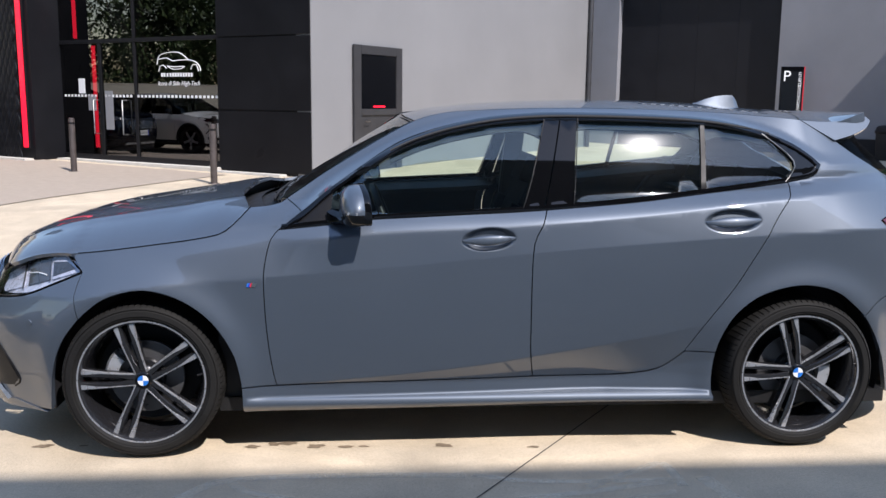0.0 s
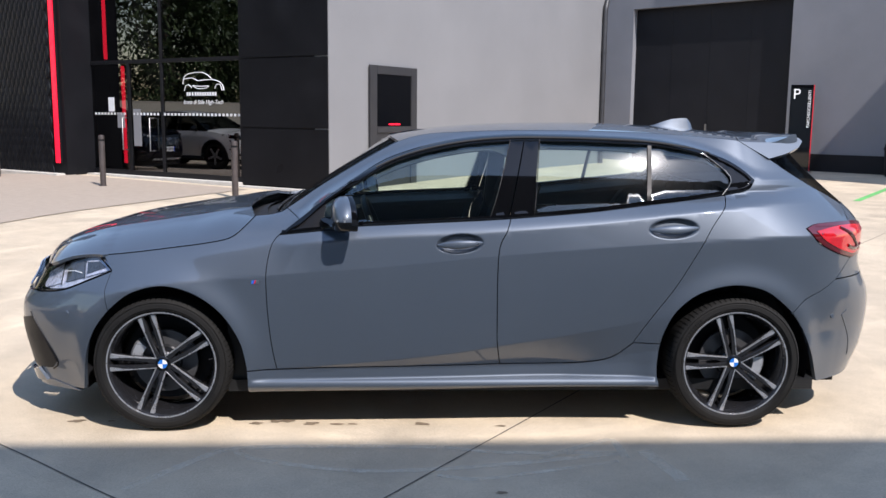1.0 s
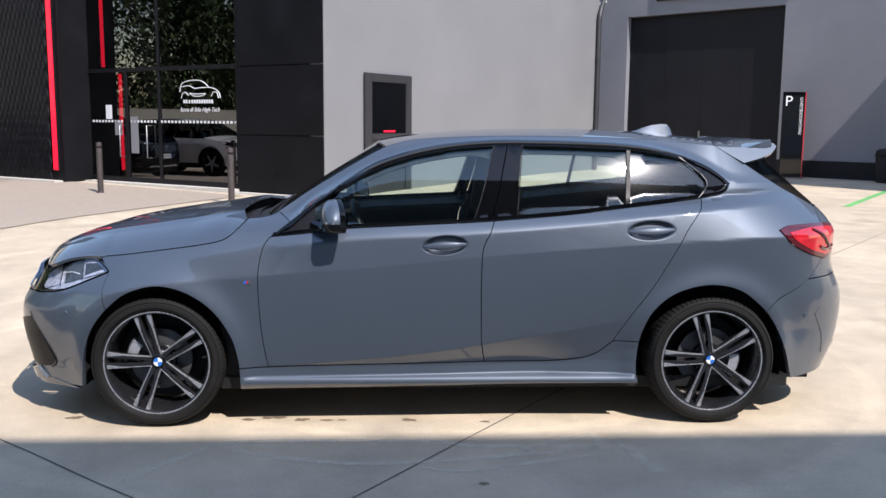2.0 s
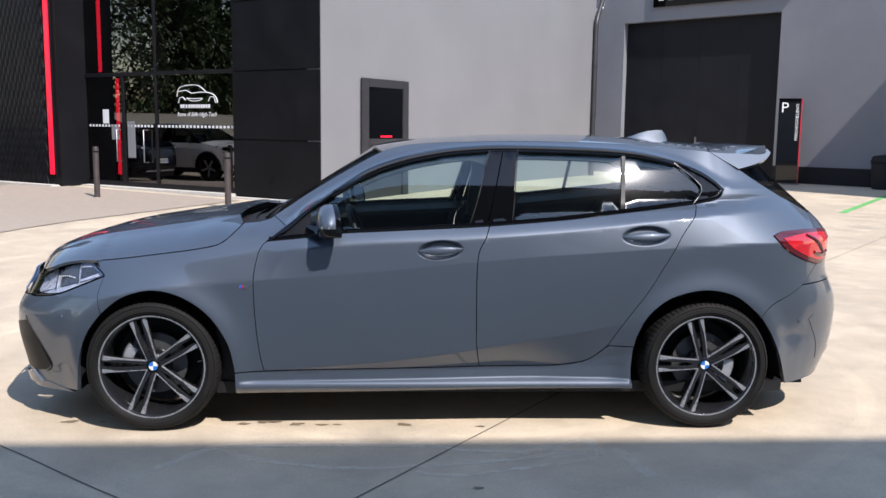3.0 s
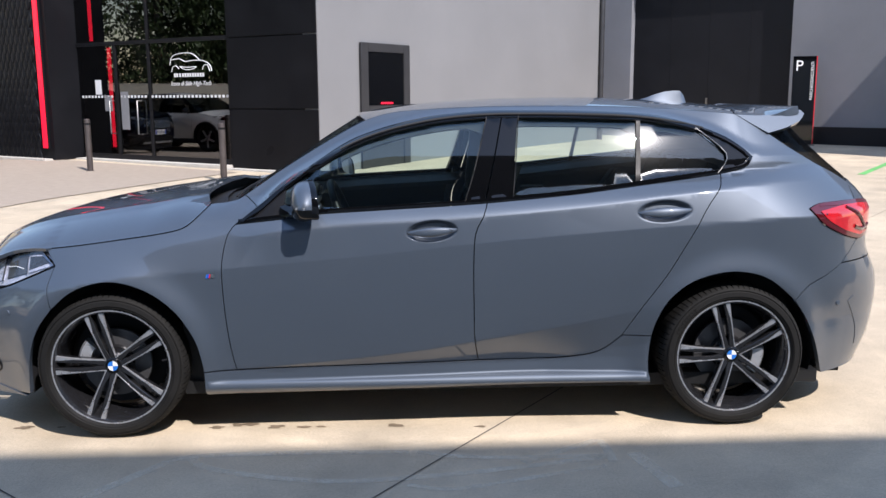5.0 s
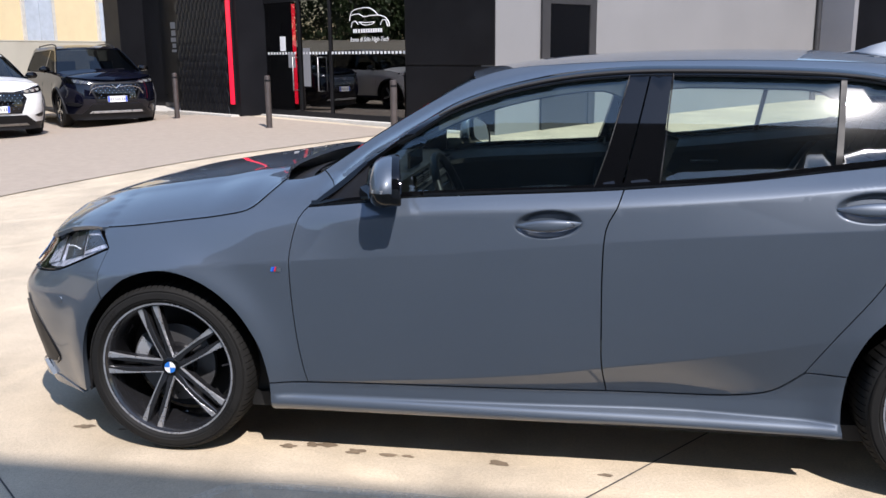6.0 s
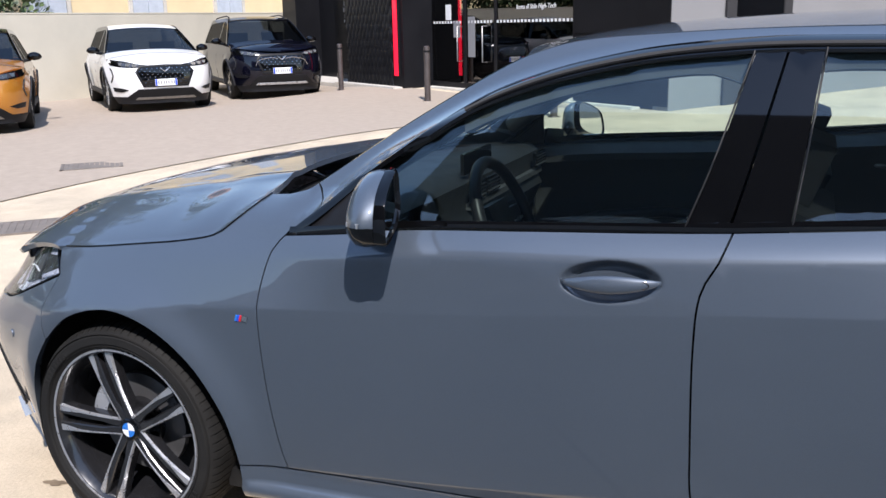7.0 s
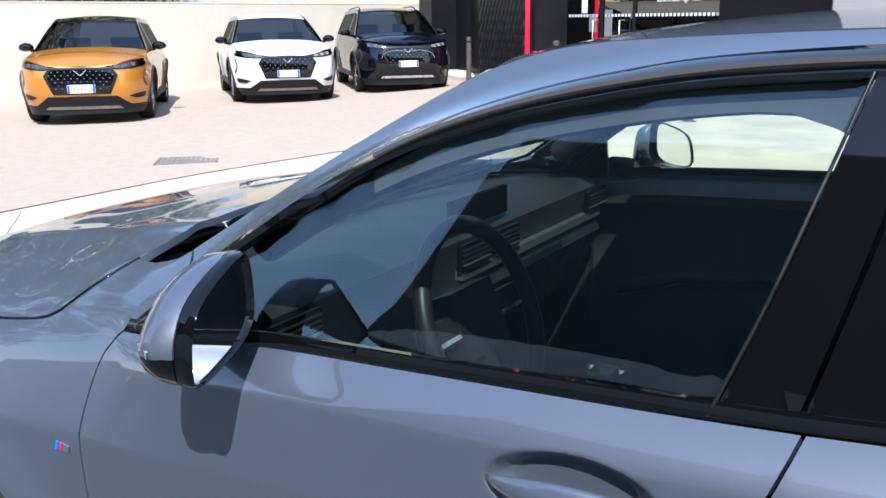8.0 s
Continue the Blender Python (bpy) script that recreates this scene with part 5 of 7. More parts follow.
        sheet("side_skirt", skirt, skirt_skin, PAINT, car, "sculpted side skirt", 0.018, 0.0015, 0.02, 0.0, (side,))
        # wheel housings
        for hx in (-HUB_X, HUB_X):
            bm = bmesh.new()
            prof = []
            for k in range(25):
                a = radians(-20 + 220 * k / 24)
                prof.append((hx + 0.385 * math.cos(a), HUB_Z + 0.385 * math.sin(a)))
            rows = [[bm.verts.new((x, -y * side, z)) for y in (0.80, 0.60)] for x, z in prof]
            for p, q in zip(rows, rows[1:]):
                bm.faces.new((p[0], p[1], q[1], q[0]))
            bm.faces.new([r[1] for r in rows])
            part("wheel_housing", bm, PLASTIC, car, "black wheel-arch liner")
        lamp_front(car, side)
        door_mirror(car, side)
        # tail lamp
        tl = loop(LAMP_R_LOW, LAMP_R_TOP, [(1.975, 0.974), (2.13, 0.965)], [(2.13, 0.965), (2.16, 0.90), (2.12, 0.815)], [(2.12, 0.815), (1.975, 0.803)])
        t = sheet("tail_light", tl, skin, DARK_RED, car, "red tail light with a dark rim", 0.025, 0.002, 0.02, 0.006, (side,))
        sheet("bright_lens", loop([(1.985, 0.822), (1.86, 0.852), (1.755, 0.896), (1.70, 0.938)], [(1.70, 0.938), (1.84, 0.955), (1.975, 0.957)], [(1.975, 0.957), (2.115, 0.950)], [(2.115, 0.950), (2.14, 0.90), (2.105, 0.835)], [(2.105, 0.835), (1.985, 0.822)]), skin, RED_LENS, t, "bright red lens", 0.025, 0.0, 0.004, 0.009, (side,))
        for line in ([(1.86, 0.952), (1.955, 0.918), (2.0, 0.885), (2.06, 0.845)], [(1.93, 0.865), (2.0, 0.850), (2.09, 0.862)]):
            bm = bmesh.new()
            pts = [skin(u, z) for u, z in curve(line)]
            tube(bm, [(x + 0.003, (y - 0.009) * side, z) for x, y, z in pts], 0.009, 6)
            part("light_bar", bm, DARK_RED, t, "dark red light bar", smooth=60)
        top = loop([(1.70, 0.958), (1.975, 0.955), (2.12, 0.945)], [(2.12, 0.945), (2.125, 0.962)], [(2.125, 0.962), (1.975, 0.972), (1.71, 0.969)], [(1.71, 0.969), (1.70, 0.958)])
        sheet("lamp_edge", top, skin, DARK_RED, t, "", 0.03, 0.0, 0.004, 0.008, (side,))
        # reflector slot and grooves of the bumpers
        intake = loop([(-2.035, 0.510), (-2.10, 0.500), (-2.27, 0.470)], [(-2.27, 0.470), (-2.27, 0.258)], [(-2.27, 0.258), (-2.062, 0.248), (-1.931, 0.260)], [(-1.931, 0.260), (-1.886, 0.295)], [(-1.886, 0.295), (-1.952, 0.407), (-2.035, 0.510)])
        it = sheet("air_intake", intake, skin, TRIM_BLACK, car, "black side air intake", 0.03, 0.0, 0.012, 0.003, (side,))
        bm = bmesh.new()
        pts = [skin(u, z) for u, z in curve([(-2.055, 0.530), (-2.02, 0.492), (-1.948, 0.407), (-1.880, 0.295), (-1.925, 0.254)])]
        tube(bm, [(x, (y - 0.001) * side, z) for x, y, z in pts], 0.004, 6)
        part("intake_edge", bm, TRIM_BLACK, it, smooth=60)
        slot = loop([(1.93, 0.52), (2.02, 0.40), (2.05, 0.30)], [(2.05, 0.30), (2.085, 0.30)], [(2.085, 0.30), (2.06, 0.42), (1.965, 0.545)], [(1.965, 0.545), (1.93, 0.52)])
        sheet("bumper_vent", slot, skin, PAINT, car, "shallow vent in the rear bumper", 0.03, 0.0, 0.003, 0.0025, (side,))
        for u, z in ((-1.78, 0.545), (1.86, 0.52)):
            x, y, _ = skin(u, z)
            bm = bmesh.new()
            lathe(bm, [(0.001, -0.003), (0.011, -0.003), (0.0125, 0.0), (0.0125, 0.004)], 20)
            q = part("parking_sensor", bm, PAINT, car, "round parking sensor", smooth=40)
            q.matrix_basis = pose(x, y * side, z, 0, 0, (math.degrees(math.atan2(skin(u + 0.01, z)[1] - skin(u - 0.01, z)[1], skin(u + 0.01, z)[0] - skin(u - 0.01, z)[0])) * side) + (0 if side > 0 else 180))
    # bumpers, bonnet, tailgate, roof and screens cross the car
    zs = [0.17 + 0.043 * k for k in range(11)]
    fb = loop(ARCH_F2, [(-1.717, 0.182), (-1.863, 0.172), (-2.1, 0.165), (nose_u(0.17), 0.17)], [(nose_u(z), z) for z in zs], [(nose_u(0.60), 0.60), (-2.2, 0.610), (-2.05, 0.622)], [(-2.05, 0.622), (-1.986, 0.622), (-1.814, 0.645), (-1.68, 0.691), (-1.559, 0.740)], [(-1.559, 0.740), (-1.575, 0.66), (-1.56, 0.572)])
    sheet("front_bumper", fb, skin, PAINT, car, "front bumper", 0.025, 0.0018, 0.02, 0.0, both)
    zs = [0.60 + 0.015 * k for k in range(10)]
    gr = loop([(-2.05, 0.626), (-2.2, 0.612), (nose_u(0.602), 0.602)], [(nose_u(z), z) for z in zs], [(nose_u(0.735), 0.735), (-2.2, 0.722), (-2.04, 0.702)], [(-2.04, 0.702), (-2.05, 0.626)])
    g = sheet("grille", gr, skin, GLOSS_BLACK, car, "black twin grille", 0.03, 0.003, 0.02, -0.01, both)
    for sd in both:
        for k in range(9):
            u = -2.17 - 0.033 * k
            bm = bmesh.new()
            tube(bm, [(x - 0.004, y * sd, z) for x, y, z in (skin(u, 0.625 + 0.011 * j) for j in range(9))], 0.004, 6)
            part("grille_bar", bm, CHROME, g)
    low = loop([(-2.19, 0.27), (nose_u(0.26), 0.26)], [(nose_u(z), z) for z in (0.26, 0.31, 0.36, 0.41, 0.46)], [(nose_u(0.46), 0.46), (-2.22, 0.45)], [(-2.22, 0.45), (-2.19, 0.27)])
    sheet("lower_intake", low, skin, TRIM_BLACK, car, "black lower air intake", 0.03, 0.0, 0.012, 0.003, both)
    lipl = loop([(-1.74, 0.168), (-2.1, 0.155), (nose_u(0.16), 0.16)], [(nose_u(0.16), 0.16), (nose_u(0.19), 0.19)], [(nose_u(0.19), 0.19), (-2.1, 0.186), (-1.93, 0.196)], [(-1.93, 0.196), (-1.74, 0.168)])
    sheet("front_lip", lipl, skin, PAINT, car, "front lip under the bumper", 0.03, 0.0, 0.02, 0.004, both)
    for sd in both:
        bl = loop([(-1.97, 0.190), (-2.07, 0.178), (-2.24, 0.174)], [(-2.24, 0.174), (-2.25, 0.212)], [(-2.25, 0.212), (-2.12, 0.226), (-2.04, 0.244)], [(-2.04, 0.244), (-1.97, 0.190)], gap=0.03)
        sheet("lip_blade", bl, lambda u, z: (lambda p: (p[0] - 0.012, p[1] - 0.004, p[2]))(skin(u, z)), PAINT, car, "blade at the corner of the front lip", 0.03, 0.0, 0.022, 0.006, (sd,))
    tails = [0.71 - 0.053 * k for k in range(11)]
    rb = loop(ARCH_R2, [(1.815, 0.185), (1.95, 0.190), (2.2, 0.20), (tail_u(0.18), 0.18)], [(tail_u(z), z) for z in tails[::-1]], [(tail_u(0.71), 0.713), (2.1, 0.710), (1.85, 0.703)], [(1.85, 0.703), (1.763, 0.655), (1.659, 0.608), (1.60, 0.552)])
    sheet("rear_bumper", rb, skin, PAINT, car, "rear bumper", 0.025, 0.0018, 0.02, 0.0, both)
    df = loop([(2.28, 0.20), (tail_u(0.2), 0.2)], [(tail_u(z), z) for z in (0.2, 0.25, 0.30, 0.34)], [(tail_u(0.34), 0.34), (2.3, 0.33)], [(2.3, 0.33), (2.28, 0.20)])
    sheet("diffuser", df, skin, TRIM_BLACK, car, "black diffuser", 0.03, 0.0, 0.012, 0.004, both)
    tg = loop([(1.856, 0.706), (2.1, 0.712), (tail_u(0.716), 0.716)], [(tail_u(0.716 + 0.03 * k), 0.716 + 0.03 * k) for k in range(12)], [(tail_u(1.046), 1.046), (2.1, 1.05), (2.022, 1.046)], [(2.022, 1.046), (1.978, 0.974)], [(1.978, 0.974), (2.13, 0.965)], [(2.13, 0.965), (2.162, 0.90), (2.122, 0.813)], [(2.122, 0.813), (1.977, 0.803)], [(1.977, 0.803), (1.856, 0.706)])
    sheet("tailgate", tg, skin, PAINT, car, "closed tailgate", 0.03, 0.002, 0.02, 0.0, both)
    rw = loop([(2.02, 1.052), (2.1, 1.055), (tail_u(1.05), 1.05)], [(tail_u(1.05 + 0.03 * k), 1.05 + 0.03 * k) for k in range(9)], [(tail_u(1.29), 1.29), (1.8, 1.292), (1.60, 1.274), (1.548, 1.272)], HATCH_SEAM[2:5], [(1.95, 1.075), (2.02, 1.052)])
    sheet("rear_screen", rw, skin, DARK_GLASS, car, "dark tinted rear screen", 0.04, 0.003, 0.006, -0.002, both)
    hl = loop([(-1.618, 1.0), (-1.3, 1.0), (-1.03, 1.0), (-0.975, 1.0), (-0.928, 1.0)], [(-0.928, 1.0), (-0.948, 0.8), (-1.00, 0.4), (-1.015, 0.0)], [(-1.015, 0.0), (-1.00, -0.4), (-0.948, -0.8), (-0.928, -1.0)], [(-0.928, -1.0), (-1.03, -1.0), (-1.3, -1.0), (-1.618, -1.0), (-2.053, -1.0)], [(-2.053, -1.0), (-2.053, 1.0)], [(-2.053, 1.0), (-1.618, 1.0)], gap=0.03)
    for sd in both:
        bm = bmesh.new()
        tube(bm, [(x, (y - 0.0005) * sd, z + 0.001) for x, y, z in (skin(u, q) for u, q in curve(HOOD_SEAM))], 0.0024, 6)
        part("bonnet_gap", bm, GLOSS_BLACK, car, smooth=60)
    sheet("bonnet", hl, hood_skin, PAINT, car, "smooth bonnet with two faint ribs", 0.04, 0.002, 0.015)
    ws = loop([(-0.995, 0.0), (-0.5, -0.01), (0.0, -0.01), (0.5, -0.01), (0.995, 0.0)], [(0.995, 0.0), (0.995, 1.0)], [(0.995, 1.0), (-0.995, 1.0)], [(-0.995, 1.0), (-0.995, 0.0)], gap=0.04)
    screen = sheet("windscreen", ws, screen_skin, SCREEN_GLASS, car, "raked windscreen", 0.05, 0.0, 0.005)
    band("screen_border", ws, screen_skin, 0.03, GLOSS_BLACK, screen, "", 0.001, 0.006)
    rf = loop([(-0.258, -0.995), (-0.295, -0.6), (-0.307, 0.0), (-0.295, 0.6), (-0.258, 0.995)], [(-0.258, 0.995), (1.0, 0.995), (1.405, 0.995)], [(1.405, 0.995), (1.46, 0.6), (1.475, 0.0), (1.46, -0.6), (1.405, -0.995)], [(1.405, -0.995), (1.0, -0.995), (-0.258, -0.995)], gap=0.03)
    sheet("roof", rf, roof_skin, PAINT, car, "roof panel", 0.04, 0.001, 0.012)
    # spoiler with side blades
    sp = loop([(1.41, -0.99), (1.465, -0.6), (1.48, 0.0), (1.465, 0.6), (1.41, 0.99)], [(1.41, 0.99), (1.60, 1.0), (1.715, 0.985)], [(1.715, 0.985), (1.745, 0.6), (1.755, 0.0), (1.745, -0.6), (1.715, -0.985)], [(1.715, -0.985), (1.60, -1.0), (1.41, -0.99)], gap=0.03)
    def wing_skin(x, s):
        a, b, c = roof_skin(x, s)
        return a, b, c + 0.055 * step(1.55, 1.75, x) * (0.35 + 0.65 * abs(s) ** 3)
    spoiler = sheet("roof_spoiler", sp, wing_skin, PAINT, car, "roof spoiler over the rear screen", 0.03, 0.002, 0.035)
    under = lambda x, s: (lambda p: (p[0], p[1], p[2] - 0.034))(wing_skin(x, -s))
    sheet("spoiler_underside", sp, under, GLOSS_BLACK, spoiler, "", 0.05, 0.0, 0.0)
    blade = loop([(1.41, 1.350), (1.56, 1.345), (1.735, 1.368)], [(1.735, 1.368), (1.752, 1.350), (1.722, 1.318)], [(1.722, 1.318), (1.65, 1.290), (1.552, 1.266)], [(1.552, 1.266), (1.471, 1.312), (1.41, 1.350)])
    for sd in both:
        sheet("spoiler_blade", blade, lambda x, z: (x, -(side_width(1.42, z) + 0.003 - 0.16 * (x - 1.42)), z), PAINT, spoiler, "", 0.03, 0.001, 0.03, 0.0, (sd,))
    # antenna fin
    bm = bmesh.new()
    rows = []
    for x, h, w in ((1.12, 0.004, 0.006), (1.15, 0.014, 0.015), (1.19, 0.032, 0.020), (1.24, 0.050, 0.023), (1.29, 0.060, 0.023), (1.325, 0.062, 0.020), (1.345, 0.040, 0.020), (1.36, 0.004, 0.010)):
        z = lerp_table(x, ROOF_MID) - 0.004
        rows.append([bm.verts.new((x, w * a, z + h * b)) for a, b in ((-1.15, -0.1), (-0.8, 0.25), (-0.35, 0.75), (-0.1, 1.0), (0.1, 1.0), (0.35, 0.75), (0.8, 0.25), (1.15, -0.1))])
    for p, q in zip(rows, rows[1:]):
        for i in range(7):
            bm.faces.new((p[i], p[i + 1], q[i + 1], q[i]))
    bm.faces.new(rows[0])
    bm.faces.new(rows[-1])
    bmesh.ops.recalc_face_normals(bm, faces=bm.faces)
    part("antenna_fin", bm, PAINT, car, "body-coloured antenna fin", smooth=50)
    # cowl and wipers
    bm = bmesh.new()
    rows = [[bm.verts.new((x + 0.14 * (y / 0.72) ** 2, y, z)) for x, z in ((-1.10, 0.925), (-1.02, 0.945), (-0.95, 0.968))] for y in [-0.66 + 0.132 * k for k in range(11)]]
    for p, q in zip(rows, rows[1:]):
        for i in range(2):
            bm.faces.new((p[i], p[i + 1], q[i + 1], q[i]))
    bmesh.ops.recalc_face_normals(bm, faces=bm.faces)
    cowl = part("cowl", bm, PLASTIC, car, "black cowl under the windscreen", smooth=50)
    for y0, y1 in ((0.55, 0.0), (0.03, -0.50)):
        bm = bmesh.new()
        pts = []
        for k in range(9):
            f = k / 8
            x, y, z = screen_skin((y0 + (y1 - y0) * f) / 0.74, 0.0 + 0.05 * f)
            pts.append((x - 0.006, y, z + 0.007))
        tube(bm, pts, 0.005, 6)
        part("wiper", bm, TRIM_BLACK, car, "black wiper arm and blade", smooth=50)
    # badges of nose and tail
    for x, z, r in ((-2.025, 0.775, 0.034),):
        bm = bmesh.new()
        lathe(bm, [(0.001, -0.004), (r * 0.7, -0.004), (r, -0.001), (r, 0.006)], 32, "x")
        b = part("bonnet_badge", bm, GLOSS_BLACK, car, "round blue and white badge", smooth=40)
        b.matrix_basis = pose(x + 0.008, 0, z - 0.002, 0, 48, 0)
        for k in range(4):
            bm = bmesh.new()
            vs = [bm.verts.new((-0.0052, 0, 0))] + [bm.verts.new((-0.0052, r * 0.62 * math.cos(radians(90 * k + a)), r * 0.62 * math.sin(radians(90 * k + a)))) for a in range(0, 91, 15)]
            bm.faces.new(vs)
            part("badge_quarter", bm, BLUE if k % 2 else WHITE, b)
    boxed("under_tray", (-1.95, 1.95, -0.60, 0.60, 0.15, 0.17), PLASTIC, car, "black under-body tray")
    cabin(car)
    for x, y, far in ((-HUB_X, -0.785, False), (HUB_X, -0.785, False), (-HUB_X, 0.785, True), (HUB_X, 0.785, True)):
        make_wheel("wheel", car, pose(x, y, HUB_Z, 0, 0, 180 if far else 0))
    return car


hatchback(Matrix.Identity(4))

# ---- the three parked crossovers ----
def plain_wheel(parent, m, r, rim_mat):
    w = new("wheel")
    w.parent, w.matrix_basis = parent, m
    bm = bmesh.new()
    lathe(bm, [(r * 0.70, -0.09), (r * 0.76, -0.108), (r * 0.88, -0.112), (r * 0.96, -0.10), (r, -0.07), (r, 0.07), (r * 0.96, 0.10), (r * 0.7, 0.1)], 48)
    part("tyre", bm, RUBBER, w, "", 40)
    bm = bmesh.new()
    lathe(bm, [(r * 0.72, -0.088), (r * 0.70, -0.10), (r * 0.67, -0.095), (r * 0.62, -0.04), (r * 0.5, 0.02), (0.001, 0.03)], 40)
    part("rim", bm, RIM_BLACK, w, "", 40)
    for k in range(5):
        bm = bmesh.new()
        box(bm, 0.03, r * 0.68, -0.098, -0.075, -0.028, 0.028, Matrix.Rotation(radians(90 + 72 * k), 4, "Y"))
        part("spoke", bm, rim_mat, w, "", None, 0.005)
    bm = bmesh.new()
    lathe(bm, [(0.001, -0.104), (0.05, -0.102), (0.062, -0.09), (0.062, -0.05)], 24)
    part("hub", bm, rim_mat, w, "", 40)


def crossover(m, label, paint, roof_paint, length, width, height, base, rails=False, chrome=True):
    """A five-door crossover, nose at -x, standing on z = 0."""
    car = thing("parked_crossover", m, label, "car", "parked crossovers by the low wall")
    p, half = width / 2, length / 2
    fx, rx = -half + 0.66, half - 0.55
    belt, cowl = height * 0.655, -half + 1.13
    hub, wr = base / 2 - 0.0, 0.34
    hx_f, hx_r = -half + 0.86, -half + 0.86 + base
    nose = [(0.2, -half + 0.10), (0.4, -half + 0.015), (0.55, -half), (0.75, -half + 0.03), (0.85, -half + 0.07), (0.95, -half + 0.15), (1.1, -half + 0.3)]
    tail = [(0.2, half - 0.06), (0.5, half), (0.8, half - 0.02), (1.0, half - 0.06), (height, half - 0.45)]
    waist = [(0.2, p - 0.06), (0.45, p - 0.015), (0.62, p), (0.8, p - 0.015), (belt, p - 0.075), (height - 0.08, p - 0.265), (height, p - 0.31)]
    def wide(x, z):
        w = lerp_table(z, waist)
        for h in (hx_f, hx_r):
            r = math.hypot(x - h, z - wr)
            w += 0.018 * math.exp(-((r - 0.41) / 0.08) ** 2)
        return w - 0.02 * max(0.0, abs(x) - 1.2)
    def coat(u, z):
        if u < fx:
            a = fx - lerp_table(z, nose)
            th = min(math.pi / 2, (fx - u) / a)
            x = fx - a * math.sin(th)
            return x, -wide(x, z) * max(0, math.cos(th)) ** 0.5, z
        if u > rx:
            a = lerp_table(z, tail) - rx
            th = min(math.pi / 2, (u - rx) / a)
            x = rx + a * math.sin(th)
            return x, -wide(x, z) * max(0, math.cos(th)) ** 0.4, z
        return u, -wide(u, z), z
    def nu(z):
        return fx - (fx - lerp_table(z, nose)) * math.pi / 2
    def tu(z):
        return rx + (lerp_table(z, tail) - rx) * math.pi / 2
    def face(a, z):
        """The nose by its breadth a, which grows to the near flank."""
        k = min(0.999, abs(a) / wide(fx - 0.3, z))
        th = math.acos(k ** 2)
        return fx - (fx - lerp_table(z, nose)) * math.sin(th), -a, z
    def arch(h, r=0.40):
        return [(h + r * math.cos(radians(a)), wr + r * math.sin(radians(a))) for a in range(-10, 191, 20)]
    both = (1, -1)
    up = 0.06 if rails else 0.0
    def high(line):
        return [(a, z + up) for a, z in line]
    lip = 0.79 + up
    top_f = [(cowl, belt - 0.01), (cowl - 0.2, belt - 0.035), (fx, belt - 0.075), (fx - 0.3, 0.885 + up), (nu(lip), lip)]
    flank = loop([(nu(0.27), 0.27), (fx - 0.2, 0.27), (hx_f - 0.40, 0.27)], arch(hx_f)[::-1], [(hx_f + 0.40, 0.25), (hx_r - 0.40, 0.25)], arch(hx_r)[::-1], [(hx_r + 0.41, 0.27), (tu(0.3), 0.3)],
                 [(tu(0.3 + 0.07 * k), 0.3 + 0.07 * k) for k in range(int((belt - 0.3) / 0.07) + 1)], [(tu(belt - 0.02), belt), (rx, belt), (0.3, belt), (cowl, belt - 0.01)], top_f, [(nu(lip - 0.06 * k), lip - 0.06 * k) for k in range(9)], gap=0.05)
    body = sheet("body", flank, coat, paint, car, "painted body panels", 0.05, 0.0, 0.03, 0.0, both)
    # bonnet
    def lid(x, s):
        z = lerp_table(x, [(-half + 0.04, lip - 0.01), (-half + 0.12, lip + 0.045), (fx - 0.3, 0.885 + up), (fx, belt - 0.075), (cowl - 0.2, belt - 0.035), (cowl + 0.05, belt)])
        y = wide(x, z) if x > fx else abs(coat(fx - math.asin(min(1, (fx - x) / (fx - lerp_table(z, nose)))) * (fx - lerp_table(z, nose)), z)[1])
        return x, s * y, z + 0.075 * (1 - abs(s) ** 2.2) * step(-half, -half + 0.5, x) + 0.01
    b = loop([(-half + 0.05, -0.99), (-half + 0.05, 0.99)], [(-half + 0.05, 0.99), (cowl + 0.02, 0.99)], [(cowl + 0.02, 0.99), (cowl - 0.06, 0.5), (cowl - 0.09, 0), (cowl - 0.06, -0.5), (cowl + 0.02, -0.99)], [(cowl + 0.02, -0.99), (-half + 0.05, -0.99)], gap=0.06)
    sheet("bonnet", b, lid, paint, car, "", 0.06, 0.002, 0.02)
    # cabin: screen, roof, side glass
    r0, r1 = cowl + 0.80, half - 0.62
    def pane_side(u, z):
        x, y, z = coat(u, z)
        return x, y + 0.006, z
    glass = loop([(cowl + 0.10, belt + 0.005), (0.4, belt + 0.005), (half - 0.50, belt + 0.03)], [(half - 0.50, belt + 0.03), (half - 0.72, height - 0.14)], [(half - 0.72, height - 0.14), (0.2, height - 0.105), (r0 + 0.05, height - 0.115), (r0 - 0.22, height - 0.2), (cowl + 0.10, belt + 0.005)], gap=0.05)
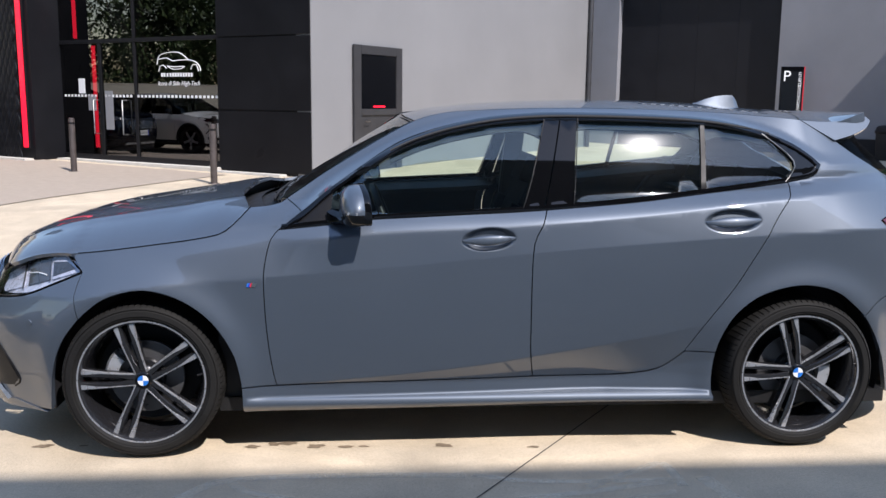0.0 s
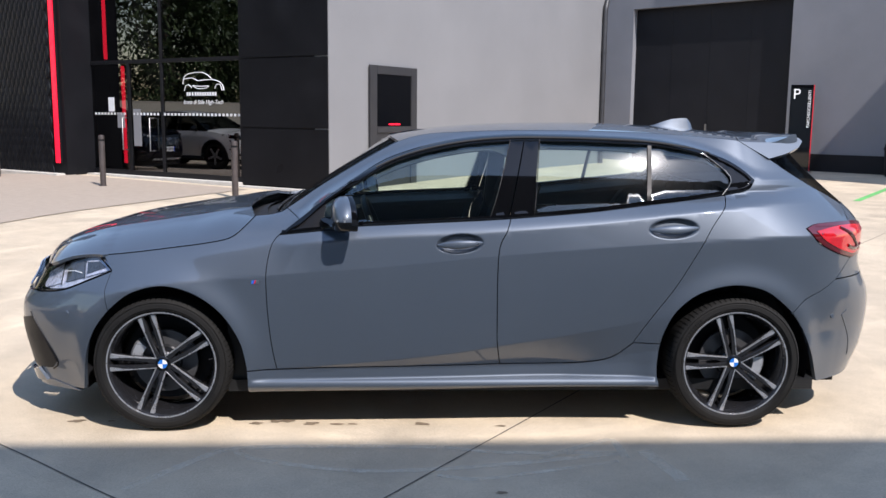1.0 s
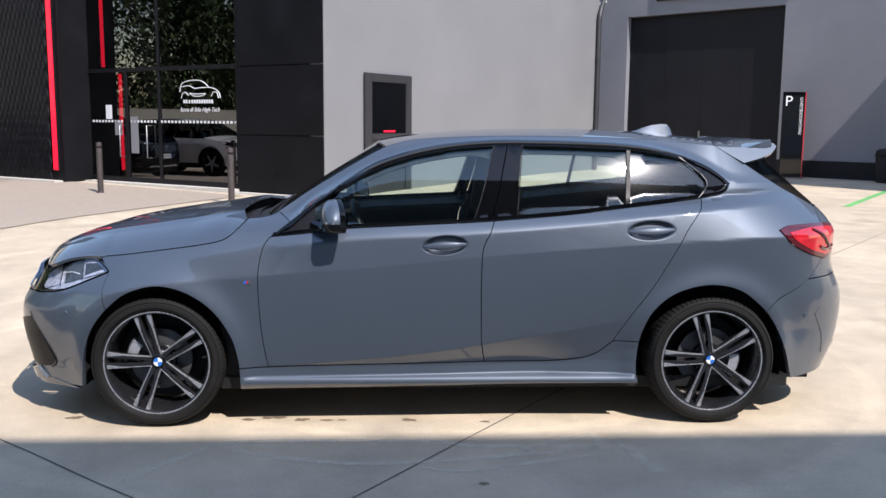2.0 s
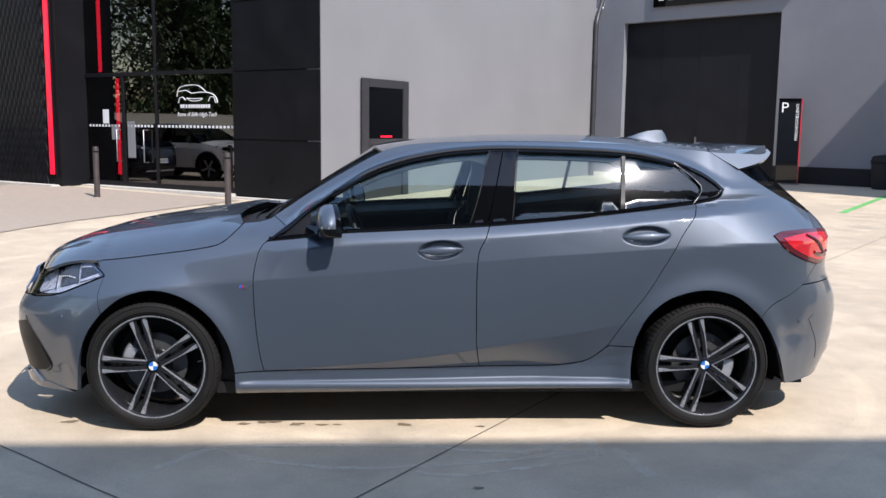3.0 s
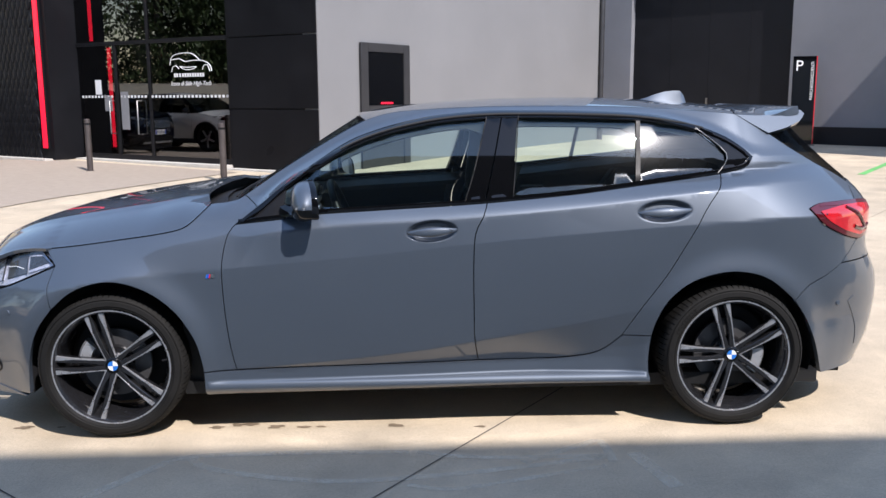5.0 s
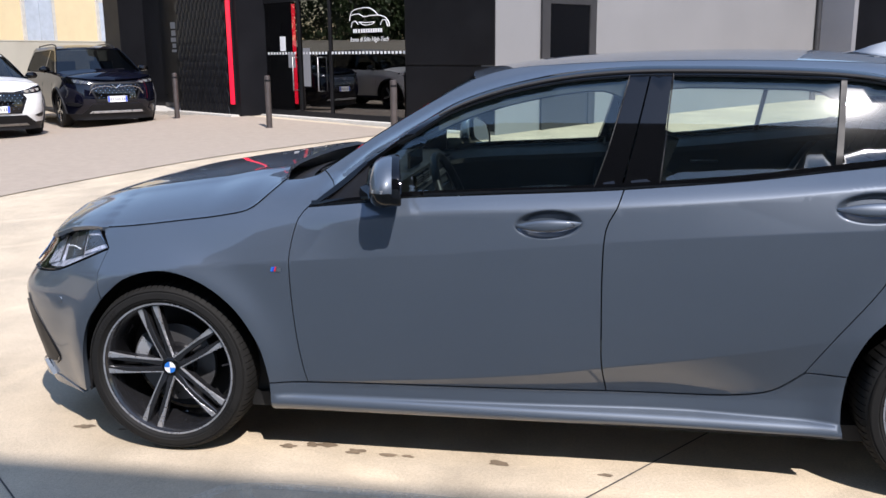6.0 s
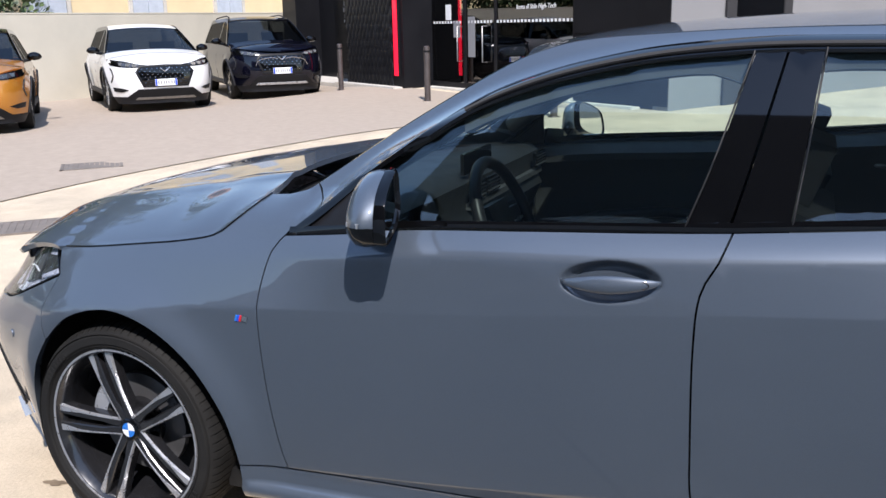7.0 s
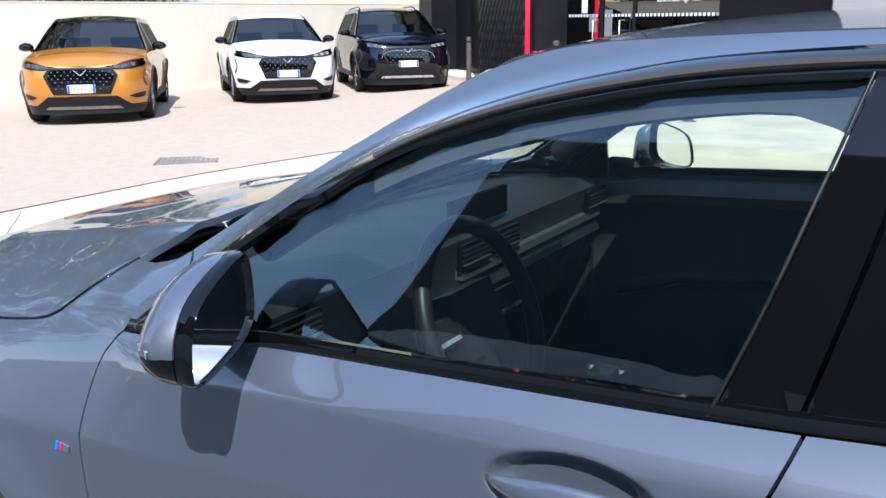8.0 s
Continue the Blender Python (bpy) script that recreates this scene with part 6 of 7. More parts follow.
    for sd in both:
        sheet("side_window", glass, pane_side, DARK_GLASS, car, "dark tinted side windows", 0.08, 0.0, 0.006, 0.0, (sd,))
        fr = loop([(cowl - 0.02, belt), (cowl + 0.10, belt + 0.003)], [(cowl + 0.10, belt + 0.003), (r0 - 0.22, height - 0.198), (r0 + 0.05, height - 0.113), (0.2, height - 0.103), (half - 0.72, height - 0.138)], [(half - 0.72, height - 0.138), (half - 0.50, belt + 0.028)], [(half - 0.50, belt + 0.028), (cowl + 0.4, belt + 0.003), (half - 0.5, belt)][2:] + [(tu(belt) * 0.5 + rx * 0.5, belt)], [(tu(belt) * 0.5 + rx * 0.5, belt), (rx, height - 0.12), (half - 0.75, height - 0.055)], [(half - 0.75, height - 0.055), (0.2, height - 0.035), (r0, height - 0.06)], [(r0, height - 0.06), (r0 - 0.3, height - 0.2), (cowl - 0.02, belt)], gap=0.05)
        sheet("side_pillar", fr, coat, GLOSS_BLACK, car, "", 0.06, 0.0, 0.01, 0.0, (sd,))
        for x in (-half + 0.86 + base * 0.47,):
            bm = bmesh.new()
            box(bm, x - 0.04, x + 0.04, 0, 0.02, 0, 1)
            for v in bm.verts:
                z = belt + v.co.z * (height - 0.115 - belt)
                v.co = ((v.co.x + 0.07 * v.co.z), (-wide(v.co.x, z) - 0.002 + v.co.y) * sd, z)
            bmesh.ops.recalc_face_normals(bm, faces=bm.faces)
            part("door_pillar", bm, GLOSS_BLACK, car)
        for x in (hx_f + 0.46, -half + 0.86 + base * 0.47, hx_r - 0.28):
            bm = bmesh.new()
            tube(bm, [(x, (-wide(x, z)) * sd, z) for z in (0.34, 0.5, 0.65, 0.8, belt)], 0.004, 4)
            part("door_gap", bm, TRIM_BLACK, car)
        bm = bmesh.new()
        tube(bm, [(x, (-wide(x, 0.27) + 0.005) * sd, 0.29) for x in (hx_f + 0.40, 0, hx_r - 0.40)], 0.05, 8)
        part("sill", bm, PLASTIC, car, "", 60)
        for h in (hx_f, hx_r):
            bm = bmesh.new()
            pts = [coat(x, z) for x, z in arch(h, 0.405)]
            tube(bm, [(x, (y - 0.002) * sd, z) for x, y, z in pts], 0.022, 6)
            part("arch_trim", bm, PLASTIC, car, "", 60)
            bm = bmesh.new()
            rows = [[bm.verts.new((x, -y * sd, z)) for y in (p - 0.03, p - 0.33)] for x, z in arch(h, 0.405)]
            for a_, b_ in zip(rows, rows[1:]):
                bm.faces.new((a_[0], a_[1], b_[1], b_[0]))
            bm.faces.new([r[1] for r in rows])
            part("wheel_housing", bm, PLASTIC, car)
            plain_wheel(car, pose(h, -(p - 0.125) * sd, wr, 0, 0, 0 if sd > 0 else 180), wr, SILVER if chrome else RIM_BLACK)
        # mirror
        bm = bmesh.new()
        bmesh.ops.create_icosphere(bm, subdivisions=2, radius=1.0)
        for v in bm.verts:
            v.co = (cowl + 0.30 + 0.07 * v.co.x, (-(p + 0.075) + 0.11 * v.co.y) * sd, belt + 0.055 + 0.075 * v.co.z * (1.0 if v.co.z > 0 else 0.7))
        bmesh.ops.recalc_face_normals(bm, faces=bm.faces)
        mr = part("door_mirror", bm, GLOSS_BLACK, car, "black door mirror", 60)
        bm = bmesh.new()
        tube(bm, [(cowl + 0.31, -(p + 0.02) * sd, belt + 0.02), (cowl + 0.33, -(p - 0.08) * sd, belt + 0.0)], 0.025, 8)
        part("mirror_foot", bm, TRIM_BLACK, mr)
        # head lamp, day light, fog corner
        lampo = loop(high([(0.27, 0.765), (0.47, 0.748), (0.68, 0.762), (p * 0.93, 0.790)]), high([(p * 0.93, 0.790), (p * 0.96, 0.885)]), high([(p * 0.96, 0.885), (0.68, 0.862), (0.44, 0.808), (0.27, 0.785)]), high([(0.27, 0.785), (0.27, 0.765)]), gap=0.03)
        lamp = sheet("headlight", lampo, face, GLOSS_BLACK, car, "slim headlight", 0.04, 0.0, 0.02, 0.006, (sd,))
        inner = loop(high([(0.40, 0.770), (0.56, 0.765), (p * 0.80, 0.785)]), high([(p * 0.80, 0.785), (p * 0.82, 0.845)]), high([(p * 0.82, 0.845), (0.60, 0.828), (0.40, 0.785)]), high([(0.40, 0.785), (0.40, 0.770)]), gap=0.03)
        sheet("lamp_lens", inner, face, LAMP_SMOKE, lamp, "smoked lamp lens", 0.04, 0.0, 0.004, 0.010, (sd,))
        for q, zz in ((0.55, 0.79), (0.66, 0.802), (0.77, 0.815)):
            bm = bmesh.new()
            box(bm, -0.012, 0.012, -0.038, 0.038, -0.022, 0.022)
            x, y, z = face(p * q, zz + up - 0.004)
            part("lamp_module", bm, CHROME, lamp, "bright lamp module", None, 0.006).matrix_basis = pose(x - 0.008, y * sd, z + 0.004, 0, 0, 0)
        sl = loop(high([(p * 0.925, 0.745), (p * 0.945, 0.745)]), high([(p * 0.945, 0.745), (p * 0.915, 0.62), (p * 0.955, 0.50)]), high([(p * 0.955, 0.50), (p * 0.935, 0.50)]), high([(p * 0.935, 0.50), (p * 0.90, 0.62), (p * 0.925, 0.745)]), gap=0.05)
        sheet("day_light", sl, face, SEAL, car, "upright day-running light", 0.05, 0.0, 0.01, 0.006, (sd,))
        fg = loop(high([(0.60, 0.385), (0.68, 0.350), (p * 0.93, 0.362)]), high([(p * 0.93, 0.362), (p * 0.94, 0.432)]), high([(p * 0.94, 0.432), (0.70, 0.412), (0.60, 0.385)]), gap=0.05)
        sheet("fog_corner", fg, face, TRIM_BLACK, car, "black corner vent", 0.05, 0.0, 0.012, 0.006, (sd,))
    ws_e = lambda v: (cowl + 0.03 + (r0 - cowl - 0.03) * v, belt + (height - 0.105 - belt) * v)
    def scr(s, v):
        x, z = ws_e(v)
        y = wide(x, z) - 0.004
        return x - (0.12 - 0.05 * v) * (1 - s * s), -s * y, z + (0.01 + 0.03 * v) * (1 - s * s)
    ws = loop([(-0.99, 0), (0, 0), (0.99, 0)], [(0.99, 0), (0.99, 1)], [(0.99, 1), (0, 1), (-0.99, 1)], [(-0.99, 1), (-0.99, 0)], gap=0.06)
    sc = sheet("windscreen", ws, scr, CROSSOVER_SCREEN, car, "raked windscreen", 0.08, 0.0, 0.006)
    band("screen_border", ws, scr, 0.035, GLOSS_BLACK, sc, "", 0.001)
    for y0 in (-0.5, 0.05):
        bm = bmesh.new()
        tube(bm, [(lambda q: (q[0] - 0.015, q[1], q[2] + 0.015))(scr((y0 + 0.5 * k / 6) / p, 0.03 + 0.01 * k)) for k in range(7)], 0.008, 5)
        part("wiper", bm, TRIM_BLACK, car)
    def top(x, s):
        z = lerp_table(x, [(r0 - 0.1, height - 0.112), (r0 + 0.05, height - 0.08), (r0 + 0.4, height - 0.035), (0.5, height - 0.035), (half - 0.6, height - 0.07)])
        return x, s * (wide(0, z) - 0.01 - 0.03 * step(0.5, half - 0.6, x)), z + 0.035 * (1 - s * s)
    rf = loop([(r0, -1), (r0 - 0.075, 0), (r0, 1)], [(r0, 1), (half - 0.55, 1)], [(half - 0.55, 1), (half - 0.50, 0), (half - 0.55, -1)], [(half - 0.55, -1), (r0, -1)], gap=0.06)
    sheet("roof", rf, top, roof_paint, car, "roof panel", 0.08, 0.0, 0.03)
    rs = loop([(nu(0), belt), (0, 0)][:0] or [(rx + 0.25, belt), (tu(belt), belt)], [(tu(belt + 0.05 * k), belt + 0.05 * k) for k in range(int((height - 0.1 - belt) / 0.05) + 1)], [(tu(height - 0.1), height - 0.1), (rx + 0.02, height - 0.1)], [(rx + 0.02, height - 0.1), (rx + 0.25, belt)], gap=0.06)
    sheet("rear_screen", rs, coat, DARK_GLASS, car, "dark rear screen", 0.08, 0.0, 0.006, 0.0, both)
    if rails:
        for sd in both:
            bm = bmesh.new()
            pts = [face(a, z + up) for a, z in ((0.07, 0.70), (0.20, 0.72), (0.36, 0.70), (0.45, 0.66), (0.50, 0.57))]
            tube(bm, [(x - 0.014, y * sd, z) for x, y, z in pts], 0.007, 6)
            part("grille_wing", bm, CHROME, car, "chrome wing along the grille", 60)
        for sd in both:
            bm = bmesh.new()
            pts = [top(x, 0.93 * sd) for x in (r0 + 0.1, r0 + 0.2, 0.2, 0.8, half - 0.75, half - 0.65)]
            tube(bm, [(x, y, z + (0.0 if i in (0, 5) else 0.04)) for i, (x, y, z) in enumerate(pts)], 0.014, 6)
            part("roof_rail", bm, TRIM_BLACK, car, "black roof rail", 60)
    # nose: grille with bright studs, plate, lower intake and skid strip
    gl = loop(high([(-0.37, 0.425), (0.37, 0.425)]), high([(0.37, 0.425), (0.48, 0.675)]), high([(0.48, 0.675), (0.40, 0.780)]), high([(0.40, 0.780), (0, 0.788), (-0.40, 0.780)]), high([(-0.40, 0.780), (-0.48, 0.675)]), high([(-0.48, 0.675), (-0.37, 0.425)]), gap=0.04)
    g = sheet("grille", gl, face, GLOSS_BLACK, car, "black grille with bright studs", 0.05, 0.0, 0.02, 0.008)
    band("grille_frame", gl, face, 0.034, TRIM_BLACK, g, "", 0.012, 0.01)
    for j in range(6):
        for i in range(-5, 6):
            a, z = i * 0.082 + (0.041 if j % 2 else 0), 0.50 + up + 0.045 * j
            if not inside((a, z), shrunk(gl, 0.05)) or (abs(a) < 0.22 and z < 0.575 + up):
                continue
            x, y, _ = face(a, z)
            bm = bmesh.new()
            vs = [bm.verts.new(q) for q in ((-0.014, 0, 0), (0, 0.016, 0), (0, 0, 0.013), (0, -0.016, 0), (0, 0, -0.013))]
            for q in range(4):
                bm.faces.new((vs[0], vs[1 + q], vs[1 + (q + 1) % 4]))
            bmesh.ops.recalc_face_normals(bm, faces=bm.faces)
            part("stud", bm, CHROME, g).location = (x - 0.010, y, z)
    bm = bmesh.new()
    for sg in (-1, 1):
        tube(bm, [(0, 0, -0.02), (-0.004, 0.03 * sg, 0.0), (0, 0.08 * sg, 0.045)], 0.012, 6, True, 0.006)
    x, y, z = face(0, 0.70 + up)
    part("nose_badge", bm, CHROME, g, "bright winged badge", 60).location = (x - 0.02, 0, z)
    x, pz = face(0, 0.5 + up)[0] - 0.014, 0.50 + 0.6 * up
    pl = boxed("number_plate", (x - 0.012, x, -0.18, 0.18, pz - 0.055, pz + 0.055), WHITE, car, "white number plate with blue ends", 0.003)
    for sg in (-1, 1):
        boxed("plate_end", (x - 0.0145, x - 0.004, 0.147 if sg > 0 else -0.177, 0.177 if sg > 0 else -0.147, pz - 0.052, pz + 0.052), PLATE_BLUE, pl)
    for k in range(7):
        y = -0.14 + 0.038 * k + (0.012 if k > 1 else 0) + (0.012 if k > 4 else 0)
        boxed("plate_bar", (x - 0.0145, x - 0.006, y, y + 0.022, pz - 0.028, pz + 0.028), GREY_BAR, pl)
    lo = loop([(-0.74, 0.15), (0.74, 0.15)], [(0.74, 0.15), (0.80, 0.262)], [(0.80, 0.262), (0.62, 0.268)], high([(0.62, 0.268 - up), (0.45, 0.395)]), high([(0.45, 0.395), (-0.45, 0.395)]), high([(-0.45, 0.395), (-0.62, 0.268 - up)]), [(-0.62, 0.268), (-0.80, 0.262)], [(-0.80, 0.262), (-0.74, 0.15)], gap=0.06)
    sheet("lower_intake", lo, face, TRIM_BLACK, car, "black lower air intake", 0.06, 0.0, 0.02, 0.008)
    sk = loop(high([(-0.50, 0.225), (0.50, 0.225)]), high([(0.50, 0.225), (0.46, 0.262)]), high([(0.46, 0.262), (-0.46, 0.262)]), high([(-0.46, 0.262), (-0.50, 0.225)]), gap=0.06)
    sheet("skid_strip", sk, face, SILVER if rails else STEEL, car, "silver strip under the nose", 0.06, 0.0, 0.02, 0.02)
    boxed("under_body", (-half + 0.25, half - 0.2, -p + 0.36, p - 0.36, 0.19, 0.30), PLASTIC, car)
    boxed("engine_block_tray", (-half + 0.16, half - 0.3, -p + 0.38, p - 0.38, 0.30, 0.62), PLASTIC, car)
    for y in (-0.38, 0.38):
        boxed("seat", (0.1, 0.25, y - 0.22, y + 0.22, 0.45, height - 0.33), CLOTH, car, "", 0.05)
    boxed("dashboard", (cowl - 0.05, cowl + 0.35, -p + 0.14, p - 0.14, 0.6, belt - 0.03), CABIN, car, "", 0.04)
    boxed("cabin_floor", (cowl, half - 0.35, -p + 0.12, p - 0.12, 0.33, 0.37), CABIN, car)
    return car


def parked(px, py, heading, label, paint, roof_paint, length, width, height, base, **more):
    """Sets a crossover with its plate over (px, py)."""
    h = Vector((math.cos(radians(heading)), math.sin(radians(heading)), 0))
    c = Vector((px, py, 0)) - h * (length / 2)
    q = c + h * (length / 2 - 0.86)
    crossover(pose(c.x, c.y, gz(q.x, q.y) + 0.006, 0, 0, heading + 180), label, paint, roof_paint, length, width, height, base, **more)


parked(-10.25, 6.20, -46, "gold-orange compact crossover with a black roof, parked against the low wall", GOLD_PAINT, GLOSS_BLACK, 4.10, 1.73, 1.47, 2.55)
parked(-9.70, 9.80, -41, "white compact crossover parked nose outwards by the low wall", WHITE_PAINT, WHITE_PAINT, 4.10, 1.76, 1.47, 2.55)
parked(-8.90, 12.20, -45, "dark navy crossover with roof rails, parked beside the showroom", NAVY_PAINT, NAVY_PAINT, 4.45, 1.78, 1.56, 2.70, rails=True, chrome=False)

# ---- showroom front ----
def film(name, a0, a1, z0, z1, mat, parent, d=0.033):
    return slab(name, a0, a1, d, d + 0.004, z0, z1, mat, parent)


def glazing(name, a0, a1, d0, d1, z0, z1):
    """A large pane: a front face with its edges turned in."""
    bm = bmesh.new()
    box(bm, a0, a1, d0, d1, z0, z1)
    bmesh.ops.delete(bm, geom=[f for f in bm.faces if f.calc_center_median().y > d1 - 1e-5], context="FACES_ONLY")
    bmesh.ops.transform(bm, matrix=FM, verts=bm.verts)
    bmesh.ops.recalc_face_normals(bm, faces=bm.faces)
    if max(bm.faces, key=lambda f: f.calc_area()).normal.dot(FIN) > 0:
        bmesh.ops.reverse_faces(bm, faces=bm.faces)
    return part(name, bm, SHOP_GLASS)


shop = tagged(glazing("window_1", 2.0, 6.70, 0.040, 0.060, 0.30, H), "tall dark reflecting shop glass with white film marks", "window", kind="structure")
for a in (2.03, 4.12, 6.70):
    slab("mullion", a - 0.03, a + 0.03, 0.015, 0.13, 0.23, H, TRIM_BLACK, shop)
slab("transom", 2.0, 6.70, 0.012, 0.14, 2.40, 2.47, TRIM_BLACK, shop)
slab("bottom_rail", 2.0, 6.70, 0.012, 0.14, 0.225, 0.32, TRIM_BLACK, shop)
slab("door_stile", 5.04, 5.11, 0.010, 0.14, 0.30, 2.40, TRIM_BLACK, shop)
slab("dark_panel", 5.11, 6.15, 0.075, 0.10, 0.36, 2.40, BLACK_PANEL, shop)
for k in range(42):
    a = 2.08 + 0.098 * k
    if abs(a - 4.12) > 0.06 and abs(a - 5.07) > 0.07:
        film("film_dash", a, a + 0.052, 1.405, 1.45, WHITE_FILM, shop)
film("notice", 5.54, 5.72, 1.47, 1.75, WHITE_FILM, shop)
film("notice", 5.24, 5.46, 1.15, 1.44, GREY_BAR, shop)
film("notice", 4.76, 4.98, 0.80, 1.52, GREY_BAR, shop)
for a in (5.20, 4.40):
    bm = bmesh.new()
    tube(bm, [tuple(FM @ Vector((a, d, z))) for d, z in ((0.04, 0.72), (-0.06, 0.72), (-0.06, 1.35), (0.04, 1.35))], 0.013, 8)
    part("pull_bar", bm, STEEL, shop, "steel pull bar", 50)
# outline drawing of a car, name bars and the line of text
def drawing(points, r=0.008):
    bm = bmesh.new()
    tube(bm, [tuple(FM @ Vector((3.56 - 0.93 * x, 0.034, z))) for x, z in curve(points, 0.05)], r, 5)
    part("car_drawing", bm, WHITE_FILM, shop, "white outline drawing of a car", 60)


drawing([(0.02, 1.99), (0.06, 2.11), (0.16, 2.17), (0.40, 2.20), (0.62, 2.19), (0.78, 2.12), (0.86, 2.06)])
drawing([(0.05, 2.08), (0.30, 2.10), (0.44, 2.05), (0.62, 2.06), (0.90, 2.06), (1.08, 2.01), (1.16, 1.93), (1.17, 1.87)])
drawing([(0.06, 1.87), (0.10, 1.96), (0.19, 1.98), (0.27, 1.92)])
drawing([(0.92, 1.90), (0.98, 1.98), (1.07, 1.98), (1.12, 1.87)])
drawing([(0.30, 1.96), (0.45, 1.905), (0.68, 1.915), (0.76, 1.95), (0.50, 1.945), (0.30, 1.96)], 0.008)
for k, (w0, w1) in enumerate(((0.12, 0.17), (0.185, 0.235), (0.27, 0.315), (0.35, 0.40), (0.42, 0.47), (0.49, 0.54), (0.56, 0.61), (0.63, 0.68), (0.70, 0.75), (0.77, 0.82), (0.84, 0.89), (0.91, 0.96))):
    film("name_bar", 3.56 - 0.93 * w1, 3.56 - 0.93 * w0, 1.775, 1.84, WHITE_FILM, shop)


def text(name, body, size, m, material, parent, shear=0.0, extrude=0.002):
    cu = bpy.data.curves.new(name, "FONT")
    cu.body, cu.size, cu.extrude, cu.shear = body, size, extrude, shear
    cu.align_x, cu.align_y = "CENTER", "CENTER"
    ob = new(name, cu)
    ob.matrix_world = m
    dg = bpy.context.evaluated_depsgraph_get()
    me = bpy.data.meshes.new_from_object(ob.evaluated_get(dg))
    bpy.data.objects.remove(ob)
    me.materials.clear()
    me.materials.append(material)
    o = new(name, me)
    o.parent = parent
    o.matrix_basis = m
    return o


def upright(origin, right, size=1.0):
    """A pose whose x runs along right, y up, and z out of the wall towards the yard."""
    r = Vector(right).normalized()
    out = r.cross(Vector((0, 0, 1)))
    return Matrix(((r.x, 0, out.x, origin[0]), (r.y, 0, out.y, origin[1]), (0, 1, 0, origin[2]), (0, 0, 0, 1)))


text("tagline", "Icona di Stile High-Tech", 0.108, upright(FM @ Vector((3.02, 0.034, 1.655)), -FDIR), WHITE_FILM, shop, 0.3)

# upright lettering, too small to read, on the wall beside the block
lettering = thing("wall_lettering", Matrix.Identity(4), "pale upright lettering on the black wall beside the block", "sign")
for k, (z0, z1, w) in enumerate(((2.03, 2.18, 0.26), (1.86, 1.99, 0.20), (1.72, 1.82, 0.28), (1.58, 1.68, 0.16), (1.48, 1.54, 0.24))):
    slab("letter_bar", 10.82 - w / 2, 10.82 + w / 2, 0.538, 0.548, z0, z1, GREY_BAR, lettering)
# red light strip
st = thing("light_strip", Matrix.Identity(4), "tall glowing red light strip on the black front", "light strip")
slab("housing", 6.35, 6.52, -0.66, -0.61, 0.42, H, TRIM_BLACK, st)
slab("diffuser", 6.37, 6.50, -0.678, -0.662, 0.44, H - 0.02, RED_LIGHT, st)
# two thin glowing red bars just inside the glass, above transom and beside door
for a0, z0, z1 in ((5.79, 2.50, H - 0.05), (5.29, 0.45, 2.36)):
    ln = thing("light_line", FM @ Matrix.Translation((a0, 0.073, 0)), "thin glowing red bar behind the showroom glass", "light", "red light lines")
    boxed("diffuser", (-0.052, 0.052, -0.011, -0.003, z0, z1), RED_LINE, ln)
    boxed("backing", (-0.057, 0.057, -0.003, 0.0, z0, z1), TRIM_BLACK, ln)

# relief scales on the block: each a pointed drop with a raised lower lip
def scale_mesh():
    bm = bmesh.new()
    w, h = 0.080, 0.160
    rim = [(0, h), (-w * 0.75, h * 0.45), (-w, 0), (-w * 0.70, -h * 0.5), (0, -h), (w * 0.70, -h * 0.5), (w, 0), (w * 0.75, h * 0.45)]
    outer = [bm.verts.new((x, 0.004 + (0.0 if z > 0 else 0.0), z)) for x, z in rim]
    face_v = [bm.verts.new((x * 0.86, -0.006 - 0.020 * (0.5 - z / (2 * h)), z * 0.88)) for x, z in rim]
    mid = bm.verts.new((0, -0.028, -h * 0.2))
    for k in range(8):
        j = (k + 1) % 8
        bm.faces.new((outer[k], outer[j], face_v[j], face_v[k]))
        bm.faces.new((face_v[k], face_v[j], mid))
    bmesh.ops.recalc_face_normals(bm, faces=bm.faces)
    me = bpy.data.meshes.new("facade_scale")
    bm.to_mesh(me)
    bm.free()
    me.materials.append(SCALE_BLACK)
    return me


block = bpy.data.objects["showroom_block"]
me = scale_mesh()
spare = []
count = 0
for row in range(46):
    z = 0.25 + 0.166 * row
    for col in range(13):
        a = 6.70 + 0.155 * col + (0.0775 if row % 2 else 0.0)
        if a > 8.54 or z > H - 0.2:
            continue
        m = FM @ Matrix.Translation((a, -0.622, z))
        if count < 300:
            o = new("facade_scale", me)
            o.parent, o.matrix_basis = block, m
            count += 1
        else:
            spare.append(m)
vs, fs = [], []
for m in spare:
    b0 = len(vs)
    vs += [tuple(m @ v.co) for v in me.vertices]
    fs += [[b0 + i for i in p.vertices] for p in me.polygons]
o = finish("upper_scales", vs, fs, SCALE_BLACK, block)
o["kind"] = "stuff"
# panels of the end wall
endw = bpy.data.objects["showroom_end_wall"]
for z0, z1 in ((0.20, 1.21), (1.22, 2.42), (2.43, 3.63), (3.64, 4.84), (4.85, 6.05), (6.06, 7.26)):
    slab("panel", 0.004, 1.996, -0.022, -0.002, z0, z1 - 0.012, BLACK_PANEL, endw, "", 0.003)
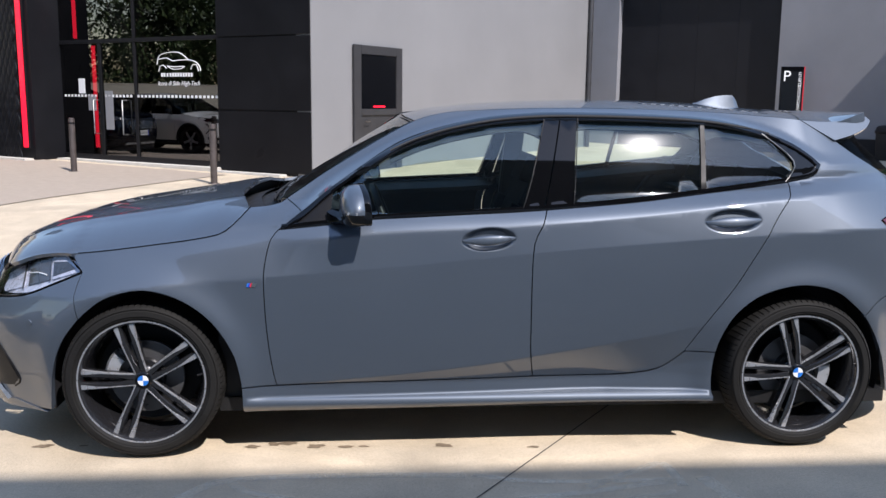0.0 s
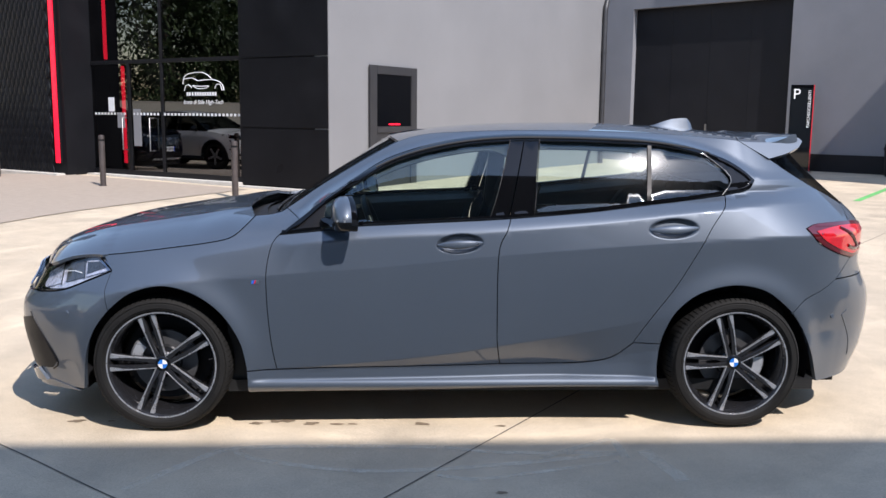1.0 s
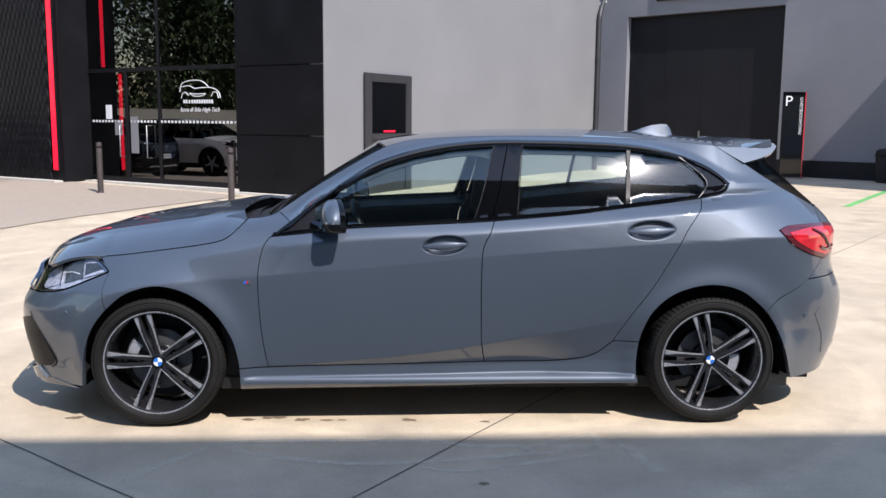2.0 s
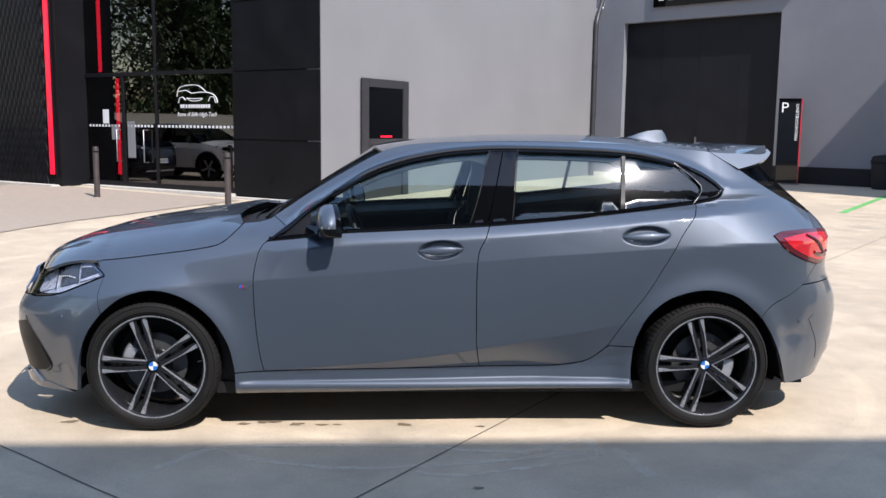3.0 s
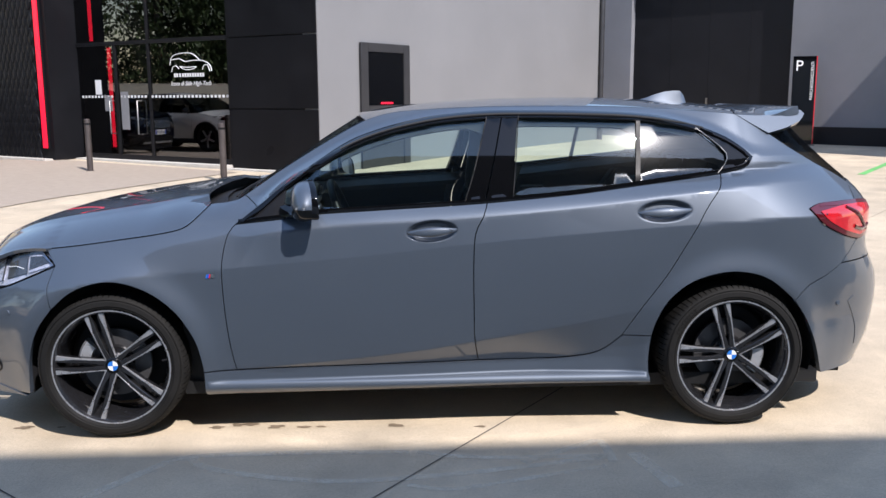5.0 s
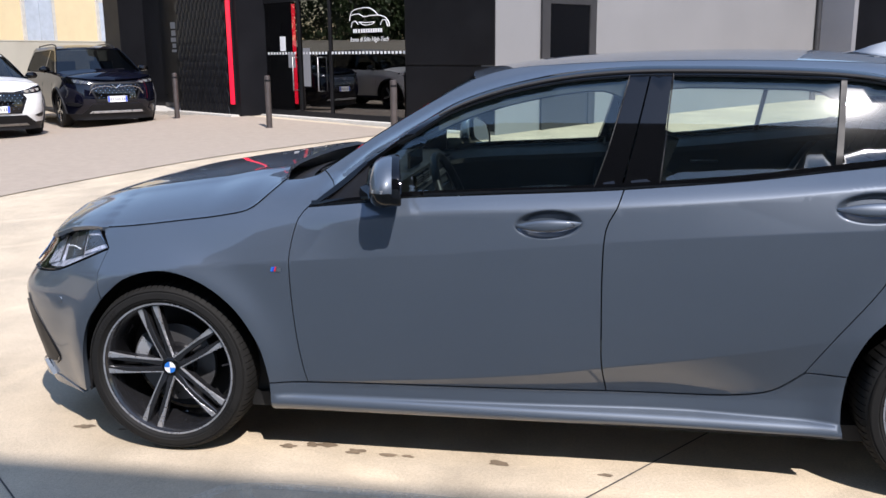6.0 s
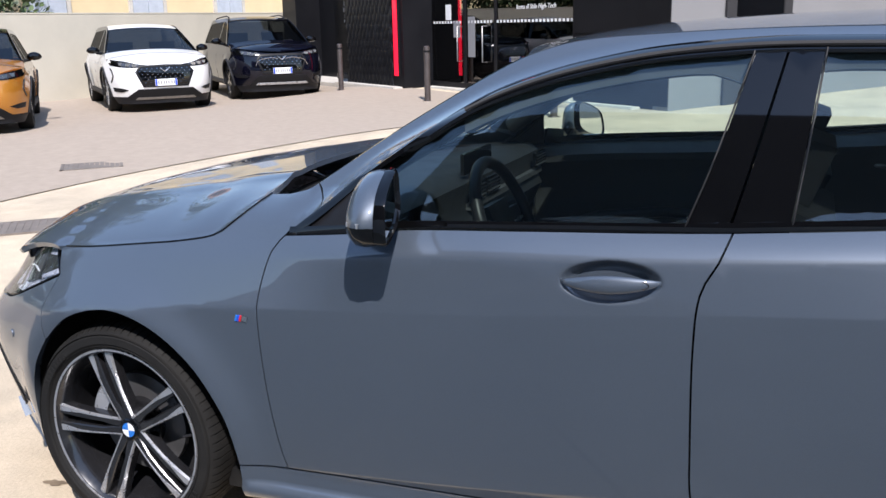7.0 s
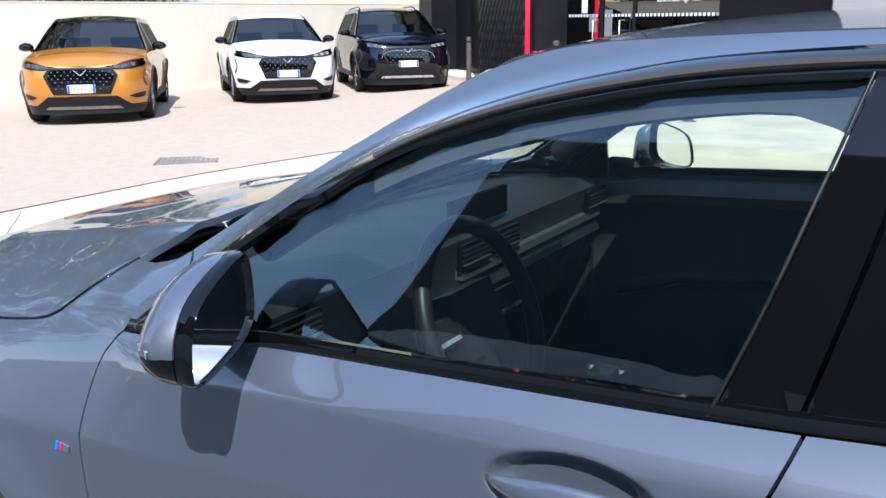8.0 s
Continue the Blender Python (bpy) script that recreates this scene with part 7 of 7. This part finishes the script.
# kerb along the front
for nm, a0, a1, d0, d1, hgt in (("kerb_1", 2.0, 6.2, -0.20, 0.30, 0.225), ("kerb_3", 6.25, 8.8, -0.85, -0.64, 0.235), ("kerb_4", 0.5, 2.0, -0.22, -0.03, 0.18), ("kerb_5", 8.8, 12.3, -0.55, 0.55, 0.17)):
    kb = tagged(slab(nm, a0, a1, d0, d1, -0.1, hgt, KERB, None, "", 0.012), "pale stone kerb strip", "kerb", kind="structure")

# bollards
first = None
for x, y in ((-2.87, 9.44), (-5.50, 11.19), (-8.18, 13.16)):
    if first is None:
        first = thing("bollard", pose(x, y, gz(x, y)), "round brown-grey steel bollard set in the paving", "bollard", "bollards along the showroom")
        bm = bmesh.new()
        lathe(bm, [(0.001, 0.905), (0.030, 0.903), (0.046, 0.892), (0.051, 0.872), (0.051, -0.1)], 28, "z")
        part("post", bm, RUST, first, "", 40)
        bm = bmesh.new()
        lathe(bm, [(0.0525, 0.80), (0.0525, 0.83)], 28, "z")
        bm2 = part("ring", bm, TRIM_BLACK, first, "", 40)
        bm = bmesh.new()
        lathe(bm, [(0.051, 0.012), (0.085, 0.010), (0.09, 0.0)], 28, "z")
        part("base_plate", bm, RUST, first, "", 40)
    else:
        copy_thing(first, pose(x, y, gz(x, y)))

# ---- grey wall: glazed door and down pipe ----
wall = bpy.data.objects["wall_grey"]
door = tagged(slab("door_1", 1.10, 2.54, -0.028, -0.004, 0.15, 2.32, DOOR_GREY, None, "", 0.004, WM), "dark grey steel door with a glazed upper half", "door", kind="structure")
for a0, a1, z0, z1 in ((1.08, 1.29, 0.15, 2.33), (2.37, 2.56, 0.15, 2.33), (1.29, 2.37, 2.18, 2.33), (1.29, 2.37, 1.14, 1.25)):
    slab("door_frame", a0, a1, -0.055, -0.026, z0, z1, DOOR_GREY, door, "", 0.004, WM)
slab("pane", 1.295, 2.365, -0.036, -0.030, 1.255, 2.175, GLOSS_BLACK, door, "dark pane", 0.0, WM)
slab("door_handle", 1.36, 1.50, -0.10, -0.085, 1.02, 1.045, STEEL, door, "", 0.004, WM)
slab("red_lamp", 1.66, 2.02, -0.045, -0.037, 1.275, 1.305, RED_LIGHT, door, "small red light", 0.0, WM)
pipe = thing("drain_pipe", WM @ Matrix.Translation((11.62, -0.08, 0)), "dark grey rainwater pipe with a bent top", "pipe")
bm = bmesh.new()
tube(bm, [(0, 0, 0.0), (0, 0, 4.28), (0.03, 0.0, 4.42), (0.16, 0.02, 4.60), (0.50, 0.05, 5.0)], 0.065, 14)
part("pipe", bm, DOOR_GREY, pipe, "", 50)
for z in (0.6, 1.9, 3.2):
    bm = bmesh.new()
    lathe(bm, [(0.067, z - 0.02), (0.075, z - 0.02), (0.075, z + 0.02), (0.067, z + 0.02)], 18, "z")
    part("bracket", bm, DOOR_GREY, pipe, "", 40)
# ---- gate wall: gate leaves, base, sign, lamp, totem ----
gate = bpy.data.objects["gate"]
for k in range(4):
    a = 0.56 + 1.158 * k
    slab("gate_leaf", a + 0.002, a + 1.156, 0.185, 0.203, 0.16, 4.56, GATE_DARK, gate, "", 0.0, GM)
slab("gate_latch", 2.85, 2.90, 0.14, 0.18, 1.05, 1.30, STEEL, gate, "", 0.004, GM)
tagged(slab("base_gate", -6.1, 0.54, -0.03, -0.002, 0.0, 0.58, GATE_DARK, None, "", 0.004, GM), "dark rough stone base of the wall", "wall base", kind="structure")
board = thing("sign_board", GM @ Matrix.Translation((0, -0.07, 0)), "long black sign board with white letter shapes over the gate", "sign")
boxed("board", (0.25, 4.25, 0.0, 0.06, 4.95, 5.60), GLOSS_BLACK, board, "", 0.01)
for k in range(12):
    boxed("letter_bar", (4.08 - 0.31 * k - 0.15, 4.08 - 0.31 * k, -0.012, 0.0, 5.12, 5.42), WHITE, board)
lamp = thing("wall_camera", GM @ Matrix.Translation((5.95, -0.05, 5.08)), "small white camera on a bracket", "camera")
bm = bmesh.new()
tube(bm, [(0, 0.05, 0.1), (0, -0.10, 0.08), (0, -0.14, 0.0)], 0.03, 8)
part("bracket", bm, WHITE, lamp, "", 50)
bm = bmesh.new()
lathe(bm, [(0.001, -0.12), (0.055, -0.12), (0.065, -0.05), (0.065, 0.10), (0.001, 0.11)], 20, "x")
part("housing", bm, WHITE, lamp, "", 40).matrix_basis = pose(0, -0.15, -0.06, 0, 25, 20)
# totem
tot = thing("parking_totem", pose(9.78, 17.35, gz(9.8, 17.4), 0, 0, -14), "black parking sign post with white lettering and a red edge", "sign")
boxed("panel", (-0.27, 0.25, -0.05, 0.05, 0.0, 2.17), GLOSS_BLACK, tot, "", 0.006)
boxed("red_edge", (0.252, 0.275, -0.052, 0.052, 0.0, 2.17), RED, tot, "red edge strip")
boxed("foot", (-0.30, 0.30, -0.12, 0.12, 0.0, 0.03), IRON, tot)
text("letter", "P", 0.36, Matrix(((1, 0, 0, -0.14), (0, 0, -1, -0.054), (0, 1, 0, 1.93), (0, 0, 0, 1))), WHITE, tot)
text("lettering", "PARCHEGGIO", 0.098, Matrix(((0, -1, 0, 0.17), (0, 0, -1, -0.054), (1, 0, 0, 1.42), (0, 0, 0, 1))), WHITE, tot)
text("lettering", "CLIENTI", 0.098, Matrix(((0, -1, 0, 0.17), (0, 0, -1, -0.054), (1, 0, 0, 1.86), (0, 0, 0, 1))), WHITE, tot)
# unseen wing, added so that its shadow falls on the gate wall
tagged(slab("wall_shade", -14.0, -6.41, -4.0, -0.05, 0.0, H, GATE_WALL, None, "", 0.0, GM), "plain grey block out of view, added to shade the gate wall", "wall", kind="structure")
binm = thing("waste_bin", pose(11.55, 15.9, gz(11.5, 15.9)), "round black rubbish bin by the wall", "bin")
bm = bmesh.new()
lathe(bm, [(0.001, 0.0), (0.26, 0.0), (0.28, 0.05), (0.31, 0.70), (0.30, 0.76), (0.25, 0.80), (0.001, 0.83)], 28, "z")
part("drum", bm, PLASTIC, binm, "", 40)
bm = bmesh.new()
lathe(bm, [(0.315, 0.62), (0.33, 0.64), (0.33, 0.68), (0.315, 0.70)], 28, "z")
part("rim", bm, TRIM_BLACK, binm, "", 40)

# ---- on the ground: joints, stains, drains, painted line ----
def strip(name, pts, w, mat, lift, parent=None):
    vs, fs = [], []
    for i, (x, y) in enumerate(pts):
        a, b = pts[max(i - 1, 0)], pts[min(i + 1, len(pts) - 1)]
        d = Vector((b[0] - a[0], b[1] - a[1])).normalized()
        for s in (-1, 1):
            q = (x - d.y * w / 2 * s, y + d.x * w / 2 * s)
            vs.append((*q, gz(*q) + lift))
    for i in range(len(pts) - 1):
        fs.append((2 * i, 2 * i + 1, 2 * i + 3, 2 * i + 2))
    o = finish(name, vs, fs, mat, parent)
    if o.data.polygons[0].normal.z < 0:
        o.data.flip_normals()
    return o


def line_pts(p, q, n=30, wob=0.0):
    out = []
    for k in range(n + 1):
        f = k / n
        w = wob * noise.noise((p[0] + f * 7, p[1], 3.1))
        out.append((p[0] + (q[0] - p[0]) * f + w, p[1] + (q[1] - p[1]) * f + w))
    return out


GROUND = bpy.data.objects["ground"]
for p, q, w in (((-1.9, -3.75), (3.4, 3.25), 0.012), ((-2.9, -0.28), (0.9, -3.5), 0.012), ((3.4, 3.25), (9.5, 10.2), 0.012), ((0.9, -3.5), (3.0, -5.4), 0.012), ((-2.9, -0.28), (-5.9, 2.3), 0.012), ((3.4, 3.25), (0.2, 6.0), 0.012)):
    strip("expansion_joint", line_pts(p, q, 40, 0.01), w * 0.5, JOINT, 0.003, GROUND)
for pts, w in (([(-1.32, -1.54), (-1.1, -1.23), (-0.96, -1.11), (-0.55, -1.09), (-0.08, -1.11)], 0.022),
               ([(-0.96, -1.13), (-0.85, -1.24), (-0.42, -1.37), (0.06, -1.34), (0.71, -1.2)], 0.018),
               ([(-0.09, -1.42), (0.06, -1.47), (0.3, -1.41), (0.69, -1.29)], 0.014), ([(-0.05, -1.11), (0.2, -1.18), (0.72, -1.19)], 0.016),
               ([(0.37, -1.24), (0.61, -1.09), (0.72, -1.04), (0.73, -1.25)], 0.018), ([(0.83, -1.17), (0.91, -1.5)], 0.03)):
    strip("scuff_mark", curve(pts, 0.04), 2.2 * w, SCUFF, 0.0022, GROUND)
g = strip("painted_line", line_pts((7.59, 10.1), (11.6, 15.3)), 0.12, GREEN_LINE, 0.004)
tagged(g, "thin green parking line painted on the concrete", "road marking", kind="structure")


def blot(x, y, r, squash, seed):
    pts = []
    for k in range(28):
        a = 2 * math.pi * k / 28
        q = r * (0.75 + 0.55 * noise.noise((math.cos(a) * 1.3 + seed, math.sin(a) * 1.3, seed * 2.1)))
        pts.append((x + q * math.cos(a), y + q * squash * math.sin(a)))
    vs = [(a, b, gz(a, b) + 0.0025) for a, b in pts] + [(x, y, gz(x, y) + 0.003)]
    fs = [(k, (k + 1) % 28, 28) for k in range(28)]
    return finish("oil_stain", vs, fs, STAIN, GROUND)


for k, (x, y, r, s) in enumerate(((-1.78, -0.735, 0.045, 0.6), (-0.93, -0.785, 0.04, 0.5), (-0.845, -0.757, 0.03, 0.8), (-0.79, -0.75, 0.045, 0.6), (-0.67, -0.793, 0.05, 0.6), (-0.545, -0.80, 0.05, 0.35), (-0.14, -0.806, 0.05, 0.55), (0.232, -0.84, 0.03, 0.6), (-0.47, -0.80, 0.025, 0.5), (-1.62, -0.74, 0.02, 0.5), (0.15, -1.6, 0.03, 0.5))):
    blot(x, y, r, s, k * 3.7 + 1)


def grate(x, y, lx, ly, rot, bars):
    g = thing("drain_grate", pose(x, y, gz(x, y) + 0.006, 0, 0, rot), "cast-iron drain grate set in the paving", "drain", "drain grates")
    boxed("pit", (-lx / 2 + 0.01, lx / 2 - 0.01, -ly / 2 + 0.01, ly / 2 - 0.01, -0.05, 0.005), IRON, g)
    for x0, x1, y0, y1 in ((-lx / 2, lx / 2, -ly / 2, -ly / 2 + 0.03), (-lx / 2, lx / 2, ly / 2 - 0.03, ly / 2), (-lx / 2, -lx / 2 + 0.03, -ly / 2, ly / 2), (lx / 2 - 0.03, lx / 2, -ly / 2, ly / 2)):
        boxed("frame_bar", (x0, x1, y0, y1, -0.03, 0.009), IRON, g)
    for k in range(bars):
        q = -lx / 2 + 0.03 + (lx - 0.06) * (k + 0.5) / bars
        boxed("bar", (q - 0.020, q + 0.020, -ly / 2 + 0.02, ly / 2 - 0.02, -0.02, 0.008), IRON, g)
    return g


grate(-6.60, 4.64, 0.62, 0.46, 42, 11)
grate(-4.90, 2.22, 0.62, 0.46, 42, 11)
grate(-3.98, 13.1 - 0.25, 0.62, 0.62, -35, 10)

# ---- beyond the low wall: a house and trees ----
tagged(slab("wall_coping", -30.0, 9.5, -0.006, 0.256, 1.742, 1.775, CREAM, None, "", 0.006, LM), "thin cream coping on the low wall", "wall coping", kind="structure")
house = thing("house", LM @ Matrix.Translation((3.5, 6.0, 0)), "pale yellow rendered house with shuttered windows behind the wall", "house")
boxed("wall", (0, 22, 0, 9, 0, 7.2), YELLOW_WALL, house)
bm = bmesh.new()
vs = [bm.verts.new(p) for p in ((-0.5, -0.5, 7.2), (22.5, -0.5, 7.2), (22.5, 9.5, 7.2), (-0.5, 9.5, 7.2), (-0.5, 4.5, 9.2), (22.5, 4.5, 9.2))]
for f in ((0, 1, 5, 4), (2, 3, 4, 5), (0, 4, 3), (1, 2, 5), (0, 3, 2, 1)):
    bm.faces.new([vs[i] for i in f])
bmesh.ops.recalc_face_normals(bm, faces=bm.faces)
part("roof", bm, ROOF_TILE, house, "low clay-tiled roof")
SHUTTER = surface("pale_blue_shutter", (0.42, 0.46, 0.52), 0.6, 0, 0.1, 5, 80)
for fl, z in enumerate((1.5, 4.6)):
    for k in range(6):
        x = 1.6 + 3.4 * k
        w = boxed("window", (x, x + 1.1, -0.03, 0.05, z, z + 1.7), GLOSS_BLACK, house)
        for q in (x - 0.02, x + 0.55):
            boxed("shutter", (q, q + 0.55, -0.075, -0.035, z - 0.02, z + 1.72), SHUTTER, w, "", 0.006)
        for x0, x1, z0, z1 in ((x - 0.16, x - 0.03, z - 0.1, z + 1.85), (x + 1.13, x + 1.26, z - 0.1, z + 1.85), (x - 0.03, x + 1.13, z + 1.73, z + 1.85), (x - 0.2, x + 1.3, z - 0.14, z - 0.04)):
            boxed("surround", (x0, x1, -0.06, 0.0, z0, z1), KERB, w)


def tree(x, y, h, r, seed):
    rnd = random.Random(seed)
    t = thing("tree", pose(x, y, 0), "dense evergreen tree behind the low wall", "tree", "trees behind the wall")
    bm = bmesh.new()
    tube(bm, [(0, 0, -0.1), (0.08, 0.05, h * 0.25), (-0.05, 0.1, h * 0.55), (0.02, 0.0, h * 0.85)], 0.22, 9, True, 0.05)
    for k in range(9):
        a, z = rnd.uniform(0, 6.28), h * rnd.uniform(0.25, 0.7)
        q = r * rnd.uniform(0.5, 0.8)
        tube(bm, [(0, 0, z), (q * 0.5 * math.cos(a), q * 0.5 * math.sin(a), z + 0.5), (q * math.cos(a), q * math.sin(a), z + 1.2)], 0.08, 6, True, 0.02)
    part("trunk", bm, BARK, t, "", 50)
    clumps = []
    for k in range(105):
        z = rnd.uniform(0.14, 1.0)
        rad = r * (1.0 - 0.75 * max(0, z - 0.35) ** 1.4) * rnd.uniform(0.35, 1.0)
        a = rnd.uniform(0, 6.28)
        clumps.append((rad * math.cos(a), rad * math.sin(a), h * z, rnd.uniform(0.45, 0.95)))
    vs, fs = [], []
    for cx, cy, cz, cr in clumps:
        for k in range(190):
            u = Vector((rnd.gauss(0, 1), rnd.gauss(0, 1), rnd.gauss(0, 1))).normalized() * cr * rnd.uniform(0.45, 1.0) ** 0.5
            c = Vector((cx, cy, cz)) + u
            d = (u.normalized() + Vector((rnd.uniform(-0.8, 0.8), rnd.uniform(-0.8, 0.8), rnd.uniform(-0.9, 0.5)))).normalized()
            s = d.orthogonal().normalized()
            ln, wd = rnd.uniform(0.12, 0.22), rnd.uniform(0.03, 0.055)
            b0 = len(vs)
            vs += [tuple(c), tuple(c + d * ln * 0.5 + s * wd), tuple(c + d * ln), tuple(c + d * ln * 0.5 - s * wd)]
            fs.append((b0, b0 + 1, b0 + 2, b0 + 3))
    crown = finish("crown", vs, fs, LEAF, t)
    return t


for k, (a, b, h, r) in enumerate(((0.6, 3.6, 8.5, 2.5), (-1.6, 4.4, 9.5, 2.8), (-4.2, 3.6, 8.6, 2.7), (-7.0, 4.5, 9.6, 3.0), (-11.0, 3.8, 8.8, 2.8), (-15.5, 4.6, 9.2, 3.0))):
    p = LM @ Vector((a, b, 0))
    tree(p.x, p.y, h, r, 11 + k)
